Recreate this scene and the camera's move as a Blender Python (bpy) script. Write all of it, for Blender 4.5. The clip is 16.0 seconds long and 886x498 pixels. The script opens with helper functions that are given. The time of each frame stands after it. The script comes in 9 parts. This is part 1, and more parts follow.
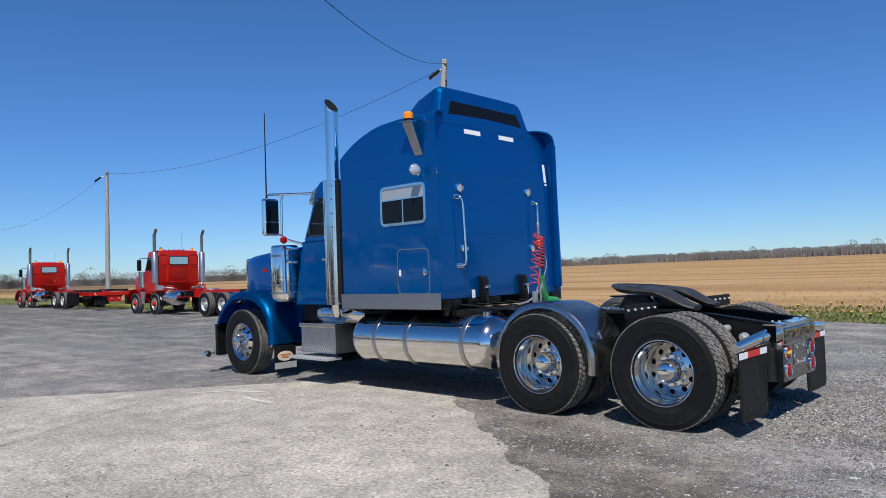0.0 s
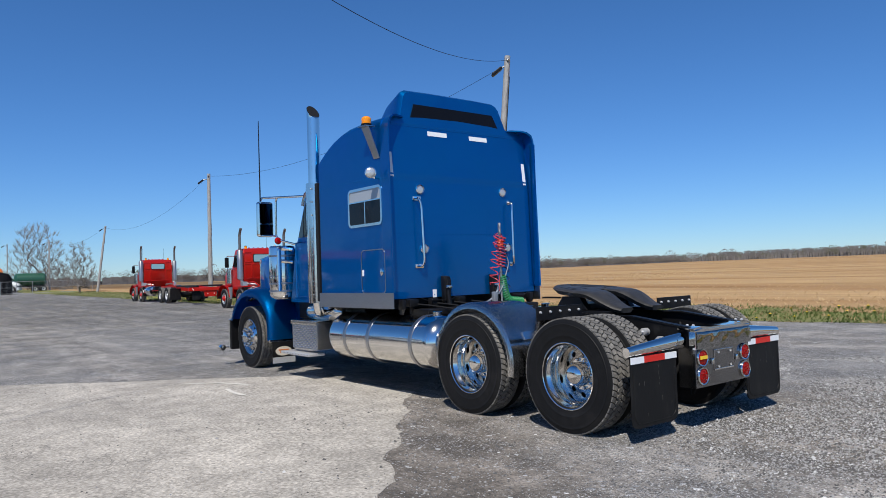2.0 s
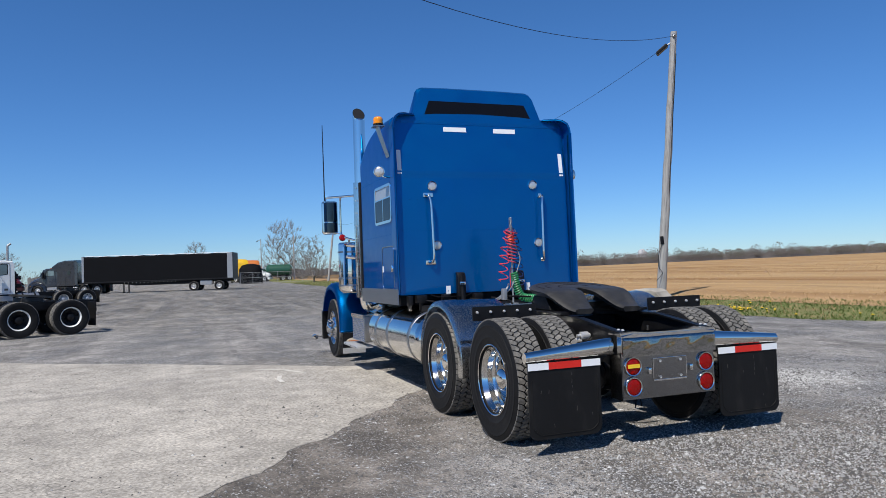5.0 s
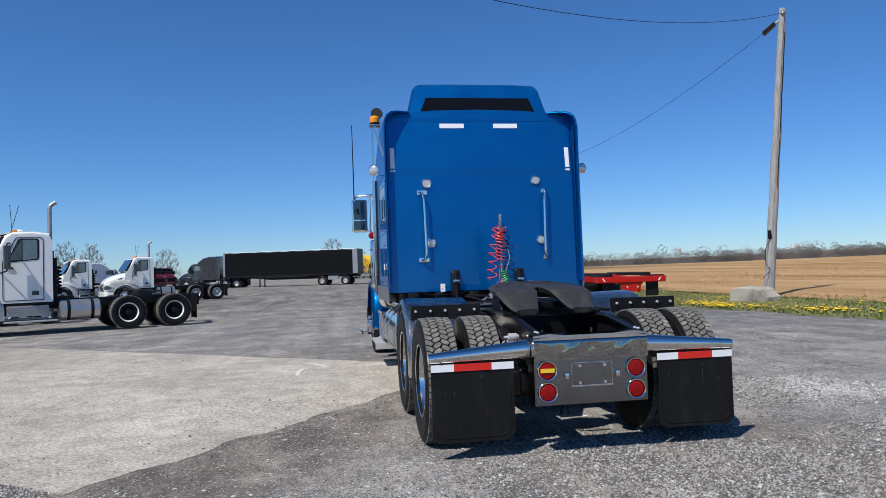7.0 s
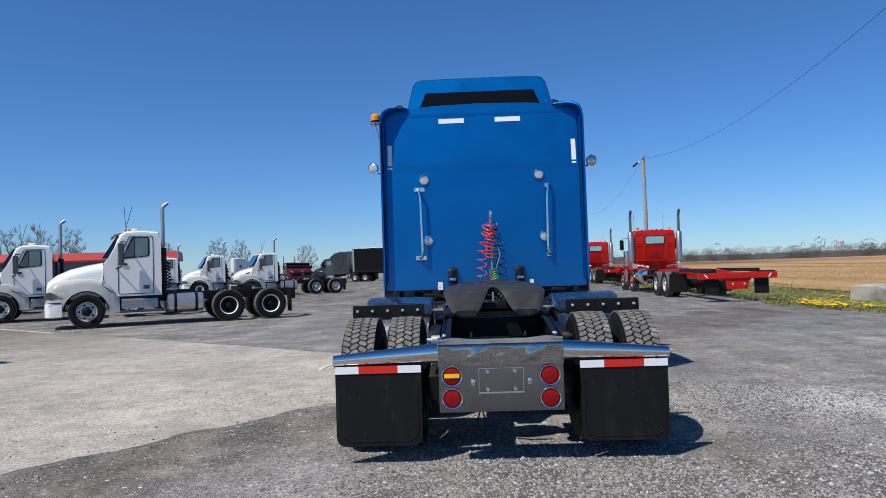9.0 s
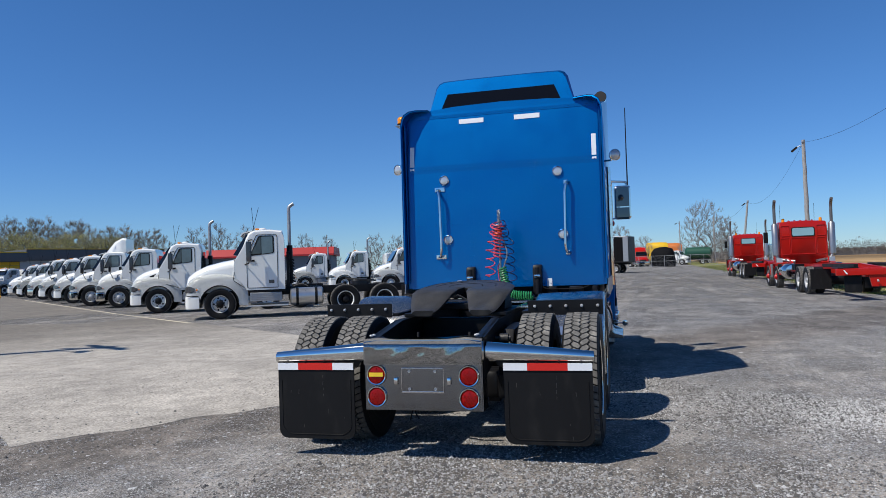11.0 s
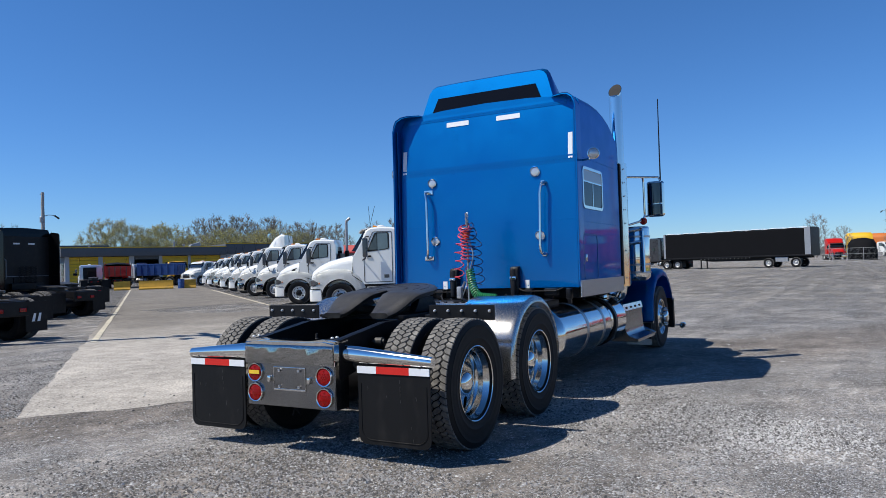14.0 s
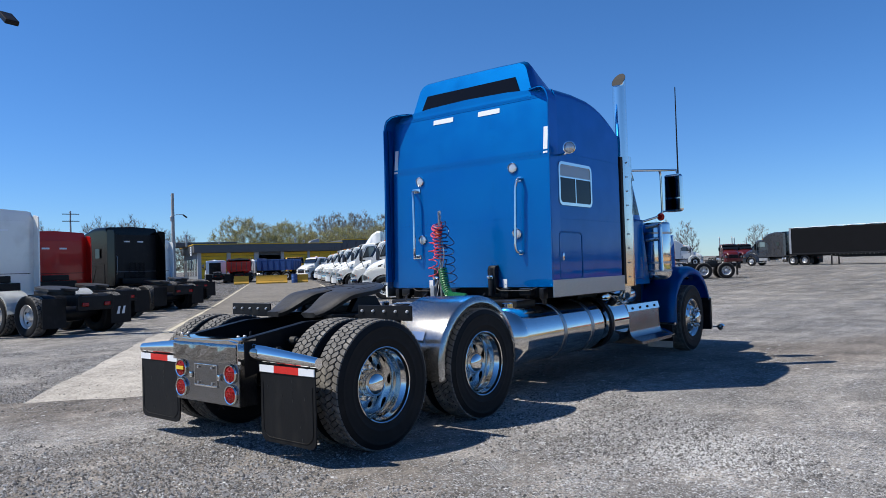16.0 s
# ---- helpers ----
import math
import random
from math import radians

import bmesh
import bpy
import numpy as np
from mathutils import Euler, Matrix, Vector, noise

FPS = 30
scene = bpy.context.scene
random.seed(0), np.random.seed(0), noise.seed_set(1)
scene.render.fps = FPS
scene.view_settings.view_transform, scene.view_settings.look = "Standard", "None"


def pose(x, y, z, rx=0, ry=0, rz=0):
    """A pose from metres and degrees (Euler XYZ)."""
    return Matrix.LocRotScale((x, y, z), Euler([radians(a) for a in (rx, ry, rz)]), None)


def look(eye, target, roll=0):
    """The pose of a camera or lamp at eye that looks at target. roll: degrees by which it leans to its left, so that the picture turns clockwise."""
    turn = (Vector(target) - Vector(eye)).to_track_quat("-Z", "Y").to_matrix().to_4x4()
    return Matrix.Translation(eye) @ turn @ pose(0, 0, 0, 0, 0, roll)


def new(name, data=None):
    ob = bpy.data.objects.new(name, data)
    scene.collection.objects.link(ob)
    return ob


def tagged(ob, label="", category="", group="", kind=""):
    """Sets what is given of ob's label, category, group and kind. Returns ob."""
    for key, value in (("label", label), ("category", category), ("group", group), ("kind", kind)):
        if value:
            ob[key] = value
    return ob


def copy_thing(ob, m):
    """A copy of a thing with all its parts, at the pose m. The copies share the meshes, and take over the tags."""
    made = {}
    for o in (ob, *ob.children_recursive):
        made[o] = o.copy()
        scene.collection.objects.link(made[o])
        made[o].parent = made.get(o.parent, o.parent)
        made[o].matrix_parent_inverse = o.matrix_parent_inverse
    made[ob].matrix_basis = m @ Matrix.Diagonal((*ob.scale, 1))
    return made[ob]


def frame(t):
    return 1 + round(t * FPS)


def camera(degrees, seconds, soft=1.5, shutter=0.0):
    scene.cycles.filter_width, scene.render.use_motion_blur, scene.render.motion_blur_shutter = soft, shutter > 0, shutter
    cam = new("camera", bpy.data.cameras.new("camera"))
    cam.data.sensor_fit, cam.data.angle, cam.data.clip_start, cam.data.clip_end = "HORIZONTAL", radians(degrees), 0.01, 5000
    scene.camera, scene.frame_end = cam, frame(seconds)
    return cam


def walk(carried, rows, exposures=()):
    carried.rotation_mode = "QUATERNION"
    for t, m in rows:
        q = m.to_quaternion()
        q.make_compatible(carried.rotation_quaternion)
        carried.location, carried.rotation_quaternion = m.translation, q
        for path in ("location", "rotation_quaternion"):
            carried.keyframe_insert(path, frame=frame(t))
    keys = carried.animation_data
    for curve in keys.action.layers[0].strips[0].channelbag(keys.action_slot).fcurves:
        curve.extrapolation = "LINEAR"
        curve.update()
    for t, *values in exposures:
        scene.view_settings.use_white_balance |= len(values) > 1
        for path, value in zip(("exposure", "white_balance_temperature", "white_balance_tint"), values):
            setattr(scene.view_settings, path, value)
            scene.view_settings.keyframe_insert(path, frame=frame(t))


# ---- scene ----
cam = camera(63.8, 16.0, soft=0.7)
METRES, EYE, TILT, LEAN, TURN = 14.151, 1.5, 0.0, 0.0, 44.2
ROWS = [
    (0.0, 0.0, 0.0, 0.0, 0.07, 2.01, 2.03),
    (0.5, 0.0336, -0.0043, -0.0006, 2.15, 2.04, 2.01),
    (1.0, 0.0681, -0.0011, -0.0019, 4.17, 1.97, 1.98),
    (1.5, 0.1009, -0.0017, -0.002, 6.02, 1.96, 1.94),
    (2.0, 0.1326, -0.002, -0.0009, 8.81, 1.99, 1.95),
    (2.5, 0.1646, 0.0068, -0.0007, 11.32, 1.97, 1.93),
    (3.0, 0.1972, 0.01, -0.0003, 13.98, 1.92, 1.94),
    (3.5, 0.228, 0.02, -0.002, 17.26, 1.93, 1.92),
    (4.0, 0.2578, 0.0311, -0.0015, 20.68, 1.88, 1.97),
    (6.5, 0.3907, 0.112, -0.003, 35.14, 1.81, 1.96),
    (7.0, 0.4165, 0.1307, -0.004, 37.76, 1.82, 1.92),
    (7.5, 0.4385, 0.1526, -0.0057, 40.29, 1.83, 1.88),
    (8.0, 0.4601, 0.1749, -0.0045, 42.87, 1.79, 1.86),
    (10.5, 0.5568, 0.2977, -0.0047, 58.55, 1.65, 1.92),
    (11.0, 0.5778, 0.3199, -0.0042, 61.65, 1.63, 1.93),
    (11.5, 0.5918, 0.3456, -0.005, 64.45, 1.58, 1.93),
    (12.0, 0.6013, 0.3726, -0.0044, 66.3, 1.46, 1.91),
    (12.5, 0.6177, 0.3989, -0.0025, 68.74, 1.42, 1.9),
    (13.0, 0.6274, 0.4264, -0.0035, 71.25, 1.39, 1.84),
    (13.5, 0.639, 0.4516, -0.0032, 73.35, 1.37, 1.83),
    (14.0, 0.6548, 0.4762, -0.0017, 76.06, 1.46, 1.78),
    (14.5, 0.6593, 0.5031, -0.0028, 77.85, 1.44, 1.72),
    (15.0, 0.6648, 0.5326, -0.0038, 80.2, 1.39, 1.7),
    (15.5, 0.6711, 0.5643, -0.0019, 82.99, 1.38, 1.72),
    (16.0, 0.6702, 0.5979, -0.0022, 85.81, 1.36, 1.74),
]
walk(cam, [(t, pose(0, 0, EYE, TILT, LEAN, TURN) @ pose(METRES * x, METRES * y, METRES * z, 90 + pitch, roll, yaw)) for t, x, y, z, yaw, pitch, roll in ROWS],
     exposures=((0.0, -0.02), (8.0, 0.0), (11.0, -0.06), (16.0, 0.21)))

# ---------- light ----------
SUN_AZ, SUN_EL = math.atan2(-0.51, 0.49), radians(54.7)
world = bpy.data.worlds.new("sky")
scene.world = world
world.use_nodes = True
wn = world.node_tree.nodes
sky = wn.new("ShaderNodeTexSky")
sky.sky_type = "NISHITA"
sky.sun_disc = False
sky.sun_elevation = SUN_EL
sky.sun_rotation = math.pi / 2 - SUN_AZ
sky.altitude = 0.0
sky.air_density = 1.0
sky.dust_density = 0.0
sky.ozone_density = 3.2
wn["Background"].inputs["Strength"].default_value = 0.10
deep = wn.new("ShaderNodeMix")
deep.data_type, deep.blend_type = "RGBA", "MULTIPLY"
deep.inputs[0].default_value = 1.0
deep.inputs[7].default_value = (0.70, 0.85, 1.10, 1)
clear = wn.new("ShaderNodeHueSaturation")
clear.inputs["Saturation"].default_value = 1.12
world.node_tree.links.new(sky.outputs["Color"], deep.inputs[6])
world.node_tree.links.new(deep.outputs[2], clear.inputs["Color"])
# clear dry air: the sky stays blue down to the horizon all round
way_ = wn.new("ShaderNodeTexCoord")
split = wn.new("ShaderNodeSeparateXYZ")
low = wn.new("ShaderNodeMapRange")
low.interpolation_type = "SMOOTHSTEP"
low.inputs["From Min"].default_value, low.inputs["From Max"].default_value = 0.0, 0.40
low.inputs["To Min"].default_value, low.inputs["To Max"].default_value = 1.0, 0.0
air = wn.new("ShaderNodeMix")
air.data_type, air.blend_type = "RGBA", "MULTIPLY"
air.inputs[7].default_value = (0.79, 0.925, 1.06, 1)
world.node_tree.links.new(way_.outputs["Generated"], split.inputs["Vector"])
world.node_tree.links.new(split.outputs["Z"], low.inputs["Value"])
world.node_tree.links.new(low.outputs["Result"], air.inputs[0])
world.node_tree.links.new(clear.outputs["Color"], air.inputs[6])
# a little deeper overhead
up = wn.new("ShaderNodeMapRange")
up.interpolation_type = "SMOOTHSTEP"
up.inputs["From Min"].default_value, up.inputs["From Max"].default_value = 0.50, 1.0
zenith = wn.new("ShaderNodeMix")
zenith.data_type, zenith.blend_type = "RGBA", "MULTIPLY"
zenith.inputs[7].default_value = (0.68, 0.62, 0.56, 1)
world.node_tree.links.new(split.outputs["Z"], up.inputs["Value"])
world.node_tree.links.new(up.outputs["Result"], zenith.inputs[0])
world.node_tree.links.new(air.outputs[2], zenith.inputs[6])
world.node_tree.links.new(zenith.outputs[2], wn["Background"].inputs["Color"])
sun = new("sun", bpy.data.lights.new("sun", "SUN"))
sun.data.energy = 5.0
sun.data.angle = radians(0.53)
sun.data.color = (1.0, 0.95, 0.87)
sun_way = Vector((math.cos(SUN_EL) * math.cos(SUN_AZ), math.cos(SUN_EL) * math.sin(SUN_AZ), math.sin(SUN_EL)))
sun.matrix_basis = look(sun_way * 60, (0, 0, 0))



# ---------- materials ----------
def material(name, colour, rough=0.5, metal=0.0, vary=0.12, scale=6.0, bump=0.0, bump_scale=60.0, coat=0.0, dirt=None, dirt_amount=0.0, dirt_scale=1.5, each=0.0, stretch=(1, 1, 1), spec=0.5):
    """A surface of one stuff: fine grain, a broader change of tone, and dirt in blotches."""
    m = bpy.data.materials.new(name)
    m.use_nodes = True
    nt = m.node_tree
    n, ln = nt.nodes, nt.links
    b = n["Principled BSDF"]
    b.inputs["Roughness"].default_value = rough
    b.inputs["Metallic"].default_value = metal
    b.inputs["Coat Weight"].default_value = coat
    b.inputs["Coat Roughness"].default_value = 0.04
    b.inputs["Specular IOR Level"].default_value = spec
    tc = n.new("ShaderNodeTexCoord")
    mp = n.new("ShaderNodeMapping")
    mp.inputs["Scale"].default_value = stretch
    ln.new(tc.outputs["Object"], mp.inputs["Vector"])

    def noise_tex(s, detail=4.0):
        t = n.new("ShaderNodeTexNoise")
        t.inputs["Scale"].default_value = s
        t.inputs["Detail"].default_value = detail
        ln.new(mp.outputs["Vector"], t.inputs["Vector"])
        return t

    base = n.new("ShaderNodeMix")
    base.data_type = "RGBA"
    base.inputs[6].default_value = (*[c * (1 - vary) for c in colour], 1)
    base.inputs[7].default_value = (*[min(1, c * (1 + vary)) for c in colour], 1)
    a = noise_tex(scale)
    ln.new(a.outputs["Fac"], base.inputs[0])
    out = base.outputs[2]
    if each:
        info = n.new("ShaderNodeObjectInfo")
        hsv = n.new("ShaderNodeHueSaturation")
        mr = n.new("ShaderNodeMapRange")
        mr.inputs["To Min"].default_value, mr.inputs["To Max"].default_value = 1 - each, 1 + each
        ln.new(info.outputs["Random"], mr.inputs["Value"])
        ln.new(mr.outputs["Result"], hsv.inputs["Value"])
        ln.new(out, hsv.inputs["Color"])
        out = hsv.outputs["Color"]
    if dirt:
        d = noise_tex(dirt_scale, 7.0)
        ramp = n.new("ShaderNodeValToRGB")
        ramp.color_ramp.elements[0].position = 0.62 - 0.3 * dirt_amount
        ramp.color_ramp.elements[1].position = 0.80 - 0.2 * dirt_amount
        ln.new(d.outputs["Fac"], ramp.inputs["Fac"])
        mul = n.new("ShaderNodeMath")
        mul.operation = "MULTIPLY"
        mul.inputs[1].default_value = min(1.0, 0.35 + dirt_amount)
        ln.new(ramp.outputs["Color"], mul.inputs[0])
        mx = n.new("ShaderNodeMix")
        mx.data_type = "RGBA"
        ln.new(mul.outputs[0], mx.inputs[0])
        ln.new(out, mx.inputs[6])
        mx.inputs[7].default_value = (*dirt, 1)
        out = mx.outputs[2]
    ln.new(out, b.inputs["Base Color"])
    if metal > 0.5 or rough < 0.5:
        r = n.new("ShaderNodeMapRange")
        r.inputs["To Min"].default_value, r.inputs["To Max"].default_value = rough * 0.7, rough * 1.35
        ln.new(noise_tex(3.1, 6.0).outputs["Fac"], r.inputs["Value"])
        ln.new(r.outputs["Result"], b.inputs["Roughness"])
    if bump:
        bp = n.new("ShaderNodeBump")
        bp.inputs["Strength"].default_value = bump
        bp.inputs["Distance"].default_value = 0.01
        ln.new(noise_tex(bump_scale, 5.0).outputs["Fac"], bp.inputs["Height"])
        ln.new(bp.outputs["Normal"], b.inputs["Normal"])
        if coat:
            ln.new(bp.outputs["Normal"], b.inputs["Coat Normal"])
    return m


def leaf_material(name, colour):
    """Thin leaves that let some of the light through."""
    m = material(name, colour, 0.7, 0.0, 0.4, 0.5)
    n, ln = m.node_tree.nodes, m.node_tree.links
    b = n["Principled BSDF"]
    thin = n.new("ShaderNodeBsdfTranslucent")
    ln.new(b.inputs["Base Color"].links[0].from_socket, thin.inputs["Color"])
    both = n.new("ShaderNodeMixShader")
    both.inputs[0].default_value = 0.5
    ln.new(b.outputs[0], both.inputs[1])
    ln.new(thin.outputs[0], both.inputs[2])
    ln.new(both.outputs[0], n["Material Output"].inputs["Surface"])
    return m


def lens(name, colour, rough=0.12):
    m = material(name, colour, rough, 0.0, 0.2, 90.0, 0.3, 120.0, coat=0.15, spec=0.35)
    return m


BLUE = material("metallic_blue_paint", (0.0, 0.134, 0.40), 0.47, 0.87, 0.05, 1.2, 0.12, 1.7, coat=0.5, spec=0.25)
BLUE.node_tree.nodes["Principled BSDF"].inputs["Specular Tint"].default_value = (0.08, 0.5, 0.95, 1)
# the body blue taken darker, for inner faces and the right door frame
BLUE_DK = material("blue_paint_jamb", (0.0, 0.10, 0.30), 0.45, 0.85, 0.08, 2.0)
CHROME = material("chrome", (0.80, 0.785, 0.755), 0.05, 1.0, 0.03, 5.0, 0.012, 9.0)
ALU = material("polished_aluminium", (0.76, 0.745, 0.715), 0.11, 1.0, 0.06, 7.0, 0.02, 20.0)
RIM = material("dull_aluminium_rim", (0.60, 0.595, 0.58), 0.42, 0.55, 0.15, 12.0)
TANK_FAR = material("dull_tank_aluminium", (0.60, 0.595, 0.58), 0.30, 0.85, 0.1, 5.0)
FENDER = material("satin_aluminium", (0.80, 0.79, 0.77), 0.17, 1.0, 0.08, 4.0, 0.02, 30.0)
BRUSHED = material("brushed_steel", (0.42, 0.43, 0.45), 0.33, 1.0, 0.15, 18.0, 0.05, 120.0, stretch=(1, 1, 8))
STAINLESS = material("stained_stainless", (0.27, 0.27, 0.275), 0.2, 1.0, 0.10, 5.0, 0.06, 60.0, dirt=(0.22, 0.21, 0.2), dirt_amount=0.35, dirt_scale=9)
SCUFF = material("pale_rubber_scuff", (0.055, 0.053, 0.05), 0.8)
STRAP = material("tank_strap_steel", (0.42, 0.42, 0.43), 0.34, 1.0, 0.1, 8.0)
TYRE = material("tyre_rubber", (0.0085, 0.0085, 0.009), 0.60, 0.0, 0.35, 9.0, 0.10, 90.0, dirt=(0.022, 0.021, 0.020), dirt_amount=0.2, dirt_scale=4.0, spec=0.2)
TREAD = material("worn_tread_rubber", (0.115, 0.110, 0.102), 0.85, 0.0, 0.5, 30.0, 0.3, 140.0, dirt=(0.25, 0.235, 0.21), dirt_amount=0.5, dirt_scale=14.0)
RUBBER = material("mudflap_rubber", (0.0085, 0.0085, 0.009), 0.5, 0.0, 0.3, 4.0, 0.08, 40.0, dirt=(0.022, 0.021, 0.020), dirt_amount=0.3, dirt_scale=7.0, stretch=(1, 1, 0.5), spec=0.2)
BLACK = material("black_chassis_paint", (0.007, 0.007, 0.008), 0.42, 0.0, 0.3, 9.0, 0.1, 40.0, dirt=(0.028, 0.026, 0.023), dirt_amount=0.2, dirt_scale=5.0, spec=0.22)
GREASE = material("greasy_cast_iron", (0.040, 0.039, 0.038), 0.5, 0.3, 0.35, 12.0, 0.25, 45.0, dirt=(0.075, 0.07, 0.062), dirt_amount=0.4, dirt_scale=6.0)
GLASS_DK = material("tinted_glass", (0.008, 0.009, 0.01), 0.04, 0.0, 0.1, 2.0, coat=0.5)
PANE_DK = material("dark_sleeper_glass", (0.006, 0.006, 0.007), 0.06, 0.0, 0.1, 2.0, spec=0.22)
MIRROR = material("mirror_glass", (0.12, 0.122, 0.125), 0.03, 1.0, 0.02, 2.0)
GLASS_BLIND = material("frosted_upper_glass", (0.33, 0.36, 0.39), 0.12, 0.1, 0.06, 2.0)
WHITE = material("white_truck_paint", (0.82, 0.835, 0.81), 0.22, 0.0, 0.03, 2.0, coat=0.8, dirt=(0.45, 0.43, 0.4), dirt_amount=0.05, dirt_scale=1.2)
STACK = material("heat_stained_steel", (0.20, 0.19, 0.18), 0.42, 0.7, 0.25, 6.0)
SHIELD = material("dull_stainless_shield", (0.40, 0.39, 0.38), 0.34, 0.85, 0.15, 8.0)
RED = material("red_truck_paint", (0.47, 0.010, 0.006), 0.33, 0.0, 0.06, 3.0, coat=0.25, spec=0.25, dirt=(0.3, 0.02, 0.012), dirt_amount=0.1)
REDDK = material("dark_red_paint", (0.085, 0.008, 0.008), 0.3, 0.0, 0.1, 3.0, coat=0.6)
GREY_P = material("grey_truck_paint", (0.052, 0.055, 0.062), 0.28, 0.4, 0.06, 2.0, coat=0.9)
BLACK_P = material("black_truck_paint", (0.005, 0.0052, 0.006), 0.10, 0.0, 0.1, 2.0, coat=0.0, spec=0.2)
TARP = material("black_tarpaulin", (0.004, 0.0045, 0.006), 0.75, 0.0, 0.25, 1.2, 0.3, 4.0, spec=0.12)
LENS_R = lens("red_lens", (0.30, 0.002, 0.001), 0.2)
ZINC = material("zinc_bolts", (0.62, 0.62, 0.62), 0.35, 0.5, 0.2, 40.0)
WAVY = material("wavy_polished_steel", (0.66, 0.66, 0.65), 0.05, 1.0, 0.08, 6.0, 0.02, 30.0)
LENS_A = lens("amber_lens", (0.85, 0.27, 0.01))
LENS_Y = material("yellow_sticker", (0.85, 0.55, 0.03), 0.5)
LENS_C = material("clear_lamp_lens", (0.62, 0.63, 0.63), 0.14, 0.5, 0.2, 70.0, 0.3, 60.0, coat=0.8)
TAPE_W = material("white_reflective_tape", (0.80, 0.82, 0.84), 0.35, 0.0, 0.05, 60.0)
TAPE_R = material("red_reflective_tape", (0.62, 0.02, 0.012), 0.35, 0.0, 0.1, 60.0)
HOSE_R = material("red_air_hose", (0.66, 0.06, 0.08), 0.35, 0.0, 0.1, 20.0)
HOSE_O = material("orange_hose_guard", (0.75, 0.09, 0.02), 0.4, 0.0, 0.1, 20.0)
HOSE_B = material("dark_blue_air_hose", (0.02, 0.03, 0.12), 0.35, 0.0, 0.1, 20.0)
HOSE_G = material("green_electric_coil", (0.02, 0.22, 0.07), 0.4, 0.0, 0.1, 20.0)
CREAM = material("printed_cream_panel", (0.62, 0.56, 0.46), 0.4, 0.0, 0.08, 20.0)
ORANGE = material("orange_print", (0.55, 0.16, 0.03), 0.45, 0.0, 0.1, 20.0)
WOOD_GREY = material("weathered_pole_wood", (0.36, 0.355, 0.345), 0.85, 0.0, 0.3, 5.0, 0.5, 30.0, stretch=(6, 6, 0.6), dirt=(0.19, 0.18, 0.168), dirt_amount=0.4, dirt_scale=3.0)
CONCRETE = material("old_concrete", (0.40, 0.37, 0.32), 0.9, 0.0, 0.3, 3.0, 0.7, 14.0, dirt=(0.15, 0.14, 0.12), dirt_amount=0.55)
STEEL_G = material("galvanised_steel", (0.36, 0.37, 0.38), 0.5, 0.7, 0.15, 8.0)
CABLE = material("black_cable", (0.010, 0.010, 0.011), 0.8, spec=0.25)
BARK = material("bare_bark", (0.145, 0.125, 0.108), 0.9, 0.0, 0.3, 6.0, 0.5, 20.0)
TWIG = material("bare_twigs", (0.235, 0.212, 0.190), 0.9, 0.0, 0.3, 0.6)
LEAF = leaf_material("young_willow_leaves", (0.40, 0.40, 0.16))
LEAF2 = leaf_material("thin_spring_leaves", (0.34, 0.345, 0.15))
WOODS = material("distant_bare_woods", (0.20, 0.188, 0.178), 0.9, 0.0, 0.3, 0.05)
WOODS_G = material("distant_evergreens", (0.11, 0.115, 0.065), 0.9, 0.0, 0.3, 0.05)
SEAL = material("black_door_seal", (0.008, 0.008, 0.009), 0.6, spec=0.3)
GLASS_CAB = material("cab_side_glass", (0.07, 0.085, 0.09), 0.05, 0.0, 0.3, 2.5, coat=0.5)
# opaque; the light showing through the far window is in its colour
GLASS_VIEW_PAINTED = material("see_through_window", (0.13, 0.18, 0.195), 0.05, 0.0, 0.45, 3.0, coat=0.4)
HEADLAMP = material("headlamp_glass", (0.13, 0.135, 0.14), 0.10, 0.5, 0.7, 22.0, 0.1, 30.0, coat=0.8)
STEP_M = material("ribbed_step_plate", (0.40, 0.40, 0.40), 0.5, 0.6, 0.25, 40.0, 0.6, 70.0)
CLAD_DK = material("dark_grey_cladding", (0.10, 0.104, 0.108), 0.6, 0.1, 0.08, 1.0)
CLAD_WALL = material("grey_wall_cladding", (0.20, 0.21, 0.22), 0.7, 0.0, 0.08, 1.0)
CLAD_PALE = material("pale_grey_cladding", (0.42, 0.43, 0.44), 0.65, 0.0, 0.06, 1.0)
YELLOW = material("yellow_door_paint", (0.72, 0.43, 0.01), 0.5, 0.0, 0.06, 2.0)
YELLOW_B = material("yellow_barrier_paint", (0.60, 0.33, 0.03), 0.7, 0.0, 0.2, 3.0, dirt=(0.3, 0.2, 0.06), dirt_amount=0.3)
RED_ROOF = material("red_metal_roof", (0.40, 0.022, 0.022), 0.5, 0.0, 0.08, 1.0)
BLUE_BOX = material("blue_dump_paint", (0.03, 0.08, 0.24), 0.4, 0.0, 0.1, 2.0)
# opaque pale blue that paints the daylight seen through the red cab
PANE = material("see_through_cab_glass", (0.24, 0.42, 0.48), 0.06, 0.0, 0.08, 2.0, coat=0.3)
GREEN_T = material("green_tank_paint", (0.015, 0.08, 0.05), 0.45, 0.0, 0.1, 2.0)


# ---------- mesh helpers ----------
def B():
    return bmesh.new()


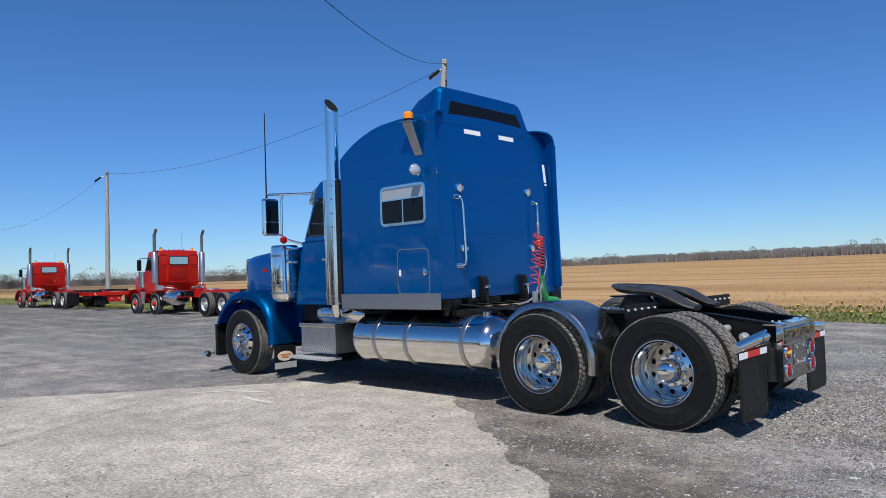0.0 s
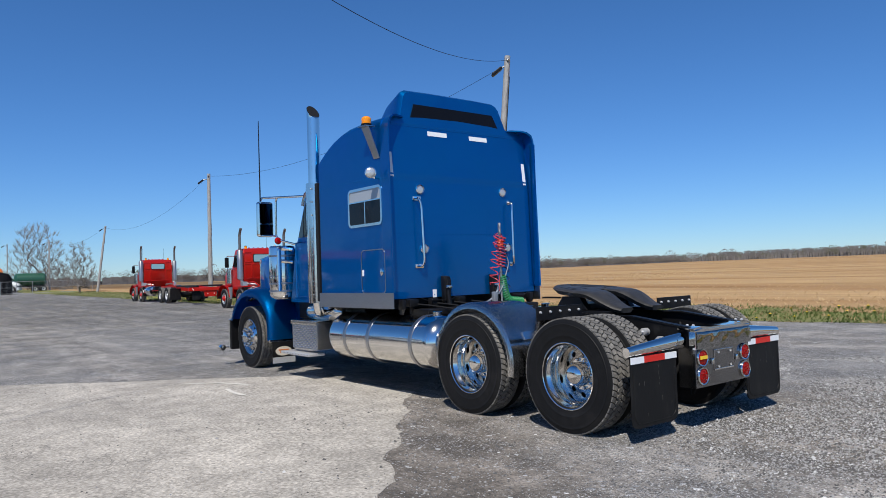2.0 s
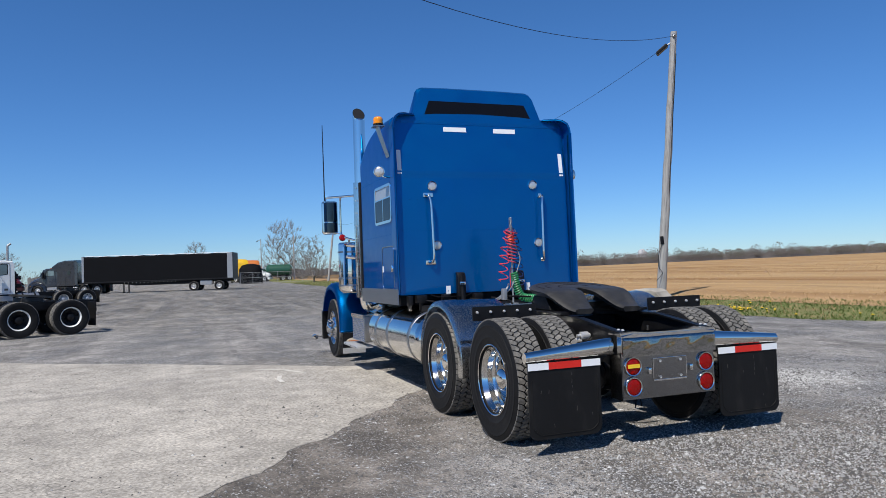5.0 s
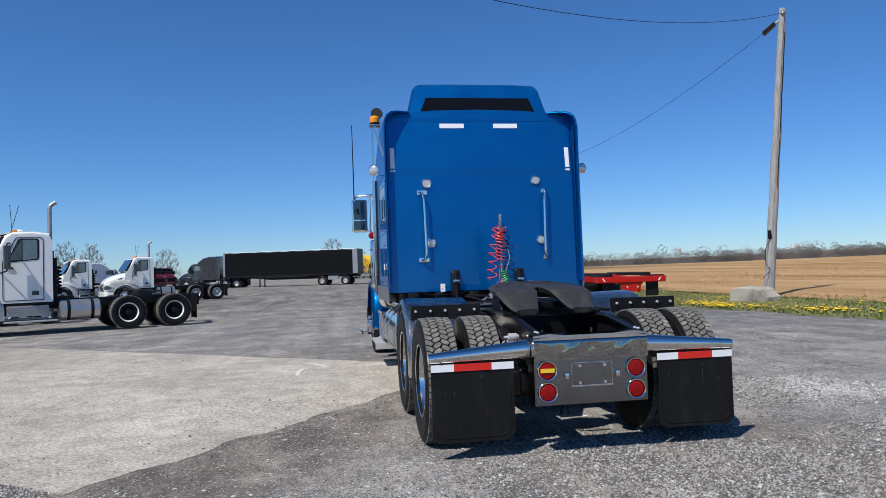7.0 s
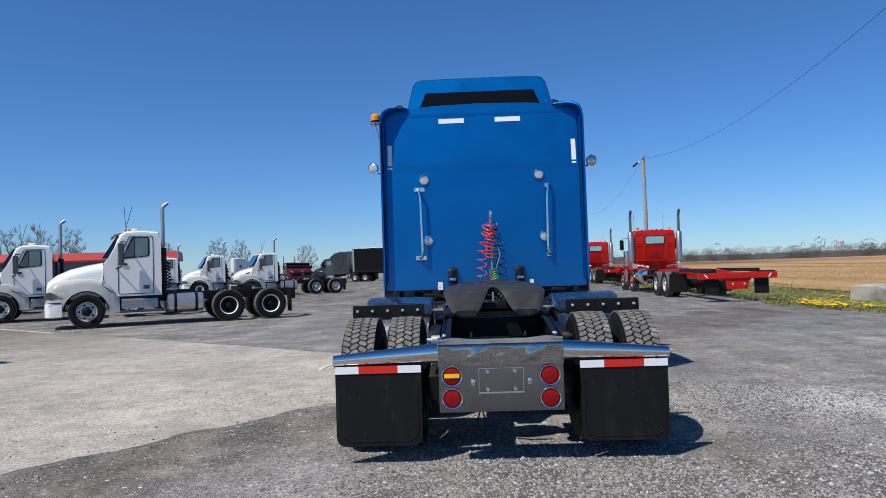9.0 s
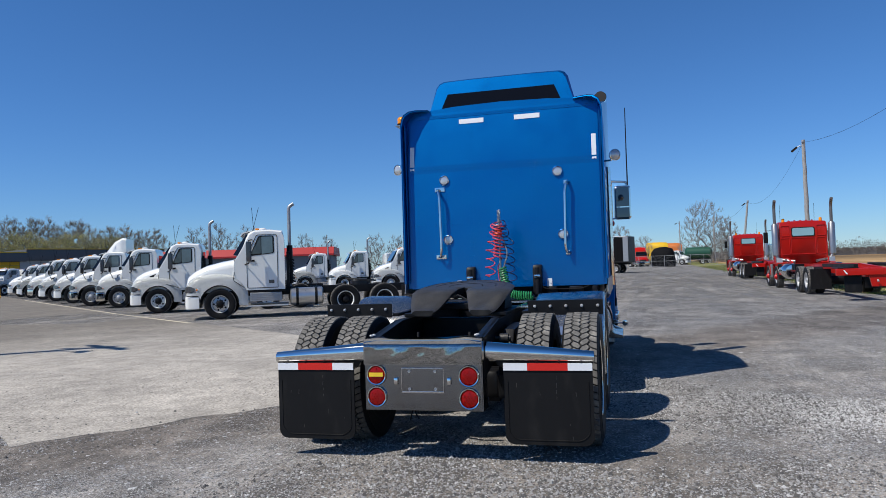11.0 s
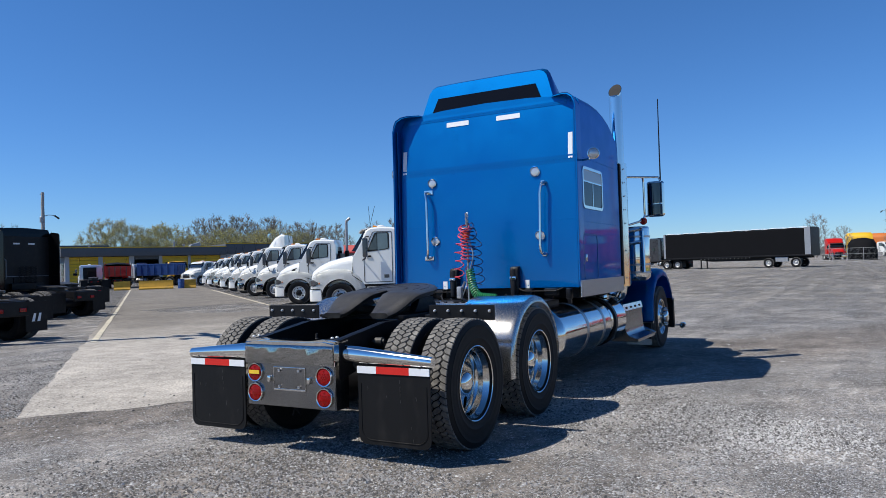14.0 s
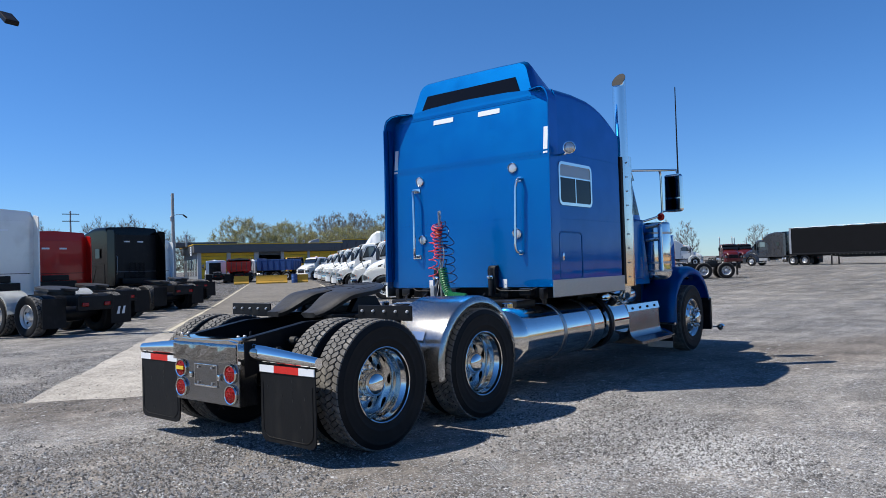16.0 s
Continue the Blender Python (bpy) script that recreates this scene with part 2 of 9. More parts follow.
def box(bm, x0, x1, y0, y1, z0, z1, bev=0.0, seg=2):
    vs = [bm.verts.new((x, y, z)) for x in (x0, x1) for y in (y0, y1) for z in (z0, z1)]
    fs = [(0, 1, 3, 2), (4, 6, 7, 5), (0, 4, 5, 1), (2, 3, 7, 6), (0, 2, 6, 4), (1, 5, 7, 3)]
    faces = [bm.faces.new([vs[i] for i in f]) for f in fs]
    if bev:
        es = list({e for f in faces for e in f.edges})
        bmesh.ops.bevel(bm, geom=es, offset=bev, segments=seg, affect="EDGES", profile=0.5)
    return vs


def solid(bm, lower, upper):
    """Closes two matching rings of points into a solid."""
    n = len(lower)
    a = [bm.verts.new(p) for p in lower]
    b = [bm.verts.new(p) for p in upper]
    faces = [bm.faces.new(a[::-1]), bm.faces.new(b)]
    for i in range(n):
        j = (i + 1) % n
        faces.append(bm.faces.new((a[i], a[j], b[j], b[i])))
    return faces


def prism(bm, pts, axis, a, b, bev=0.0, seg=2):
    """A polygon drawn across the given axis, drawn out from a to b along it."""
    put = {"x": lambda p, k: (k, p[0], p[1]), "y": lambda p, k: (p[0], k, p[1]), "z": lambda p, k: (p[0], p[1], k)}[axis]
    fs = solid(bm, [put(p, a) for p in pts], [put(p, b) for p in pts])
    if bev:
        es = list({e for f in fs[:2] for e in f.edges})
        bmesh.ops.bevel(bm, geom=es, offset=bev, segments=seg, affect="EDGES", profile=0.5)
    return fs


def loft(bm, rings, cap=True):
    rows = [[bm.verts.new(p) for p in r] for r in rings]
    n = len(rows[0])
    for r, s in zip(rows, rows[1:]):
        for i in range(n):
            j = (i + 1) % n
            bm.faces.new((r[i], r[j], s[j], s[i]))
    if cap:
        bm.faces.new(rows[0][::-1])
        bm.faces.new(rows[-1])


def sheet(bm, grid):
    rows = [[bm.verts.new(p) for p in r] for r in grid]
    for r, s in zip(rows, rows[1:]):
        for i in range(len(r) - 1):
            bm.faces.new((r[i], r[i + 1], s[i + 1], s[i]))


def turn_to(axis):
    return {"z": Matrix.Identity(4), "y": pose(0, 0, 0, -90, 0, 0), "x": pose(0, 0, 0, 0, 90, 0)}[axis]


def lathe(bm, profile, at=(0, 0, 0), axis="z", seg=32, cap=False):
    """profile: (radius, height along the axis)."""
    m = Matrix.Translation(at) @ turn_to(axis)
    rows = []
    for r, h in profile:
        if r < 1e-5:
            rows.append([bm.verts.new(m @ Vector((0, 0, h)))])
        else:
            rows.append([bm.verts.new(m @ Vector((r * math.cos(2 * math.pi * i / seg), r * math.sin(2 * math.pi * i / seg), h))) for i in range(seg)])
    for a, b in zip(rows, rows[1:]):
        for i in range(seg):
            j = (i + 1) % seg
            if len(a) == 1 and len(b) == 1:
                continue
            if len(a) == 1:
                bm.faces.new((a[0], b[j], b[i]))
            elif len(b) == 1:
                bm.faces.new((a[i], a[j], b[0]))
            else:
                bm.faces.new((a[i], a[j], b[j], b[i]))
    if cap:
        for row in (rows[0], rows[-1]):
            if len(row) > 1:
                bm.faces.new(row)


def tube(bm, pts, r, seg=8, taper=None, cap=True):
    pts = [Vector(p) for p in pts]
    rows, side = [], None
    for i, p in enumerate(pts):
        d = (pts[min(i + 1, len(pts) - 1)] - pts[max(i - 1, 0)]).normalized()
        if side is None:
            side = d.orthogonal().normalized()
        side = (side - d * side.dot(d)).normalized()
        up = d.cross(side)
        k = r if taper is None else r * taper[i]
        rows.append([bm.verts.new(p + (side * math.cos(2 * math.pi * q / seg) + up * math.sin(2 * math.pi * q / seg)) * k) for q in range(seg)])
    for a, b in zip(rows, rows[1:]):
        for i in range(seg):
            j = (i + 1) % seg
            bm.faces.new((a[i], a[j], b[j], b[i]))
    if cap:
        bm.faces.new(rows[0][::-1])
        bm.faces.new(rows[-1])


def bend(pts, r=0.06, n=5):
    """Rounds the corners of a line of points."""
    pts = [Vector(p) for p in pts]
    out = [pts[0]]
    for a, b, c in zip(pts, pts[1:], pts[2:]):
        k = min(r, (a - b).length * 0.45, (c - b).length * 0.45)
        p, q = b + (a - b).normalized() * k, b + (c - b).normalized() * k
        out += [p * (1 - t) ** 2 + b * 2 * t * (1 - t) + q * t * t for t in [i / n for i in range(n + 1)]]
    return out + [pts[-1]]


def bend_flat(pts, r, n=4):
    """A flat closed outline with rounded corners."""
    out = []
    for a, b, c in zip(pts[-1:] + pts[:-1], pts, pts[1:] + pts[:1]):
        a, b, c = (Vector((*q, 0)) for q in (a, b, c))
        p, q = b + (a - b).normalized() * r, b + (c - b).normalized() * r
        out += [(v.x, v.y) for v in (p * (1 - t) ** 2 + b * 2 * t * (1 - t) + q * t * t for t in (i / n for i in range(n + 1)))]
    return out


def lift(x, y):
    """How far the lot has risen at a place: level near the truck, a gentle climb to the west and south-west."""
    return 0.0065 * max(0.0, math.hypot(x, y - 8.0) - 30.0) if x < 0 else 0.0


def on_lot(m):
    """Sets a pose given at zero height on the lot's surface."""
    x, y, z = m.translation
    return Matrix.Translation((0, 0, lift(x, y))) @ m if abs(z) < 1e-6 else m


def smooth(me, angle=38):
    """Smooth shading; on bevelled solids the large faces keep their own direction, so that flat panels reflect as flat ones."""
    me.shade_smooth()
    me.set_sharp_from_angle(angle=radians(angle))
    n = len(me.polygons)
    if not 6 < n < 1500:
        return
    area = np.empty(n)
    me.polygons.foreach_get("area", area)
    if area.max() < 25 * np.median(area):
        return
    normal = np.empty(n * 3)
    me.polygons.foreach_get("normal", normal)
    normal = normal.reshape(-1, 3)
    sharp = {e.key for e in me.edges if e.use_edge_sharp}
    round_vert = [[] for _ in me.vertices]
    for p in me.polygons:
        for v in p.vertices:
            round_vert[v].append(p.index)
    keys = [set(p.edge_keys) for p in me.polygons]
    made = {}
    for v, fs in enumerate(round_vert):
        left = set(fs)
        while left:
            group, todo = set(), [left.pop()]
            while todo:
                f = todo.pop()
                group.add(f)
                near = [g for g in left if any(v in e and e not in sharp for e in keys[f] & keys[g])]
                left.difference_update(near)
                todo += near
            w = sum(normal[f] * area[f] for f in group)
            for f in group:
                made[f, v] = w
    me.normals_split_custom_set([made[p.index, v] for p in me.polygons for v in p.vertices])


def part(name, bm, mat, parent=None, label="", angle=38, at=None):
    """One mesh object from a bmesh, under a thing or a part."""
    bmesh.ops.recalc_face_normals(bm, faces=bm.faces)
    me = bpy.data.meshes.new(name)
    bm.to_mesh(me)
    bm.free()
    for k in (mat if isinstance(mat, (list, tuple)) else [mat]):
        me.materials.append(k)
    smooth(me, angle)
    ob = new(name, me)
    ob.parent = parent
    if at is not None:
        ob.matrix_basis = at if parent else on_lot(at)
    if label:
        tagged(ob, label)
    return ob


def again(ob, parent, at):
    """The same part once more, with its sub-parts, on the same mesh."""
    o = new(ob.name.split(".")[0], ob.data)
    o.parent = parent
    o.matrix_basis = at
    if "label" in ob:
        tagged(o, ob["label"])
    for c in ob.children:
        again(c, o, c.matrix_basis.copy())
    return o


def thing(name, label, category, group="", at=None, kind=""):
    ob = new(name)
    ob.empty_display_size = 0.3
    if at is not None:
        ob.matrix_basis = on_lot(at)
    return tagged(ob, label, category, group, kind)


def setting(name, bm, mat, label, angle=38):
    ob = part(name, bm, mat, None, "", angle)
    return tagged(ob, label, name.split("_")[0], kind="structure")


def sides():
    return (1, -1)




# ---------- wheels ----------
def tyre_mesh(bm, half=0.14, R=0.522, far=False):
    k = half / 0.14
    prof = [(0.285, -0.105), (0.292, -0.114), (0.305, -0.119), (0.310, -0.1255), (0.318, -0.127), (0.324, -0.1265), (0.352, -0.135), (0.362, -0.1385), (0.366, -0.1395), (0.371, -0.138), (0.40, -0.1415), (0.435, -0.1425), (0.455, -0.1415), (0.460, -0.1435), (0.466, -0.1435), (0.470, -0.139), (0.490, -0.134), (0.506, -0.127), (0.5115, -0.117), (0.508, -0.104)]
    if far:
        prof = [prof[i] for i in (0, 4, 8, 11, 13, 16, 18)]
    prof = [(0.285 + (r - 0.285) * (R - 0.285) / 0.237, h * k) for r, h in prof]
    prof = prof + [(r, -h) for r, h in prof[::-1]]
    lathe(bm, prof, axis="y", seg=30 if far else 48)


def tread_mesh(bm, half=0.14, R=0.522, rows=5, count=60):
    k = half / 0.14
    edge = [-0.130 + 0.260 * i / rows for i in range(rows + 1)]
    step = 2 * math.pi / count
    for i in range(rows):
        y0, y1 = edge[i] * k + 0.0045, edge[i + 1] * k - 0.0045
        ym = (y0 + y1) / 2
        shoulder = i in (0, rows - 1)
        low, top = R - (0.022 if shoulder else 0.020), R - (0.004 if shoulder else 0.0)
        w, z, j0, j1 = step * 0.435, step * 0.17 * (1 if i % 2 else -1), 0.009, 0.009
        if i == 0:
            j0 = 0.0
        if i == rows - 1:
            j1 = 0.0
        for n in range(count):
            a = (n + 0.5 * (i % 2)) * step
            ring = [(a - w + z, y0 + j0), (a + z, y0 - j0), (a + w + z, y0 + j0), (a + w, ym), (a + w - z, y1 - j1), (a - z, y1 + j1), (a - w - z, y1 - j1), (a - w, ym)]
            lo = [bm.verts.new((low * math.cos(q), y, low * math.sin(q))) for q, y in ring]
            hi = [bm.verts.new((top * math.cos(a + (q - a) * 0.90), ym + (y - ym) * 0.93, top * math.sin(a + (q - a) * 0.90))) for q, y in ring]
            bm.faces.new(hi)
            for q in range(8):
                bm.faces.new((lo[q], lo[(q + 1) % 8], hi[(q + 1) % 8], hi[q]))


def holed_ring(bm, r0, y0, r1, y1, holes, hr, seg=16, rh=None, thick=0.012):
    """A dished disc between two radii with round hand holes through it; axis along y."""
    rh = rh or (r0 + r1) / 2
    def at(r, a):
        t = (r - r0) / (r1 - r0)
        return (r * math.cos(a), y0 + (y1 - y0) * t, r * math.sin(a))
    for k in range(holes):
        mid, half = 2 * math.pi * k / holes, math.pi / holes
        rim, hole, deep = [], [], []
        for q in range(seg):
            b = 2 * math.pi * (q + 0.5) / seg
            c, s = math.cos(b), math.sin(b)
            g = 1 / max(abs(c), abs(s))
            rr = rh + (c * g) * ((r1 - rh) if c > 0 else (rh - r0))
            aa = mid + s * g * half
            rim.append(bm.verts.new(at(rr, aa)))
            hole.append(bm.verts.new(at(rh + c * hr, mid + s * hr / rh)))
            x, y, z = hole[-1].co
            deep.append(bm.verts.new((x, y - thick, z)))
        for q in range(seg):
            p = (q + 1) % seg
            bm.faces.new((rim[q], rim[p], hole[p], hole[q]))
            bm.faces.new((hole[q], hole[p], deep[p], deep[q]))
    bmesh.ops.remove_doubles(bm, verts=bm.verts, dist=0.0008)


def tyre(parent, half=0.14, R=0.522, rows=5, count=60, label="black tyre with a worn blocky tread", far=False):
    """A tyre's carcass and, beside it, its many tread blocks."""
    bm = B()
    tyre_mesh(bm, half, R, far)
    part("tyre", bm, TYRE, parent, label, 30)
    bm = B()
    tread_mesh(bm, half, R, rows, count)
    tagged(part("tread", bm, TREAD, parent, "", 30), kind="stuff")


def lug_nuts(parent, r, y, mat, count=10, size=0.016, tall=0.03):
    """Ten nut caps on one shared mesh."""
    bm = B()
    lathe(bm, [(size, 0), (size, tall * 0.5), (size * 0.75, tall * 0.85), (0, tall)], (0, 0, 0), "y", 8)
    nut = part("lug_nut", bm, mat, parent)
    for k in range(count):
        a = 2 * math.pi * (k + 0.5) / count
        m = pose(r * math.cos(a), y, r * math.sin(a))
        if k:
            again(nut, parent, m)
        else:
            nut.matrix_basis = m


def nuts(bm, r, y, count=10, size=0.016, tall=0.03):
    for k in range(count):
        a = 2 * math.pi * (k + 0.5) / count
        lathe(bm, [(size, 0), (size, tall * 0.5), (size * 0.75, tall * 0.85), (0, tall)], (r * math.cos(a), y, r * math.sin(a)), "y", 7)


def outer_wheel(parent, hub="chrome"):
    """The outer wheel of a driven pair: wide stepped dish, disc deep inside, ringed nuts and a domed hub cover."""
    bm = B()
    lathe(bm, [(0.250, -0.135), (0.248, -0.128), (0.2475, -0.04), (0.250, -0.02), (0.262, 0.0), (0.266, 0.008), (0.267, 0.05), (0.271, 0.062), (0.285, 0.078), (0.291, 0.098), (0.299, 0.112), (0.306, 0.119), (0.309, 0.125), (0.308, 0.130), (0.303, 0.132), (0.296, 0.127)], axis="y", seg=72)
    holed_ring(bm, 0.150, -0.085, 0.2478, -0.118, 10, 0.0265, rh=0.198, seg=20)
    lathe(bm, [(0.150, -0.085), (0.147, -0.078), (0.105, -0.078)], axis="y", seg=40)
    wheel = part("wheel", bm, ALU, parent, "polished deep-dish aluminium wheel")
    tyre(wheel, R=0.532, rows=4, count=60)
    lug_nuts(wheel, 0.130, -0.079, CHROME, 10, 0.0155, 0.034)
    bm = B()
    lathe(bm, [(0.112, -0.078), (0.112, -0.012), (0.1085, -0.006), (0.1075, 0.0), (0.103, 0.028), (0.088, 0.052), (0.062, 0.068), (0.03, 0.075), (0, 0.077)], axis="y", seg=40)
    for k in range(20):
        q = 2 * math.pi * k / 20
        lathe(bm, [(0.0045, 0), (0.003, 0.008), (0, 0.008)], (0.1085 * math.cos(q), -0.013, 0.1085 * math.sin(q)), "y", 6)
    part("hub_cover", bm, CHROME, wheel, "domed chrome hub cover")
    bm = B()
    lathe(bm, [(0.0, -0.15), (0.245, -0.15), (0.245, -0.16)], axis="y", seg=24)
    part("brake_drum", bm, BLACK, wheel)
    return wheel


def steer_wheel(parent):
    bm = B()
    lathe(bm, [(0.262, -0.12), (0.262, 0.02), (0.252, 0.07), (0.268, 0.10), (0.288, 0.112), (0.298, 0.118), (0.300, 0.126), (0.293, 0.130), (0.284, 0.124)], axis="y", seg=56)
    holed_ring(bm, 0.165, 0.135, 0.253, 0.07, 10, 0.023, rh=0.212)
    lathe(bm, [(0.165, 0.135), (0.15, 0.14), (0.1, 0.14)], axis="y", seg=40)
    wheel = part("wheel", bm, ALU, parent, "polished aluminium steering wheel rim")
    tyre(wheel, rows=5, count=130, label="black steering-axle tyre")
    lug_nuts(wheel, 0.142, 0.137, CHROME, 10, 0.018, 0.085)
    bm = B()
    lathe(bm, [(0.098, 0.13), (0.098, 0.19), (0.09, 0.225), (0.06, 0.24), (0, 0.245)], axis="y", seg=28)
    part("hub_cover", bm, CHROME, wheel, "chrome hub cover with spiked nut caps")
    bm = B()
    lathe(bm, [(0.0, 0.0), (0.25, 0.0), (0.25, -0.02)], axis="y", seg=24)
    part("brake_drum", bm, BLACK, wheel)
    return wheel


def far_wheel(parent, rim=WHITE, hub=BLACK, half=0.14, deep=True, disc=None):
    """A plainer wheel for trucks further off."""
    bm = B()
    d = 0.0 if deep else 0.09
    lathe(bm, [(0.27, 0.02), (0.26, 0.07), (0.285, 0.115), (0.298, 0.122), (0.293, 0.128), (0.28, 0.12)], axis="y", seg=28)
    if disc:
        wheel = part("wheel", bm, rim, parent)
        bm = B()
    holed_ring(bm, 0.13, d, 0.262, 0.05, 5, 0.035, rh=0.205, seg=10)
    if disc:
        part("wheel_disc", bm, disc, wheel)
    else:
        wheel = part("wheel", bm, rim, parent)
    tyre(wheel, half, 0.52, 3, 30, "", True)
    bm = B()
    lathe(bm, [(0.135, d - 0.01), (0.12, d + 0.04), (0.10, d + 0.10), (0.05, d + 0.125), (0, d + 0.125)], axis="y", seg=16)
    nuts(bm, 0.145, d, 10, 0.018, 0.04)
    part("hub", bm, hub, wheel)
    bm = B()
    lathe(bm, [(0.0, -0.02), (0.262, -0.02), (0.262, -0.05)], axis="y", seg=16)
    part("brake_drum", bm, BLACK, wheel)
    return wheel


# ---------- the blue sleeper tractor ----------
# Local axes: x forward from the tail, y to the truck's left, z up.
TRUCK = pose(-2.35, 7.335, 0, 0, 0, 181.2)
HUB_Z, AX3, AX2, AX1 = 0.520, 0.845, 2.235, 8.085
# the fender and its rubber strip stand a little behind their axle
ARCH, STRIP = 2.16, 1.165


def rear_u(z):
    """How far forward the sleeper's rear panel stands at a height."""
    return 3.655 + (z - 1.1) * 0.0216 if z < 2.72 else 3.69 + (z - 2.72) * 0.105


def build_blue_truck():
    T = thing("semi_truck", "metallic blue sleeper tractor with chrome wheels and tanks, parked on gravel", "truck", at=TRUCK)

    # frame rails with a drop at the tail
    for s in sides():
        bm = B()
        y = 0.43 * s
        prism(bm, [(0.08, 0.62), (0.08, 0.93), (0.72, 1.02), (3.3, 1.02), (8.3, 0.98), (8.3, 0.74), (3.3, 0.76), (0.8, 0.76)], "y", y - 0.012, y + 0.012)
        prism(bm, [(0.08, 0.915), (0.72, 1.005), (3.3, 1.005), (3.3, 1.02), (0.72, 1.02), (0.08, 0.93)], "y", y - 0.05 * s, y + 0.02 * s)
        box(bm, 0.8, 8.2, y - 0.07 * s, y, 0.75, 0.765)
        part("frame_rail", bm, BLACK, T, "black steel frame rail")
    bm = B()
    box(bm, 1.42, 1.56, -0.42, 0.42, 0.70, 0.98, 0.02)
    part("crossmember", bm, BLACK, T)
    for u in (2.9, 3.45, 5.2):
        bm = B()
        box(bm, u, u + 0.1, -0.42, 0.42, 0.78, 0.96, 0.01)
        part("crossmember", bm, BLACK, T)

    # tail: bright crossmember, light plate, hangers, flaps
    bm = B()
    top = [(0.46, 0.908), (0.34, 0.920), (0.20, 0.914), (-0.20, 0.914), (-0.34, 0.920), (-0.46, 0.908)]
    lower = [(-0.46, 0.735), (0.46, 0.735)]
    prism(bm, top + lower, "x", 0.02, 0.09, 0.008)
    prism(bm, [(0.46, 0.925), (0.34, 0.938), (0.20, 0.924), (-0.20, 0.924), (-0.34, 0.938), (-0.46, 0.925), (-0.46, 0.910), (0.46, 0.910)], "x", 0.035, 0.20)
    tail = part("tail_crossmember", bm, WAVY, T, "polished steel tail crossmember", at=pose(-0.01, 0.017, 0))
    bm = B()
    grid = []
    for i in range(61):
        y = 0.455 - 0.91 * i / 60
        edge = 0.908
        row = []
        for k in range(17):
            t = k / 16
            z = 0.737 + (edge - 0.737) * t
            wave = 0.0013 * math.sin(y * 14 + 1.7 * math.sin(z * 33)) + 0.0009 * math.sin(y * 31 + z * 45 + 1) + 0.0004 * math.sin(z * 70 + 2 * math.sin(y * 13))
            round_top = 0.03 * max(0.0, (t - 0.80) / 0.20) ** 2
            row.append((0.008 + wave * min(1.0, 4 * t, 4 * (1 - t) + 0.2) + round_top + 0.012 * (t - 0.32) ** 2, y, z))
        grid.append(row)
    sheet(bm, grid)
    bmesh.ops.solidify(bm, geom=bm.faces, thickness=0.004)
    part("mirror_face", bm, WAVY, tail, "wavy mirror-polished steel face", 60)
    for s in sides():
        for k in range(2):
            bm = B()
            lathe(bm, [(0.014, 0), (0.014, 0.006), (0.008, 0.012), (0, 0.012)], (0.07 + 0.06 * k, 0.41 * s, 0.946), "z", 8)
            part("bolt", bm, ZINC, tail)
    bm = B()
    box(bm, 0.05, 0.065, -0.45, 0.45, 0.385, 0.745, 0.004)
    for s in sides():
        box(bm, 0.055, 0.22, 0.45 * s - 0.006, 0.45 * s + 0.006, 0.385, 0.745)
    part("light_plate", bm, STAINLESS, T, "stained stainless light plate", at=pose(-0.025, 0.017, 0.008))
    for y, z, lab in ((0.36, 0.648, "red tail light with a yellow sticker"), (0.36, 0.485, ""), (-0.355, 0.64, ""), (-0.355, 0.475, "")):
        bm = B()
        lathe(bm, [(0.080, 0.0), (0.080, 0.012), (0.075, 0.021), (0.068, 0.018), (0.064, 0.004)], axis="x", seg=32)
        light = part("tail_light", bm, CHROME, T, lab or "round red tail light in a chrome ring", at=pose(0.023, y + 0.017, z + 0.012, 0, 0, 180))
        bm = B()
        lathe(bm, [(0.064, 0.004), (0.058, 0.013), (0.03, 0.017), (0, 0.018)], axis="x", seg=24)
        for k in range(13):
            a, r = (k % 6) * math.pi / 3 + (0.5 if k > 6 else 0), (0.022, 0.044)[k > 6] if k else 0
            lathe(bm, [(0.007, 0.016), (0.005, 0.024), (0, 0.025)], (0, r * math.cos(a), r * math.sin(a)), "x", 6)
        part("lens", bm, LENS_R, light, "red lens")
        if lab:
            bm = B()
            box(bm, 0.022, 0.026, -0.055, 0.055, -0.012, 0.018)
            part("sticker", bm, LENS_Y, light, "yellow sticker")
    bm = B()
    for y0, y1, z0, z1 in ((-0.165, 0.165, 0.694, 0.70), (-0.165, 0.165, 0.512, 0.526), (-0.165, -0.160, 0.515, 0.70), (0.160, 0.165, 0.515, 0.70)):
        box(bm, 0.041, 0.05, y0, y1, z0, z1, 0.002)
    holder = part("plate_holder", bm, CHROME, T, "empty licence plate holder", at=pose(-0.025, 0.017, 0.012))
    bm = B()
    box(bm, 0.0455, 0.05, -0.160, 0.160, 0.526, 0.694)
    part("backing", bm, STAINLESS, holder)
    for y, z in ((-0.1, 0.675), (0.1, 0.675), (-0.1, 0.545), (0.1, 0.545)):
        bm = B()
        lathe(bm, [(0.012, 0), (0.008, 0.01), (0, 0.01)], (0.032, y, z), "x", 8)
        part("screw", bm, ZINC, holder)
    for s in sides():
        bm = B()
        box(bm, 0.025, 0.05, 0.205 * s - 0.016, 0.205 * s + 0.016, 0.575, 0.628, 0.008)
        part("plate_lamp", bm, CHROME, holder, "small chrome plate lamp")
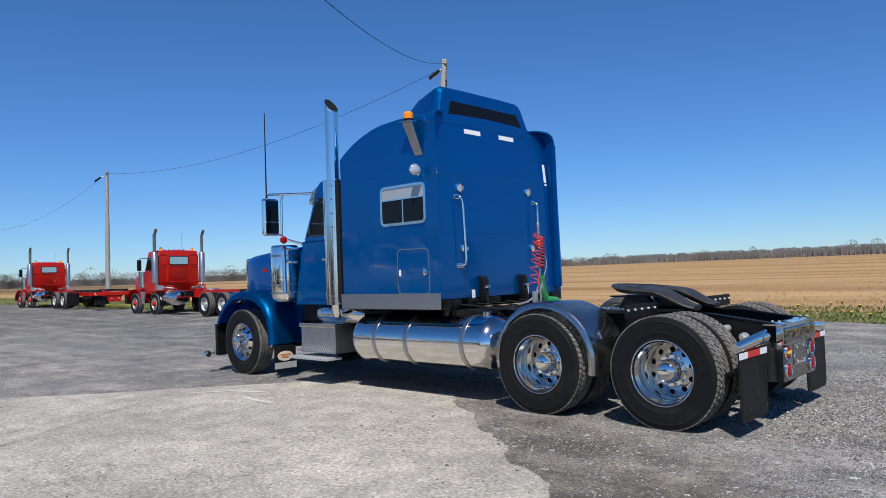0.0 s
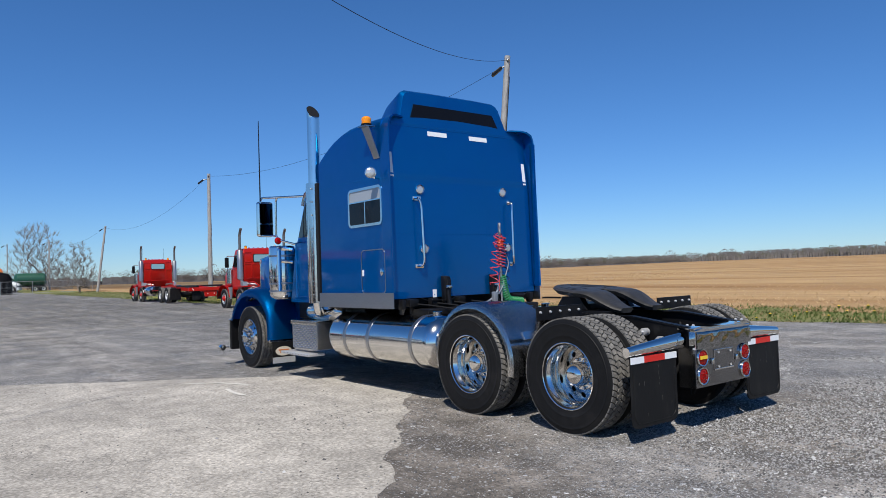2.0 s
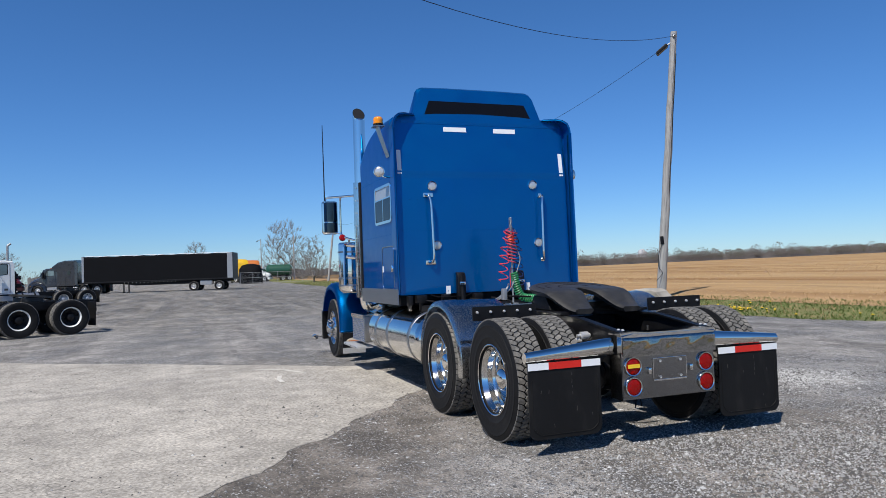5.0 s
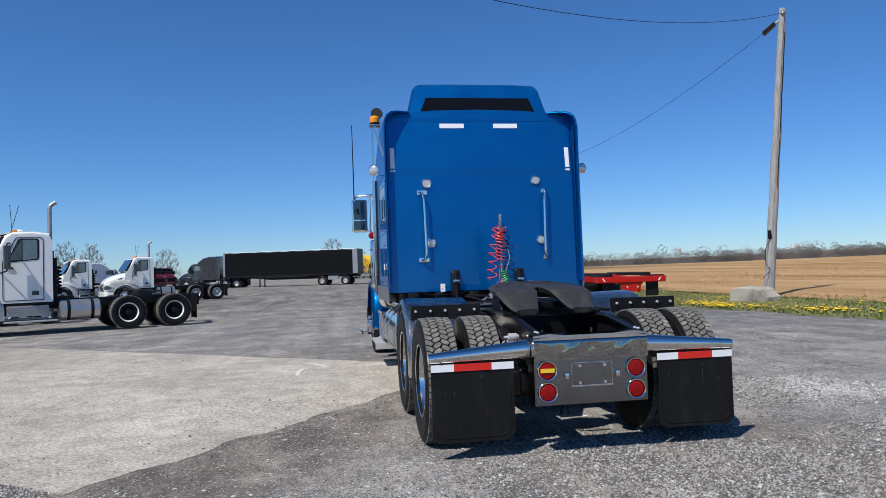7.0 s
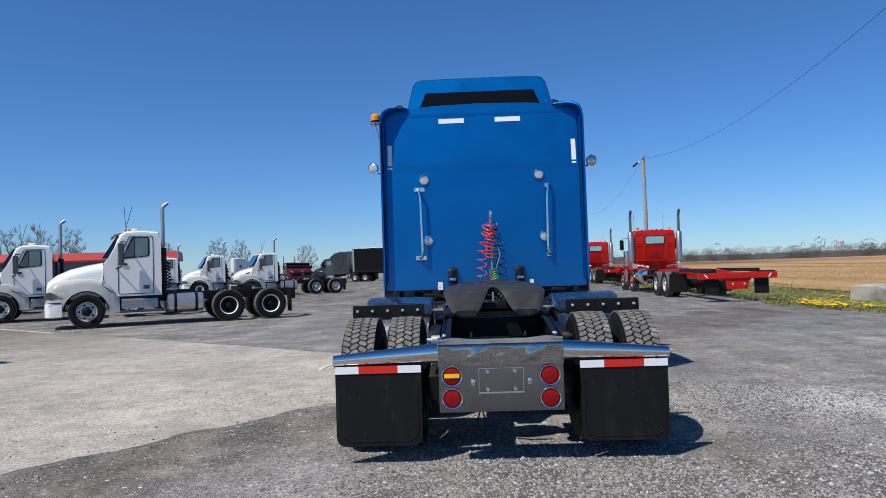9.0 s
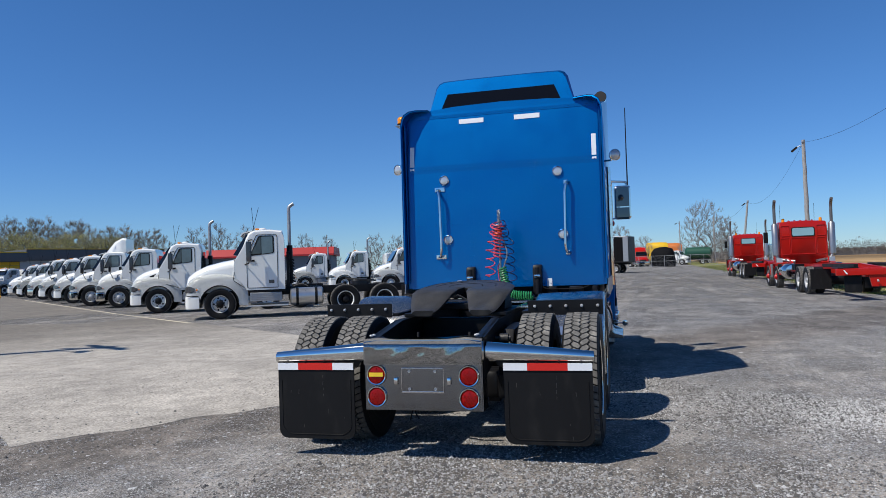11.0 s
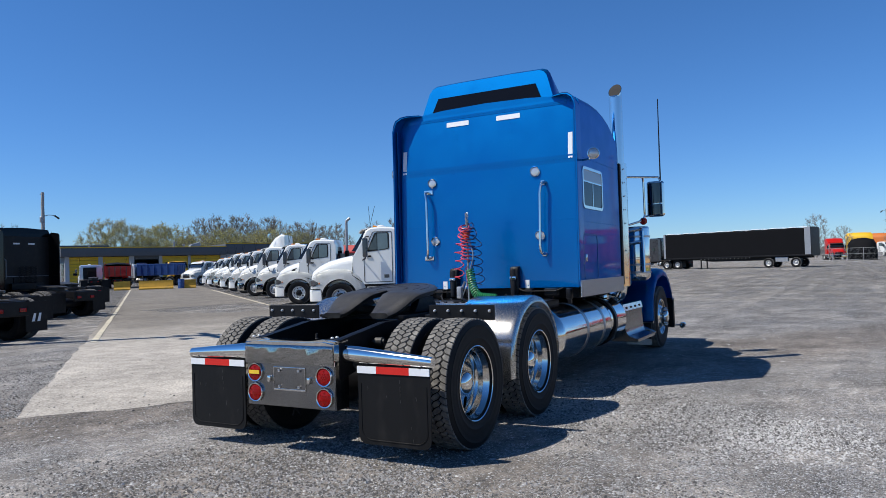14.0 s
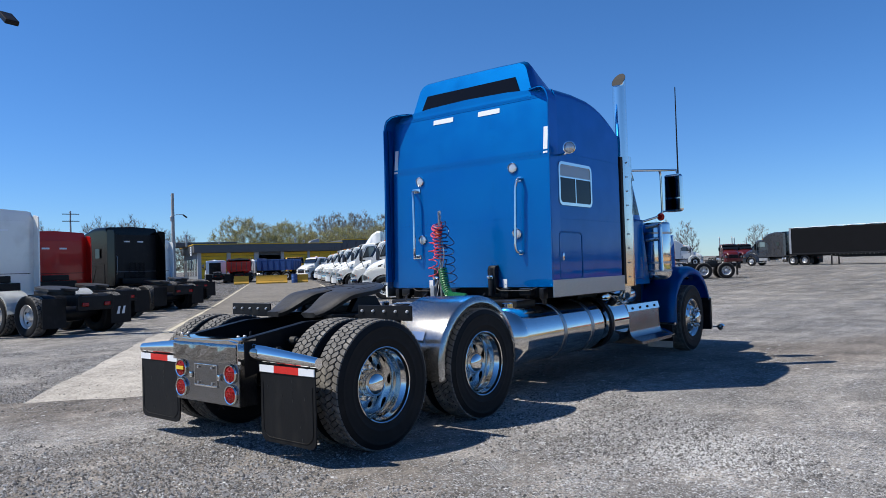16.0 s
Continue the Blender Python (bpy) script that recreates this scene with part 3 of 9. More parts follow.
    for s in sides():
        bm = B()
        ring0, ring1 = [], []
        for k in range(16):
            a = 2 * math.pi * k / 16
            ring0.append((0.155 + 0.052 * math.cos(a), 0.463 * s + 0.017, 0.818 + 0.074 * math.sin(a)))
            ring1.append((0.158 + 0.036 * math.cos(a), 1.253 * s + 0.017, 0.775 + 0.042 * math.sin(a)))
        loft(bm, [ring0, ring1])
        hanger = part("flap_hanger", bm, CHROME, T, "tapered chrome mudflap hanger")
        bm = B()
        prism(bm, [(0.50 * s + 0.017, 0.79), (1.245 * s + 0.017, 0.755), (1.245 * s + 0.017, 0.722), (0.56 * s + 0.017, 0.70)], "x", 0.140, 0.156, 0.003)
        part("clamp_bar", bm, BLACK, hanger)
        for k in range(4):
            bm = B()
            lathe(bm, [(0, -0.010), (0.005, -0.008), (0.007, 0)], (0.126, (0.68 + 0.16 * k) * s + 0.017, 0.745 - 0.002 * k), "x", 8)
            part("bolt", bm, BLACK, hanger)
        bm = B()
        y0, y1 = sorted((0.592 * s + 0.017, 1.238 * s + 0.017))
        r = 0.07
        pts = [(y0, 0.735), (y0, 0.137 + r)] + [(y0 + r - r * math.cos(a), 0.137 + r - r * math.sin(a)) for a in (0.4, 0.8, 1.2)] + [(y0 + r, 0.137), (y1 - r, 0.137)] + [(y1 - r + r * math.sin(a), 0.137 + r - r * math.cos(a)) for a in (0.4, 0.8, 1.2)] + [(y1, 0.137 + r), (y1, 0.735)]
        prism(bm, pts, "x", 0.13, 0.142)
        flap = part("mudflap", bm, RUBBER, T, "scuffed black rubber mudflap")
        bm = B()
        inn = [(y0 + 0.03, 0.60), (y0 + 0.03, 0.22), (y0 + 0.09, 0.172), (y1 - 0.09, 0.172), (y1 - 0.03, 0.22), (y1 - 0.03, 0.60)]
        tube(bm, bend([(0.129, p, q) for p, q in inn], 0.04), 0.004, 5)
        part("moulded_rib", bm, RUBBER, flap)
        rng = random.Random(12 + s)
        for k in range(9):
            bm = B()
            vy, vz, ll = y0 + (0.26 if k < 4 else rng.uniform(0.08, 0.56)), 0.64 - 0.05 * k if k < 4 else rng.uniform(0.2, 0.6), rng.uniform(0.015, 0.04)
            tube(bm, [(0.1292, vy, vz), (0.1292, vy + rng.uniform(-0.006, 0.006), vz - ll)], 0.0016, 4)
            part("scuff", bm, SCUFF, flap)
        for k in range(3):
            lo = y0 + (0.0, 0.27, 0.725)[k] * (y1 - y0)
            hi = y0 + (0.27, 0.725, 1.0)[k] * (y1 - y0)
            bm = B()
            box(bm, 0.122, 0.13, lo, hi, 0.679, 0.733)
            part("reflective_tape", bm, TAPE_R if k == 1 else TAPE_W, flap, "red reflective tape" if k == 1 else "white reflective tape")

    # drive axles: outer wheels, inner tyres, axle beams
    first = outer_wheel(T)
    first.matrix_basis = pose(AX3, 1.120, HUB_Z, 0, 15, 0)
    again(first, T, pose(AX2, 1.120, HUB_Z, 0, 52, 0))
    again(first, T, pose(AX3, -1.120, HUB_Z, 0, 33, 180))
    again(first, T, pose(AX2, -1.120, HUB_Z, 0, 77, 180))
    carcass = [c for c in first.children if c.name.startswith("tyre")][0]
    blocks = [c for c in first.children if c.name.startswith("tread")][0]
    for u in (AX3, AX2):
        for s in sides():
            inner = again(carcass, T, pose(u, 0.76 * s, HUB_Z, 0, 9 + 20 * u, 0 if s > 0 else 180))
            inner.name = "inner_tyre"
            tagged(again(blocks, inner, Matrix.Identity(4)), kind="stuff")
        bm = B()
        lathe(bm, [(0.09, -0.7), (0.09, 0.7)], (u, 0, HUB_Z), "y", 16, True)
        lathe(bm, [(0.05, -0.26), (0.16, -0.19), (0.22, 0), (0.16, 0.19), (0.05, 0.26)], (u + 0.02, 0, HUB_Z), "y", 20)
        part("drive_axle", bm, BLACK, T)
        for s in sides():
            bm = B()
            lathe(bm, [(0.10, 0.0), (0.13, 0.05), (0.12, 0.16), (0.10, 0.2)], (u - 0.28, 0.43 * s, 0.42), "z", 16, True)
            box(bm, u - 0.35, u + 0.35, 0.43 * s - 0.05, 0.43 * s + 0.05, 0.38, 0.44, 0.01)
            part("air_spring", bm, BLACK, T)
            bm = B()
            prism(bm, [(u - 0.42, 0.42), (u - 0.42, 0.60), (u - 0.1, 0.93), (u + 0.35, 0.95), (u + 0.5, 0.72), (u + 0.3, 0.42)], "y", 0.525 * s - 0.05, 0.525 * s + 0.05, 0.015)
            part("spring_hanger", bm, BLACK, T)
    bm = B()
    tube(bm, [(0.5, -0.1, 0.62), (0.6, -0.05, 0.4), (0.75, 0.2, 0.37), (0.9, 0.35, 0.55)], 0.018)
    tube(bm, [(0.3, 0.16, 0.45), (0.25, 0.15, 0.33), (0.27, 0.13, 0.28)], 0.006)
    tube(bm, [(0.3, 0.16, 0.45), (0.27, 0.18, 0.34), (0.26, 0.2, 0.27)], 0.006)
    part("brake_hose", bm, CABLE, T)
    for s in sides():
        bm = B()
        lathe(bm, [(0.03, 0), (0.065, 0.02), (0.07, 0.05), (0.03, 0.065), (0.010, 0.08), (0.010, 0.12), (0, 0.12)], (0.62, 0.22 * s, 0.80), "z", 14)
        part("brake_chamber", bm, GREASE, T)

    # fenders over the front drive axle, quarter fenders, bolted rubber brackets
    for s in sides():
        bm = B()
        grid = []
        for k in range(27):
            a = radians(-8 + 197 * k / 26)
            c, q = math.cos(a), math.sin(a)
            lift = 0.03 * max(0, q)
            row = []
            for y, dr in ((0.60, -0.02), (0.62, 0.0), (1.20, 0.012), (1.245, 0.004), (1.265, -0.02), (1.268, -0.055)):
                rr = 0.60 + dr + lift
                row.append((ARCH + rr * c * 1.03, y * s, 0.535 + rr * q))
            grid.append(row)
        sheet(bm, grid)
        bmesh.ops.solidify(bm, geom=bm.faces, thickness=0.006)
        fender = part("drive_fender", bm, FENDER, T, "polished chrome fender over the drive wheel")
        bm = B()
        box(bm, -0.045, 0.045, min(0.72 * s, 1.05 * s), max(0.72 * s, 1.05 * s), -0.004, 0.012, 0.004)
        fa = radians(152)
        part("fender_ledge", bm, FENDER, fender, at=pose(ARCH + 0.645 * math.cos(fa), 0, 0.535 + 0.628 * math.sin(fa), 0, -62, 0))
        bm = B()
        y0, y1 = sorted((0.63 * s, 1.275 * s))
        box(bm, STRIP, STRIP + 0.015, y0, y1, 1.010, 1.14, 0.005)
        bk = part("fender_bracket", bm, BLACK, T, "black rubber strip with a row of bolts")
        for k in range(5):
            bm = B()
            lathe(bm, [(0, -0.020), (0.010, -0.017), (0.014, -0.007), (0.014, 0.002)], (STRIP, (0.69 + 0.135 * k) * s, 1.088), "x", 10)
            part("bolt", bm, ZINC, bk)
        bm = B()
        box(bm, STRIP + 0.015, ARCH - 0.40, 0.60 * s - 0.03, 0.60 * s + 0.03, 1.02, 1.05, 0.006)
        part("bracket_arm", bm, BLACK, T)
        bm = B()
        y0, y1 = sorted((0.465 * s, 0.585 * s))
        box(bm, 1.55, 2.35, y0, y1, 1.055, 1.065)
        for k in range(13):
            box(bm, 1.57 + 0.06 * k, 1.595 + 0.06 * k, y0 + 0.01, y1 - 0.01, 1.065, 1.075)
        part("deck_step", bm, ALU, T, "ribbed aluminium deck step")
        for u, z, r, n in ((0.36, 0.80, 0.045, 0.1), (0.52, 0.88, 0.035, 0.13), (0.48, 0.74, 0.04, 0.08), (0.66, 0.82, 0.03, 0.1)):
            bm = B()
            lathe(bm, [(0, 0), (r * 0.6, 0.005), (r * 0.6, 0.02), (r, 0.025), (r, n * 0.7), (r * 0.4, n * 0.75), (r * 0.4, n), (0, n)], (u, 0.45 * s if s > 0 else -0.45 - n, z), "y", 10)
            tube(bm, [(u, (0.45 + n * 0.7) * s, z), (u + 0.03, (0.47 + n) * s, z - 0.06), (u + 0.12, 0.50 * s, z - 0.12)], 0.008, 6)
            part("brake_valve", bm, ZINC if s > 0 else GREASE, T, "brake valve with air lines")

    # fifth wheel
    bm = B()
    def tilt(x):
        t = min(1.0, max(0.0, (1.32 - x) / 0.42))
        return 1.275 + (x - 1.52) * 0.10 - 0.13 * t * t * (3 - 2 * t)
    def outer(x):
        if x > 1.52:
            return math.sqrt(max(0.0, 0.46 ** 2 - (x - 1.52) ** 2 * 1.06))
        t = max(0.0, (1.30 - x) / 0.40)
        return 0.46 - 0.10 * t ** 1.5
    def inner(x):
        return 0.0 if x > 1.42 else 0.048 + 0.11 * max(0.0, (1.30 - x) / 0.40)
    xs = [0.90, 0.93, 0.98, 1.04, 1.1, 1.16, 1.22, 1.28, 1.34, 1.40, 1.43, 1.5, 1.58, 1.66, 1.74, 1.82, 1.88, 1.92, 1.945, 1.962]
    for s in sides():
        grid = []
        for x in xs:
            a, b = inner(x), max(outer(x), inner(x) + 0.01)
            grid.append([(x, (a + (b - a) * q) * s, tilt(x) - (0.014 if q in (0, 1) and x < 1.42 else (0.014 if q == 1 else 0.0)) - 0.01 * (q > 0.9)) for q in (0, 0.08, 0.3, 0.6, 0.85, 0.95, 1)])
        sheet(bm, grid)
    bmesh.ops.remove_doubles(bm, verts=bm.verts, dist=0.002)
    bmesh.ops.recalc_face_normals(bm, faces=bm.faces)
    bmesh.ops.solidify(bm, geom=bm.faces, thickness=0.05)
    plate5 = part("fifth_wheel", bm, GREASE, T, "black greasy fifth wheel plate", 50)
    bm = B()
    for r in (0.16, 0.29, 0.38):
        tube(bm, [(1.52 + r * math.cos(a), r * math.sin(a), tilt(1.52 + r * math.cos(a)) + 0.0) for a in [radians(-100 + 10 * k) for k in range(21)]], 0.004, 4)
    part("grease_groove", bm, BLACK, plate5)
    bm = B()
    for s in sides():
        prism(bm, [(1.30, 1.06), (1.74, 1.06), (1.64, 1.20), (1.40, 1.20)], "y", 0.36 * s - 0.04, 0.36 * s + 0.04, 0.008)
        box(bm, 1.0, 2.05, 0.40 * s - 0.06, 0.40 * s + 0.06, 1.025, 1.055, 0.004)
    box(bm, 1.35, 1.70, -0.36, 0.36, 1.06, 1.12, 0.01)
    part("fifth_wheel_mount", bm, BLACK, plate5)
    bm = B()
    tube(bm, [(1.62, 0.44, 1.19), (1.64, 0.62, 1.20), (1.68, 0.66, 1.20)], 0.010, 6)
    part("release_handle", bm, BLACK, plate5)

    # sleeper shell
    def roof_z(u):
        t = max(0.0, (u - 4.26) / 1.16)
        return 3.49 - 0.33 * t ** 2.4 if u > 4.26 else 3.49 - 0.02 * (4.26 - u)
    us = [3.70, 3.9, 4.26, 4.6, 4.8, 5.0, 5.15, 5.28, 5.36, 5.42]
    bm = B()
    rings = []
    for v, inset in ((1.245, 0.10), (1.238, 0.065), (1.215, 0.035), (1.18, 0.012), (1.12, 0.0), (0.6, -0.045), (0, -0.06)):
        rings.append((v, inset))
    rings = rings + [(-v, i) for v, i in rings[-2::-1]]
    grid = []
    for v, inset in rings:
        row = [(rear_u(1.2) + 0.01, v, 1.2)] + [(rear_u(z) + 0.012, v, z) for z in (2.0, 2.72, 3.2)]
        row += [(max(u - inset * 0.25, rear_u(3.4) + 0.012), v, roof_z(u) - inset) for u in us]
        row += [(5.42 - inset * 0.3, v, 2.9), (5.42 - inset * 0.3, v, 1.2)]
        grid.append(row)
    loft(bm, grid)
    part("sleeper_shell", bm, BLUE, T, "metallic blue riveted sleeper shell", 32)
    # rear panel
    bm = B()
    prism(bm, [(rear_u(1.195), 1.195), (rear_u(2.72), 2.72), (rear_u(3.455), 3.455), (rear_u(3.455) + 0.02, 3.455), (rear_u(2.72) + 0.02, 2.72), (rear_u(1.195) + 0.02, 1.195)], "y", -1.205, 1.205)
    rear = part("rear_panel", bm, BLUE, T, "flat riveted rear sleeper panel", 20)
    bm = B()
    box(bm, rear_u(2.72) - 0.0015, rear_u(2.72) + 0.01, -1.2, 1.2, 2.675, 2.765)
    box(bm, rear_u(3.40) - 0.0045, rear_u(3.4) + 0.01, -1.1, 1.1, 3.385, 3.425)
    part("panel_seam", bm, BLUE, rear)
    bm = B()
    def rivet(p, n):
        n = Vector(n)
        s1 = n.orthogonal().normalized() * 0.0075
        s2 = n.cross(s1)
        p = Vector(p)
        ring = [bm.verts.new(p + s1 * math.cos(a) + s2 * math.sin(a)) for a in (0.3, 1.87, 3.44, 5.01)]
        tip = bm.verts.new(p + n * 0.0045)
        for i in range(4):
            bm.faces.new((ring[i], ring[(i + 1) % 4], tip))
    for z in (2.72, 2.005, 3.41, 1.225):
        for k in range(33):
            rivet((rear_u(z) - 0.006, -1.15 + 2.3 * k / 32, z), (-1, 0, 0))
    for v in (0.42, -0.42, 0.37, -0.37):
        for k in range(40):
            z = 1.2 + 2.2 * k / 39
            if k % 5 != 3:
                rivet((rear_u(z) - 0.001, v, z), (-1, 0, 0))
    for z in (2.40, 2.33, 1.66, 1.58):
        for k in range(14):
            v = (0.5 + 0.65 * (k % 7) / 6) * (1 if k < 7 else -1)
            rivet((rear_u(z) - 0.001, v, z), (-1, 0, 0))
    for s in sides():
        for k in range(30):
            rivet((3.72 + 1.65 * k / 29, 1.2455 * s, 2.735 - 0.0 * k), (0, s, 0))
            z = 1.3 + 2.0 * k / 29
            rivet((3.68, 1.252 * s, z), (0, s, 0))
        for k in range(20):
            rivet((3.72 + 1.65 * k / 19, 1.2455 * s, 1.97), (0, s, 0))
    tagged(part("rivets", bm, BLUE, T), kind="stuff")
    # side extenders curling over the top corners
    for s in sides():
        bm = B()
        line = [(1.262, 1.27), (1.262, 3.30), (1.252, 3.37), (1.222, 3.435), (1.16, 3.482), (1.08, 3.50), (0.93, 3.502)]
        grid = []
        for (v, z) in line:
            k = max(0, (z - 2.7) / 0.8)
            back = 3.555 + 0.05 * k + (0.0 if v > 1.2 else (1.222 - v) * 0.45)
            nv, nz = (1, 0) if z < 3.3 else (0.6, 0.8)
            t = 0.02
            grid.append([(back, (v - 0.004 * nv) * s, z - 0.004 * nz), (back - 0.008, (v + 0.004) * s, z), (3.80, (v - 0.012) * s, z - 0.002), (3.80, (v - 0.016 - t * nv) * s, z - t * nz), (back, (v - t * nv) * s, z - t * nz)])
        loft(bm, grid)
        ext = part("side_extender", bm, BLUE, T, "blue side extender with a rolled edge", 40)
        # darker blue strip down the inside of the extender
        bm = B()
        box(bm, 3.64, 3.70, 1.225 * s - 0.008, 1.225 * s + 0.008, 1.3, 3.3)
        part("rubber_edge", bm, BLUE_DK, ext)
        bm = B()
        box(bm, 3.572, 5.42, 1.262 * s - 0.006, 1.262 * s + 0.006, 1.08, 1.275, 0.003)
        part("sleeper_skirt", bm, BRUSHED, T, "grey steel sleeper skirt panel")
    # roof fairing with its rear window
    bm = B()
    rings = []
    for u, wb, wt, zt in ((3.80, 0.93, 0.80, 3.875), (3.86, 0.945, 0.825, 3.905), (4.0, 0.94, 0.80, 3.91), (4.4, 0.88, 0.70, 3.84), (4.8, 0.78, 0.58, 3.68), (5.15, 0.62, 0.40, 3.46)):
        zb = 3.42 if u < 5 else 3.25
        half = [(wb, zb), (wb - 0.01, zb + 0.08), (wt + 0.03, zt - 0.085), (wt - 0.01, zt - 0.03), (wt - 0.07, zt - 0.004), (wt * 0.5, zt + 0.004)]
        tilt_u = lambda z: u + (z - 3.45) * (0.16 if u < 3.9 else 0.0)
        rings.append([(tilt_u(z), v, z) for v, z in half] + [(tilt_u(z), -v, z) for v, z in half[::-1]])
    loft(bm, rings)
    cap = part("roof_fairing", bm, BLUE, T, "blue roof cap with a dark rear window", 34)
    bm = B()
    solid(bm, [(3.788 + 0.16 * (z - 3.45), v, z) for v, z in ((0.79, 3.45), (0.685, 3.705), (-0.685, 3.705), (-0.79, 3.45))], [(3.81 + 0.16 * (z - 3.45), v, z) for v, z in ((0.79, 3.45), (0.685, 3.705), (-0.685, 3.705), (-0.79, 3.45))])
    part("rear_window", bm, PANE_DK, cap, "dark rear window of the roof cap")
    # things on the rear panel
    for v, z, lab in ((0.735, 2.57, 0), (-0.70, 2.595, 0), (0.70, 1.81, 0), (-0.745, 1.82, 0)):
        bm = B()
        lathe(bm, [(0.064, 0.0), (0.064, 0.015), (0.058, 0.022), (0.052, 0.018)], axis="x", seg=28)
        lm = part("deck_lamp", bm, CHROME, T, "round chrome deck lamp", at=pose(rear_u(z) + 0.001, v, z, 0, 0, 180))
        bm = B()
        lathe(bm, [(0.053, 0.004), (0.052, 0.012), (0.03, 0.016), (0, 0.017)], axis="x", seg=20)
        part("lamp_lens", bm, LENS_C, lm)
    for s in sides():
        bm = B()
        v = 0.785 * s
        tube(bm, bend([(rear_u(2.45), v + 0.05 * s, 2.455), (rear_u(2.45) - 0.075, v + 0.02 * s, 2.45), (rear_u(2.4) - 0.085, v, 2.36), (rear_u(1.7) - 0.085, v - 0.012 * s, 1.68), (rear_u(1.6) - 0.075, v + 0.0 * s, 1.595), (rear_u(1.6), v + 0.04 * s, 1.595)], 0.05), 0.0165, 10)
        hd = part("grab_handle", bm, ALU, T, "polished grab handle")
        for z in (2.455, 1.595):
            bm = B()
            box(bm, rear_u(z) - 0.012, rear_u(z) + 0.002, v - 0.01 * s - 0.045, v + 0.03 * s + 0.045, z - 0.028, z + 0.028, 0.004)
            part("handle_base", bm, ALU, hd)
    for v0, z0, v1, z1 in ((0.21, 3.29, 0.53, 3.35), (-0.50, 3.29, -0.18, 3.35), (-1.175, 2.72, -1.12, 3.03), (1.13, 2.72, 1.185, 3.03)):
        bm = B()
        zs = [(rear_u(z0) - 0.004, z0), (rear_u(z1) - 0.004, z1), (rear_u(z1) + 0.006, z1), (rear_u(z0) + 0.006, z0)]
        prism(bm, zs, "y", min(v0, v1), max(v0, v1))
        part("reflective_tape", bm, TAPE_W, T, "white reflective strip")
    for v in (0.41, -0.42):
        bm = B()
        prism(bm, [(3.66, 1.46), (3.60, 1.45), (3.575, 1.40), (3.585, 1.12), (3.655, 1.12)], "y", v - 0.055, v + 0.055, 0.012)
        tube(bm, [(3.60, v, 1.42), (3.56, v, 1.1)], 0.03, 10)
        lt = part("sleeper_latch", bm, BLACK, T, "black sleeper shock mount")
        bm = B()
        box(bm, 3.54, 3.575, v - 0.04, v + 0.04, 1.30, 1.34, 0.008)
        part("latch_bolt", bm, CHROME, lt)
        bm = B()
        box(bm, rear_u(1.25) - 0.004, rear_u(1.25) + 0.002, v + 0.13 if v > 0 else v - 0.17, v + 0.19 if v > 0 else v - 0.11, 1.19, 1.29)
        part("warning_sticker", bm, TAPE_W, T, "small white warning sticker")
    # things on the sleeper sides
    for s in sides():
        y = 1.246 * s
        def framed(name, u0, u1, z0, z1, r, mat, wide, lab, proud=0.014):
            bm = B()
            def ring(d, rr):
                pts = []
                for cx, cz, a0 in ((u1 - rr - d, z1 - rr - d, 0), (u0 + rr + d, z1 - rr - d, 90), (u0 + rr + d, z0 + rr + d, 180), (u1 - rr - d, z0 + rr + d, 270)):
                    pts += [(cx + rr * math.cos(radians(a0 + 18 * k)), cz + rr * math.sin(radians(a0 + 18 * k))) for k in range(6)]
                return pts
            o, i = ring(0, r), ring(wide, max(r - wide, 0.01))
            loft(bm, [[(p, y - 0.004 * s, q) for p, q in o], [(p, y + proud * s, q) for p, q in o], [(p, y + proud * s, q) for p, q in i], [(p, y - 0.004 * s, q) for p, q in i]], cap=False)
            return part(name, bm, mat, T, lab)
        wf = framed("side_window", 3.78, 4.59, 2.125, 2.63, 0.075, ALU, 0.035, "sliding sleeper window in a bright frame")
        for u0, u1, z0, z1, k, lab in ((3.81, 4.56, 2.455, 2.60, GLASS_BLIND, "grey upper pane"), (3.81, 4.18, 2.155, 2.455, PANE_DK, "dark sliding pane"), (4.18, 4.56, 2.155, 2.455, PANE_DK, "dark sliding pane")):
            bm = B()
            box(bm, u0, u1, min(y, y + 0.006 * s), max(y, y + 0.006 * s), z0, z1)
            part("pane", bm, k, wf, lab)
        bm = B()
        box(bm, 4.17, 4.19, y - 0.0 if s > 0 else y - 0.012, y + 0.012 if s > 0 else y, 2.15, 2.455)
        box(bm, 3.81, 4.56, y - 0.0 if s > 0 else y - 0.010, y + 0.010 if s > 0 else y, 2.445, 2.462)
        part("window_bar", bm, ALU, wf)
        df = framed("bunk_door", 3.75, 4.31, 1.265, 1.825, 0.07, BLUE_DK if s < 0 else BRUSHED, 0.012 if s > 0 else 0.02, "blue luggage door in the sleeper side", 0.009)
        bm = B()
        box(bm, 3.765, 4.295, min(y, y + 0.004 * s), max(y, y + 0.004 * s), 1.28, 1.81)
        part("door_skin", bm, BLUE, df)
        bm = B()
        lathe(bm, [(0.035, 0), (0.035, 0.012), (0.02, 0.016), (0, 0.016)], (3.83, y, 1.53), "y", 14)
        box(bm, 3.815, 3.845, y - 0.02, y + 0.02, 1.49, 1.58, 0.006)
        part("door_lock", bm, CHROME, df)
        if s > 0:
            bm = B()
            box(bm, 4.25, 4.285, y, y + 0.012, 1.49, 1.57, 0.003)
            part("reflector", bm, TAPE_W, df, "small pale reflector")
        bm = B()
        box(bm, 3.575, 3.595, 1.262 * s - 0.004, 1.262 * s + 0.004, 1.3, 3.3)
        part("edge_strip", bm, BLUE, T)
        # work lamp on its arm
        bm = B()
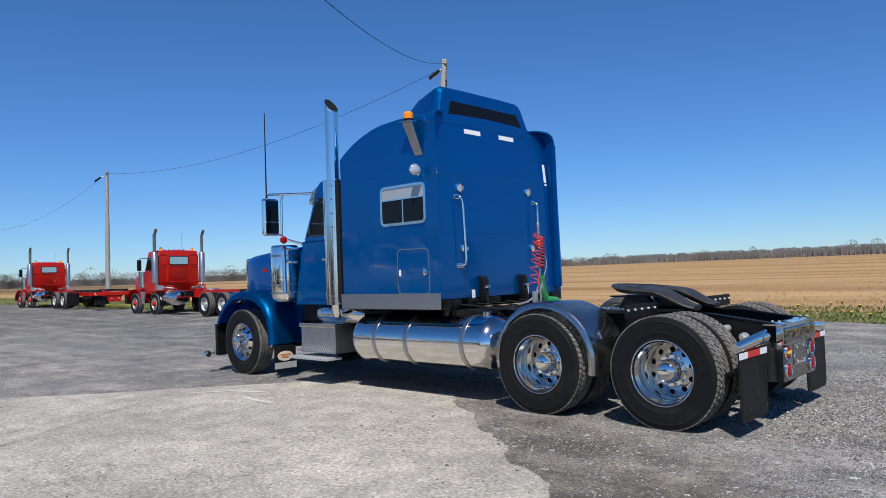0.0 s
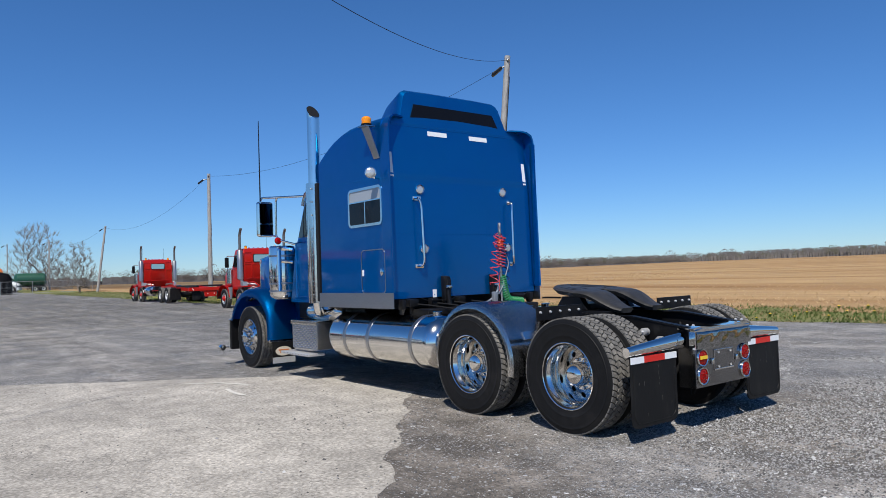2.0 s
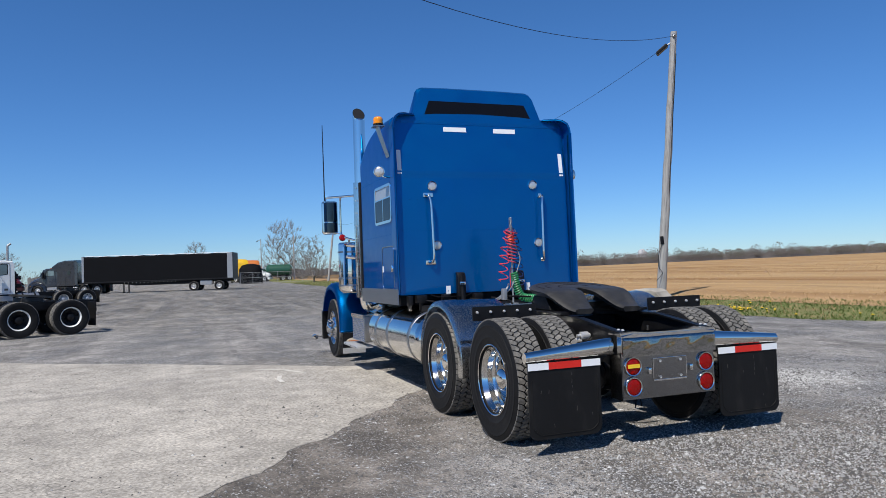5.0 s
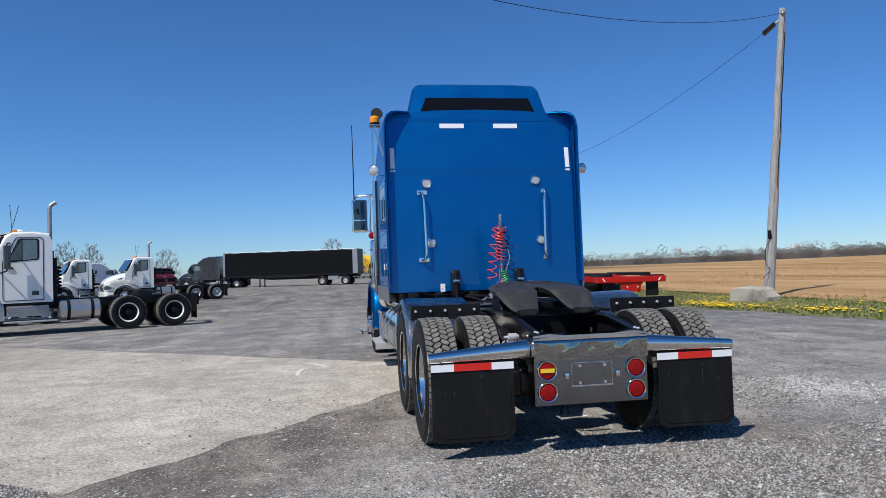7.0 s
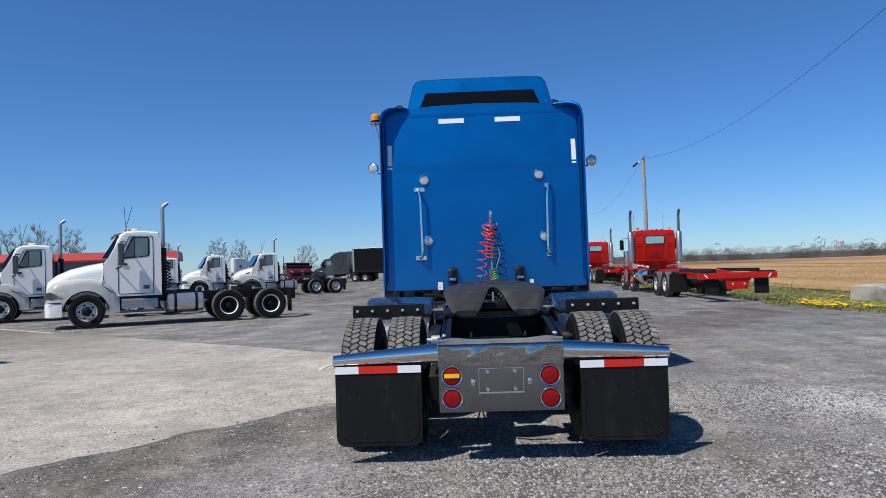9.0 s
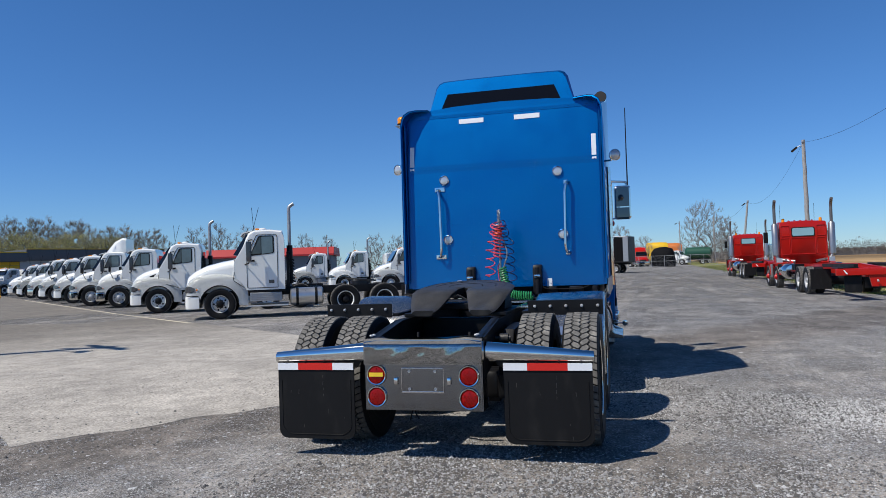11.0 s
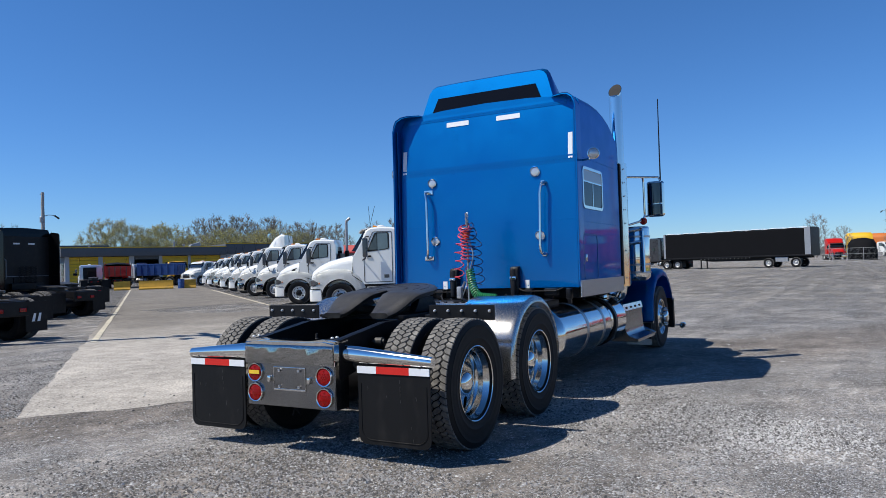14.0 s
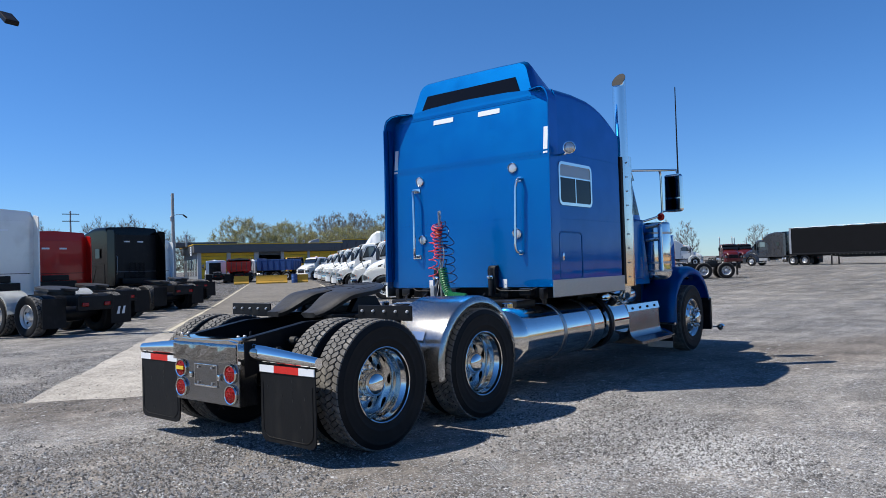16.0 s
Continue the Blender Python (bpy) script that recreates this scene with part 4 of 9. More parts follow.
        tube(bm, [(3.84, 1.24 * s, 2.70), (3.80, 1.34 * s, 2.70), (3.81, 1.38 * s, 2.745)], 0.012, 8)
        arm = part("work_lamp", bm, CHROME, T, "round chrome work lamp on an arm")
        bm = B()
        lathe(bm, [(0.0, -0.07), (0.035, -0.068), (0.06, -0.035), (0.07, 0.0), (0.072, 0.02), (0.062, 0.022)], axis="x", seg=24)
        part("lamp_body", bm, CHROME, arm, at=pose(3.82, 1.385 * s, 2.765, 0, 0, 180 - 25 * s))
        bm = B()
        lathe(bm, [(0.066, 0.012), (0.05, 0.024), (0, 0.03)], axis="x", seg=20)
        part("lamp_lens", bm, LENS_C, arm, at=pose(3.82, 1.385 * s, 2.765, 0, 0, 180 - 25 * s))
    # amber beacon on a sheet-metal arm
    bm = B()
    solid(bm, [(3.80, 1.25, 2.96), (3.93, 1.25, 2.96), (4.02, 1.36, 3.36), (3.86, 1.36, 3.36)], [(3.80, 1.256, 2.955), (3.93, 1.256, 2.955), (4.02, 1.367, 3.355), (3.86, 1.367, 3.355)])
    box(bm, 3.85, 4.03, 1.28, 1.42, 3.355, 3.365)
    br = part("beacon_bracket", bm, BRUSHED, T, "bent sheet-metal beacon bracket")
    bm = B()
    lathe(bm, [(0.062, 0), (0.066, 0.02), (0.066, 0.028)], (3.93, 1.35, 3.366), "z", 24, True)
    part("beacon_base", bm, BLACK, br)
    bm = B()
    lathe(bm, [(0.060, 0.028), (0.064, 0.04), (0.058, 0.06), (0.064, 0.08), (0.056, 0.105), (0.04, 0.118), (0, 0.122)], (3.93, 1.35, 3.366), "z", 24)
    part("beacon_lens", bm, LENS_A, br, "amber beacon lens")

    # exhaust stacks with perforated heat shields
    for s in sides():
        bm = B()
        y = 1.19 * s
        path = [(5.62, y, 2.7), (5.62, y, 3.4), (5.62, y, 3.82), (5.625, y, 3.92), (5.60, y, 3.99)]
        rows = []
        for u, z, cut in ((5.62, 2.6, 0), (5.62, 3.3, 0), (5.62, 3.80, 0.0), (5.62, 3.86, 0.5), (5.615, 3.90, 1.15)):
            rows.append([(u + 0.092 * math.cos(a), y + 0.092 * math.sin(a), z + cut * 0.092 * math.cos(a)) for a in [2 * math.pi * k / 24 for k in range(24)]])
        loft(bm, rows)
        st = part("exhaust_pipe", bm, CHROME, T, "tall chrome exhaust stack with a slant cut", 50)
        # the pipe end is closed; a black disc paints the dark inside it
        bm = B()
        rim = rows[-1]
        loft(bm, [[(0.97 * (p[0] - 5.61) + 5.61, 0.93 * (p[1] - y) + y, p[2] + 0.003) for p in rim], [(0.90 * (p[0] - 5.61) + 5.61, 0.88 * (p[1] - y) + y, p[2] + 0.001) for p in rim]])
        part("stack_bore", bm, SEAL, st, "black disc painted as the dark open bore")
        bm = B()
        loft(bm, [[(5.655 + 0.15 * math.cos(a), y + 0.105 * math.sin(a), z) for a in [2 * math.pi * k / 20 for k in range(20)]] for z in (1.13, 1.16, 2.80, 2.86)])
        part("heat_shield", bm, ALU, st, "bright stainless heat shield")
        # black box gives the shaded back of the shield its dark edge
        bm = B()
        box(bm, 5.425, 5.50, min(0.95 * s, 1.262 * s), max(0.95 * s, 1.262 * s), 1.16, 2.84, 0.008)
        part("gap_seal", bm, SEAL, T, "black box painting the shade between sleeper and shield")
        bm = B()
        for k in range(9):
            lathe(bm, [(0.012, 0), (0.009, 0.006), (0, 0.008)], (5.56, y + 0.10 * s, 1.25 + 0.19 * k), "y", 8)
        part("shield_rivet", bm, BRUSHED, st)
        bm = B()
        tube(bm, bend([(5.63, y, 1.2), (5.64, y * 0.98, 0.99), (6.0, 0.85 * s, 0.95), (6.5, 0.5 * s, 0.95)], 0.18, 7), 0.072, 14)
        part("exhaust_elbow", bm, CHROME, st)

    # cab, doors, glass, visor
    bm = B()
    rings = []
    for v, d in ((1.03, 0.12), (1.02, 0.06), (0.98, 0.015), (0.9, 0.0), (0.72, -0.01), (0.5, -0.02), (0, -0.03)):
        rings.append((v, d))
    rings += [(-v, d) for v, d in rings[-2::-1]]
    wrap = lambda v: 0.42 * max(0.0, abs(v) - 0.55) ** 1.3 / 0.37
    grid = [[(5.72, v, 1.12), (5.72, v, 2.5), (5.78 + d, v, 2.86 - d), (6.1, v, 2.94 - d), (6.46 - wrap(v) * 0.7, v, 2.92 - d), (6.68 - wrap(v) - d * 0.5, v, 2.83 - d), (6.98 - wrap(v), v, 2.05), (7.02 - wrap(v) * 0.9, v, 1.9), (7.02 - wrap(v) * 0.5, v, 1.12)] for v, d in rings]
    loft(bm, grid)
    part("cab", bm, BLUE, T, "blue day cab ahead of the sleeper", 35)
    bm = B()
    box(bm, 5.42, 5.74, -1.0, 1.0, 1.15, 2.8, 0.03)
    part("cab_bellows", bm, BLACK, T)
    for s in sides():
        bm = B()
        prism(bm, [(5.98, 2.12), (6.0, 2.66), (6.22, 2.68), (6.50, 2.12)], "y", 1.026 * s - 0.004, 1.026 * s + 0.006)
        part("door_window", bm, GLASS_DK, T, "cab door window")
        bm = B()
        tube(bm, bend([(5.86, 1.05 * s, 1.42), (5.86, 1.11 * s, 1.45), (5.86, 1.11 * s, 2.2), (5.86, 1.05 * s, 2.23)], 0.04), 0.016, 8)
        part("cab_grab_rail", bm, CHROME, T)
        bm = B()
        box(bm, 5.9, 6.58, 1.034 * s - 0.006, 1.034 * s + 0.006, 1.2, 2.05, 0.02)
        dd = part("cab_door", bm, BLUE, T, "blue cab door")
        bm = B()
        box(bm, 5.98, 6.1, 1.05 * s - 0.014, 1.05 * s + 0.014, 1.75, 1.79, 0.01)
        part("door_handle", bm, CHROME, dd)
        # mirror with its bracket, marker lamp, antenna
        bm = B()
        tube(bm, bend([(6.35, 1.0 * s, 2.76), (6.72, 1.30 * s, 2.765), (6.78, 1.50 * s, 2.755), (6.78, 1.52 * s, 2.70), (6.78, 1.52 * s, 2.66)], 0.05), 0.017, 10)
        tube(bm, bend([(6.72, 1.27 * s, 2.765), (6.76, 1.27 * s, 2.72), (6.78, 1.27 * s, 2.15), (6.72, 1.22 * s, 2.09), (6.60, 1.0 * s, 2.02)], 0.07), 0.017, 10)
        tube(bm, [(6.78, 1.27 * s, 2.16), (6.78, 1.43 * s, 2.19)], 0.012, 8)
        mr = part("mirror_bracket", bm, CHROME, T, "chrome tubular mirror bracket")
        bm = B()
        box(bm, 6.76, 6.86, 1.305 * s - 0.001 if s > 0 else 1.575 * s, 1.575 * s if s > 0 else 1.305 * s + 0.001, 2.15, 2.70, 0.045, 3)
        sh = part("mirror_housing", bm, CHROME, mr, "chrome mirror housing")
        bm = B()
        box(bm, 6.748, 6.762, min(1.335 * s, 1.548 * s), max(1.335 * s, 1.548 * s), 2.36, 2.67, 0.004)
        box(bm, 6.748, 6.762, min(1.335 * s, 1.548 * s), max(1.335 * s, 1.548 * s), 2.18, 2.34, 0.004)
        part("mirror_glass", bm, MIRROR, mr, "split mirror glass")
        bm = B()
        lathe(bm, [(0, -0.05), (0.04, -0.045), (0.058, 0), (0.04, 0.045), (0, 0.05)], (6.76, 1.25 * s, 2.09), "x", 16)
        part("marker_lamp", bm, LENS_R, mr, "small red marker lamp")
        bm = B()
        tube(bm, [(6.76, 1.53 * s, 2.70), (6.76, 1.53 * s, 3.1), (6.75, 1.535 * s, 3.95)], 0.011, 6, [1, 0.9, 0.6])
        part("antenna", bm, BLACK, mr, "whip antenna")
        # air cleaner
        bm = B()
        lathe(bm, [(0.0, 1.16), (0.15, 1.17), (0.205, 1.22), (0.21, 1.24), (0.21, 1.50), (0.216, 1.505), (0.216, 1.53), (0.21, 1.535), (0.21, 1.98), (0.205, 2.0), (0.19, 2.02), (0.0, 2.03)], (7.02, 1.06 * s, 0), "z", 40)
        ac = part("air_cleaner", bm, CHROME, T, "polished round air cleaner canister")
        for z in (1.3, 1.42, 1.86):
            bm = B()
            lathe(bm, [(0.211, z - 0.016), (0.219, z - 0.014), (0.219, z + 0.014), (0.211, z + 0.016)], (7.02, 1.06 * s, 0), "z", 40)
            part("clamp_band", bm, BRUSHED, ac)
        bm = B()
        for k in range(2):
            tube(bm, bend([(6.78, 1.0 * s, 1.75 + 0.2 * k), (6.84, 1.2 * s, 1.78 + 0.2 * k), (6.8, 1.22 * s, 1.3 + 0.1 * k)], 0.05), 0.03, 8)
        part("intake_pipe", bm, ALU, ac)
        # front fender
        def curve(k):
            return [(7.07, 0.50), (7.075, 0.72), (7.12, 0.95), (7.24, 1.14), (7.44, 1.27), (7.71, 1.335), (8.0, 1.345), (8.25, 1.29), (8.48, 1.15), (8.64, 0.98), (8.74, 0.80)][k]
        bm = B()
        grid = []
        for k in range(11):
            u, z = curve(k)
            u += 0.09
            d = Vector((7.94 - u, 0.55 - z)).normalized()
            row = []
            for y, i in ((0.70, 0.02), (0.80, 0.0), (1.12, 0.0), (1.19, 0.012), (1.235, 0.04), (1.25, 0.08), (1.25, 0.13)):
                if k < 3:
                    i *= 0.7
                row.append((u + d.x * i, y * s, z + d.y * i))
            grid.append(row)
        sheet(bm, grid)
        bmesh.ops.solidify(bm, geom=bm.faces, thickness=0.012)
        fd = part("front_fender", bm, BLUE, T, "swept blue front fender", 45)
        bm = B()
        tube(bm, bend([(7.14, 0.8 * s, 0.50), (7.14, 1.26 * s, 0.50)], 0.02), 0.022, 8)
        part("fender_trim", bm, CHROME, fd)
        bm = B()
        prism(bm, [(7.16, 0.50), (7.0, 1.15), (7.05, 1.2), (7.30, 1.16), (7.22, 0.9)], "y", 0.7 * s, 0.74 * s)
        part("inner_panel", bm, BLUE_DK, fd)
        bm = B()
        box(bm, 7.125, 7.14, min(0.83 * s, 1.22 * s), max(0.83 * s, 1.22 * s), 0.14, 0.49, 0.006)
        fl = part("front_mudflap", bm, RUBBER, T, "black front mudflap with a bright weight")
        bm = B()
        box(bm, 7.117, 7.125, min(0.83 * s, 1.22 * s), max(0.83 * s, 1.22 * s), 0.14, 0.235)
        part("flap_weight", bm, ZINC, fl)
        bm = B()
        pts = [(1.03 * s + 0.14 * math.cos(a), 0.33 + 0.075 * math.sin(a)) for a in [2 * math.pi * k / 20 for k in range(20)]]
        prism(bm, pts, "x", 7.118, 7.125)
        part("oval_badge", bm, CREAM, fl, "oval cream badge")
        for zz, ww in ((0.35, 0.09), (0.315, 0.07)):
            bm = B()
            box(bm, 7.114, 7.118, 1.03 * s - ww, 1.03 * s + ww, zz - 0.009, zz + 0.009)
            part("badge_bar", bm, ORANGE, fl)
        # headlamp pod
        bm = B()
        lathe(bm, [(0.0, -0.22), (0.06, -0.2), (0.10, -0.1), (0.12, 0.0), (0.12, 0.05), (0.10, 0.055)], (8.62, 0.95 * s, 1.20), "x", 20)
        part("headlamp_pod", bm, CHROME, T, "chrome headlamp pod")
        w = steer_wheel(T) if s > 0 else None
        if w:
            w.matrix_basis = pose(AX1, 1.06, HUB_Z, 0, 10, 0)
            keep = w
        else:
            again(keep, T, pose(AX1, -1.06, HUB_Z, 0, 28, 180))
        # bumper end with its knob
        bm = B()
        tube(bm, [(8.84, 1.26 * s, 0.31), (8.84, 1.36 * s, 0.31)], 0.012, 8)
        lathe(bm, [(0, -0.05), (0.05, -0.045), (0.055, 0.0), (0.05, 0.045), (0, 0.05)], (8.84, 1.39 * s, 0.31), "x", 16)
        part("bumper_lamp", bm, CHROME, T)
    bm = B()
    prism(bm, [(8.80, -1.26), (8.80, 1.26), (8.95, 1.22), (9.03, 0.9), (9.05, 0), (9.03, -0.9), (8.95, -1.22)], "z", 0.27, 0.80, 0.02)
    part("front_bumper", bm, CHROME, T, "chrome front bumper")
    bm = B()
    box(bm, 8.76, 8.80, -1.25, 1.25, 0.27, 0.80, 0.01)
    part("bumper_backing", bm, BLACK, T)
    bm = B()
    lathe(bm, [(0.07, -0.85), (0.07, 0.85)], (AX1, 0, 0.45), "y", 12, True)
    for s in sides():
        box(bm, AX1 - 0.6, AX1 + 0.6, 0.42 * s - 0.05, 0.42 * s + 0.05, 0.52, 0.6, 0.01)
    part("front_axle", bm, BLACK, T)
    # hood and grille
    bm = B()
    rings = []
    for u, w, top, low in ((6.98, 0.90, 2.02, 1.15), (7.5, 0.86, 2.0, 1.15), (8.2, 0.78, 1.965, 1.1), (8.58, 0.745, 1.94, 0.85), (8.64, 0.71, 1.90, 0.85)):
        half = [(w, low), (w, top - 0.22), (w - 0.02, top - 0.12), (w - 0.08, top - 0.045), (w - 0.18, top - 0.012), (w * 0.4, top + 0.02)]
        rings.append([(u, v, z) for v, z in half] + [(u, -v, z) for v, z in half[::-1]])
    loft(bm, rings)
    hood = part("hood", bm, BLUE, T, "long blue hood", 40)
    bm = B()
    for k in range(17):
        box(bm, 8.64, 8.665, -0.62 + 0.0775 * k - 0.008, -0.62 + 0.0775 * k + 0.008, 0.92, 1.82)
    box(bm, 8.63, 8.68, -0.70, 0.70, 1.80, 1.88, 0.015)
    for s in sides():
        box(bm, 8.60, 8.68, 0.69 * s - 0.03, 0.69 * s + 0.03, 0.87, 1.87, 0.015)
    part("grille", bm, CHROME, T, "chrome grille surround")
    bm = B()
    box(bm, 8.62, 8.645, -0.66, 0.66, 0.9, 1.82)
    part("radiator", bm, BLACK, T)
    for s in sides():
        bm = B()
        prism(bm, [(7.95 + 0.075 * math.cos(a), 1.66 + 0.032 * math.sin(a)) for a in [math.pi * k / 8 for k in range(16)]], "y", 0.815 * s - 0.006, 0.815 * s + 0.006, 0.003)
        part("hood_badge", bm, LENS_R, hood, "small dark red oval badge")
    bm = B()
    vs = [-0.93 + 0.31 * k for k in range(7)]
    sheet(bm, [[(6.70 - wrap(v) + 0.014, v * 0.97, 2.79) for v in vs], [(6.985 - wrap(v) + 0.014, v, 2.09) for v in vs]])
    bmesh.ops.solidify(bm, geom=bm.faces, thickness=0.01)
    part("windshield", bm, GLASS_DK, T, "cab windshield")
    bm = B()
    vs = [-0.98 + 0.98 * k / 5 for k in range(11)]
    sheet(bm, [[(6.56 - wrap(v) + a, v, z) for v in vs] for a, z in ((0.0, 2.885), (0.20, 2.80), (0.31, 2.63))])
    bmesh.ops.solidify(bm, geom=bm.faces, thickness=0.012)
    part("sun_visor", bm, ALU, T, "polished drop visor")
    for k in range(5):
        bm = B()
        lathe(bm, [(0.045, 0), (0.045, 0.03), (0.03, 0.06), (0, 0.065)], (6.42, -0.7 + 0.35 * k, 2.93 - 0.0), "z", 12)
        part("roof_marker", bm, LENS_A, T, "amber roof marker")

    # tanks, boxes, steps
    for s in sides():
        u0, u1 = (2.86, 5.40) if s > 0 else (2.86, 5.02)
        bm = B()
        cy, cz, R = 0.925 * s, 0.675, 0.32
        lathe(bm, [(0.0, u0), (0.09, u0 + 0.008), (0.17, u0 + 0.030), (0.235, u0 + 0.066), (0.282, u0 + 0.112), (0.310, u0 + 0.160), (R, u0 + 0.205), (R, u1 - 0.205), (0.310, u1 - 0.160), (0.282, u1 - 0.112), (0.235, u1 - 0.066), (0.17, u1 - 0.030), (0.09, u1 - 0.008), (0, u1)], (0, cy, cz), "x", 56)
        tank = part("fuel_tank", bm, ALU, T, "polished cylindrical fuel tank")
        for u in ((3.3, 4.24, 4.82) if s > 0 else (3.85, 4.52)):
            bm = B()
            lathe(bm, [(R + 0.001, u - 0.032), (R + 0.007, u - 0.03), (R + 0.007, u + 0.03), (R + 0.001, u + 0.032)], (0, cy, cz), "x", 56)
            part("tank_strap", bm, STRAP, tank)
        bm = B()
        lathe(bm, [(0.06, 0), (0.06, 0.05), (0.05, 0.06), (0, 0.06)], (3.15, cy, cz + R - 0.01), "z", 20)
        part("filler_cap", bm, CHROME, tank)
        bm = B()
        box(bm, u0 + 0.1, u1 - 0.1, min(0.45 * s, 0.7 * s), max(0.45 * s, 0.7 * s), 0.66, 0.95, 0.01)
        part("tank_bracket", bm, BLACK, tank)
        # battery box and steps: square tread plate on the driver's side, a flared plain step on the other
        if s > 0:
            b0, b1 = 5.68, 6.47
            bm = B()
            box(bm, b0, b1, 0.62, 1.19, 0.44, 0.84, 0.012)
            tb = part("step_box", bm, BRUSHED, T, "tread-plate battery box and cab step")
            bm = B()
            for i in range(34):
                for j in range(13):
                    u, z = b0 + 0.03 + (b1 - b0 - 0.06) * i / 33, 0.47 + 0.335 * j / 12
                    q = 1 if (i + j) % 2 else -1
                    d, yy = 0.0105, 1.191
                    vs = [bm.verts.new((u + q * d, yy, z + d)), bm.verts.new((u + d * 0.4, yy, z - q * d * 0.4)), bm.verts.new((u - q * d, yy, z - d)), bm.verts.new((u - d * 0.4, yy, z + q * d * 0.4)), bm.verts.new((u, yy + 0.006, z))]
                    for k in range(4):
                        bm.faces.new((vs[k], vs[(k + 1) % 4], vs[4]))
            part("tread_pattern", bm, ALU, tb)
            bm = B()
            box(bm, b0 + 0.04, b1 + 0.16, 1.05, 1.31, 0.352, 0.392, 0.008)
            part("step_board", bm, ZINC, tb, "aluminium step board")
            for k in range(9):
                bm = B()
                lathe(bm, [(0.006, 0), (0.006, 0.005), (0, 0.005)], (b0 + 0.09 + 0.09 * k, 1.31, 0.372), "y", 6)
                part("step_rivet", bm, BLACK, tb)
            bm = B()
            box(bm, b0 - 0.01, b1 + 0.02, 0.7, 1.205, 0.842, 0.862, 0.004)
            box(bm, b0 - 0.01, b1 + 0.02, 1.196, 1.205, 0.805, 0.842, 0.002)
            part("box_lid", bm, ALU, tb)
        else:
            b0, b1 = 5.66, 6.70
            bm = B()
            prism(bm, [(-0.62, 0.845), (-1.165, 0.845), (-1.185, 0.80), (-1.20, 0.52), (-1.215, 0.455), (-1.25, 0.415), (-1.375, 0.385), (-1.38, 0.345), (-0.75, 0.345), (-0.62, 0.42)], "x", b0, b1, 0.006)
            tb = part("step_box", bm, STAINLESS, T, "dull steel battery box flared out into a step")
            bm = B()
            prism(bm, [(-1.21, 0.46), (-1.37, 0.385), (-1.37, 0.372), (-1.21, 0.40)], "x", b1 + 0.002, b1 + 0.12, 0.004)
            part("step_wing", bm, STAINLESS, tb)
            bm = B()
            prism(bm, [(-0.66, 0.866), (-1.175, 0.866), (-1.200, 0.772), (-1.193, 0.770), (-1.168, 0.850), (-0.66, 0.850)], "x", b0 - 0.015, b1 + 0.015, 0.003)
            part("box_lid", bm, ALU, tb)
            for k in range(4):
                bm = B()
                lathe(bm, [(0.017, 0), (0.017, 0.008), (0.009, 0.014), (0, 0.014)], (0, 0, 0), "z", 8)
                part("lid_bolt", bm, BLACK, tb, at=pose(b0 + 0.14 + 0.25 * k, -1.1915, 0.812, 75, 0, 0))
        bm = B()
        lathe(bm, [(0, 5.2), (0.12, 5.22), (0.14, 5.3), (0.14, 6.2), (0.12, 6.28), (0, 6.3)], (0, 0.92 * s, 0.98), "x", 24)
        part("air_tank", bm, ALU, T, "bright air tank above the steps")
        bm = B()
        box(bm, 4.9, 6.9, min(0.45 * s, 0.85 * s), max(0.45 * s, 0.85 * s), 0.86, 1.12, 0.02)
        part("floor_support", bm, BLACK, T)
    bm = B()
    lathe(bm, [(0, 5.10), (0.28, 5.105), (0.318, 5.13), (0.318, 5.57), (0.28, 5.60), (0, 5.605)], (0, -0.925, 0.675), "x", 48)
    dt = part("def_tank", bm, CHROME, T, "short round chrome tank")
    bm = B()
    lathe(bm, [(0.05, 0), (0.056, 0.02), (0.05, 0.05), (0.02, 0.055), (0, 0.055)], (0, 0, 0), "z", 16)
    part("filler_cap", bm, BLACK, dt, at=pose(5.33, -1.115, 0.925, 38, 0, 0))
    bm = B()
    lathe(bm, [(0.30, 5.005), (0.332, 5.01), (0.332, 5.095), (0.30, 5.10)], (0, -0.925, 0.675), "x", 48)
    part("tank_band", bm, BLACK, dt)

    # deck behind the sleeper, hoses and post
    bm = B()
    box(bm, 2.86, 3.58, -0.40, 0.52, 1.03, 1.045, 0.003)
    part("deck_plate", bm, ALU, T, "tread-plate deck")
    bm = B()
    for k in range(6):
        box(bm, 2.9 + 0.1 * k, 2.94 + 0.1 * k, -0.38, 0.50, 1.045, 1.05)
    part("deck_rib", bm, BRUSHED, T)
    bm = B()
    lathe(bm, [(0.16, -0.55), (0.16, 0.55)], (3.35, 0, 0.86), "y", 20, True)
    box(bm, 3.3, 3.7, -0.95, 0.95, 0.98, 1.06, 0.02)
    box(bm, 3.85, 5.4, -1.15, 1.15, 1.06, 1.19, 0.01)
    part("sleeper_subframe", bm, BLACK, T)
    for k in range(5):
        bm = B()
        tube(bm, bend([(3.60, 0.9 - 0.3 * k, 1.12), (3.42, 0.8 - 0.3 * k, 1.10), (3.2, 0.6 - 0.25 * k, 1.05), (3.0, 0.3 - 0.1 * k, 1.06)], 0.1), 0.010, 6)
        part("deck_hose", bm, CABLE, T)
    for v, w, h in ((0.95, 0.07, 0.10), (0.62, 0.05, 0.12), (0.18, 0.06, 0.09), (-0.60, 0.05, 0.12), (-0.88, 0.08, 0.09), (1.1, 0.03, 0.13), (-1.1, 0.03, 0.13)):
        bm = B()
        box(bm, 3.58, 3.68, v - w, v + w, 1.19 - h, 1.185, 0.012)
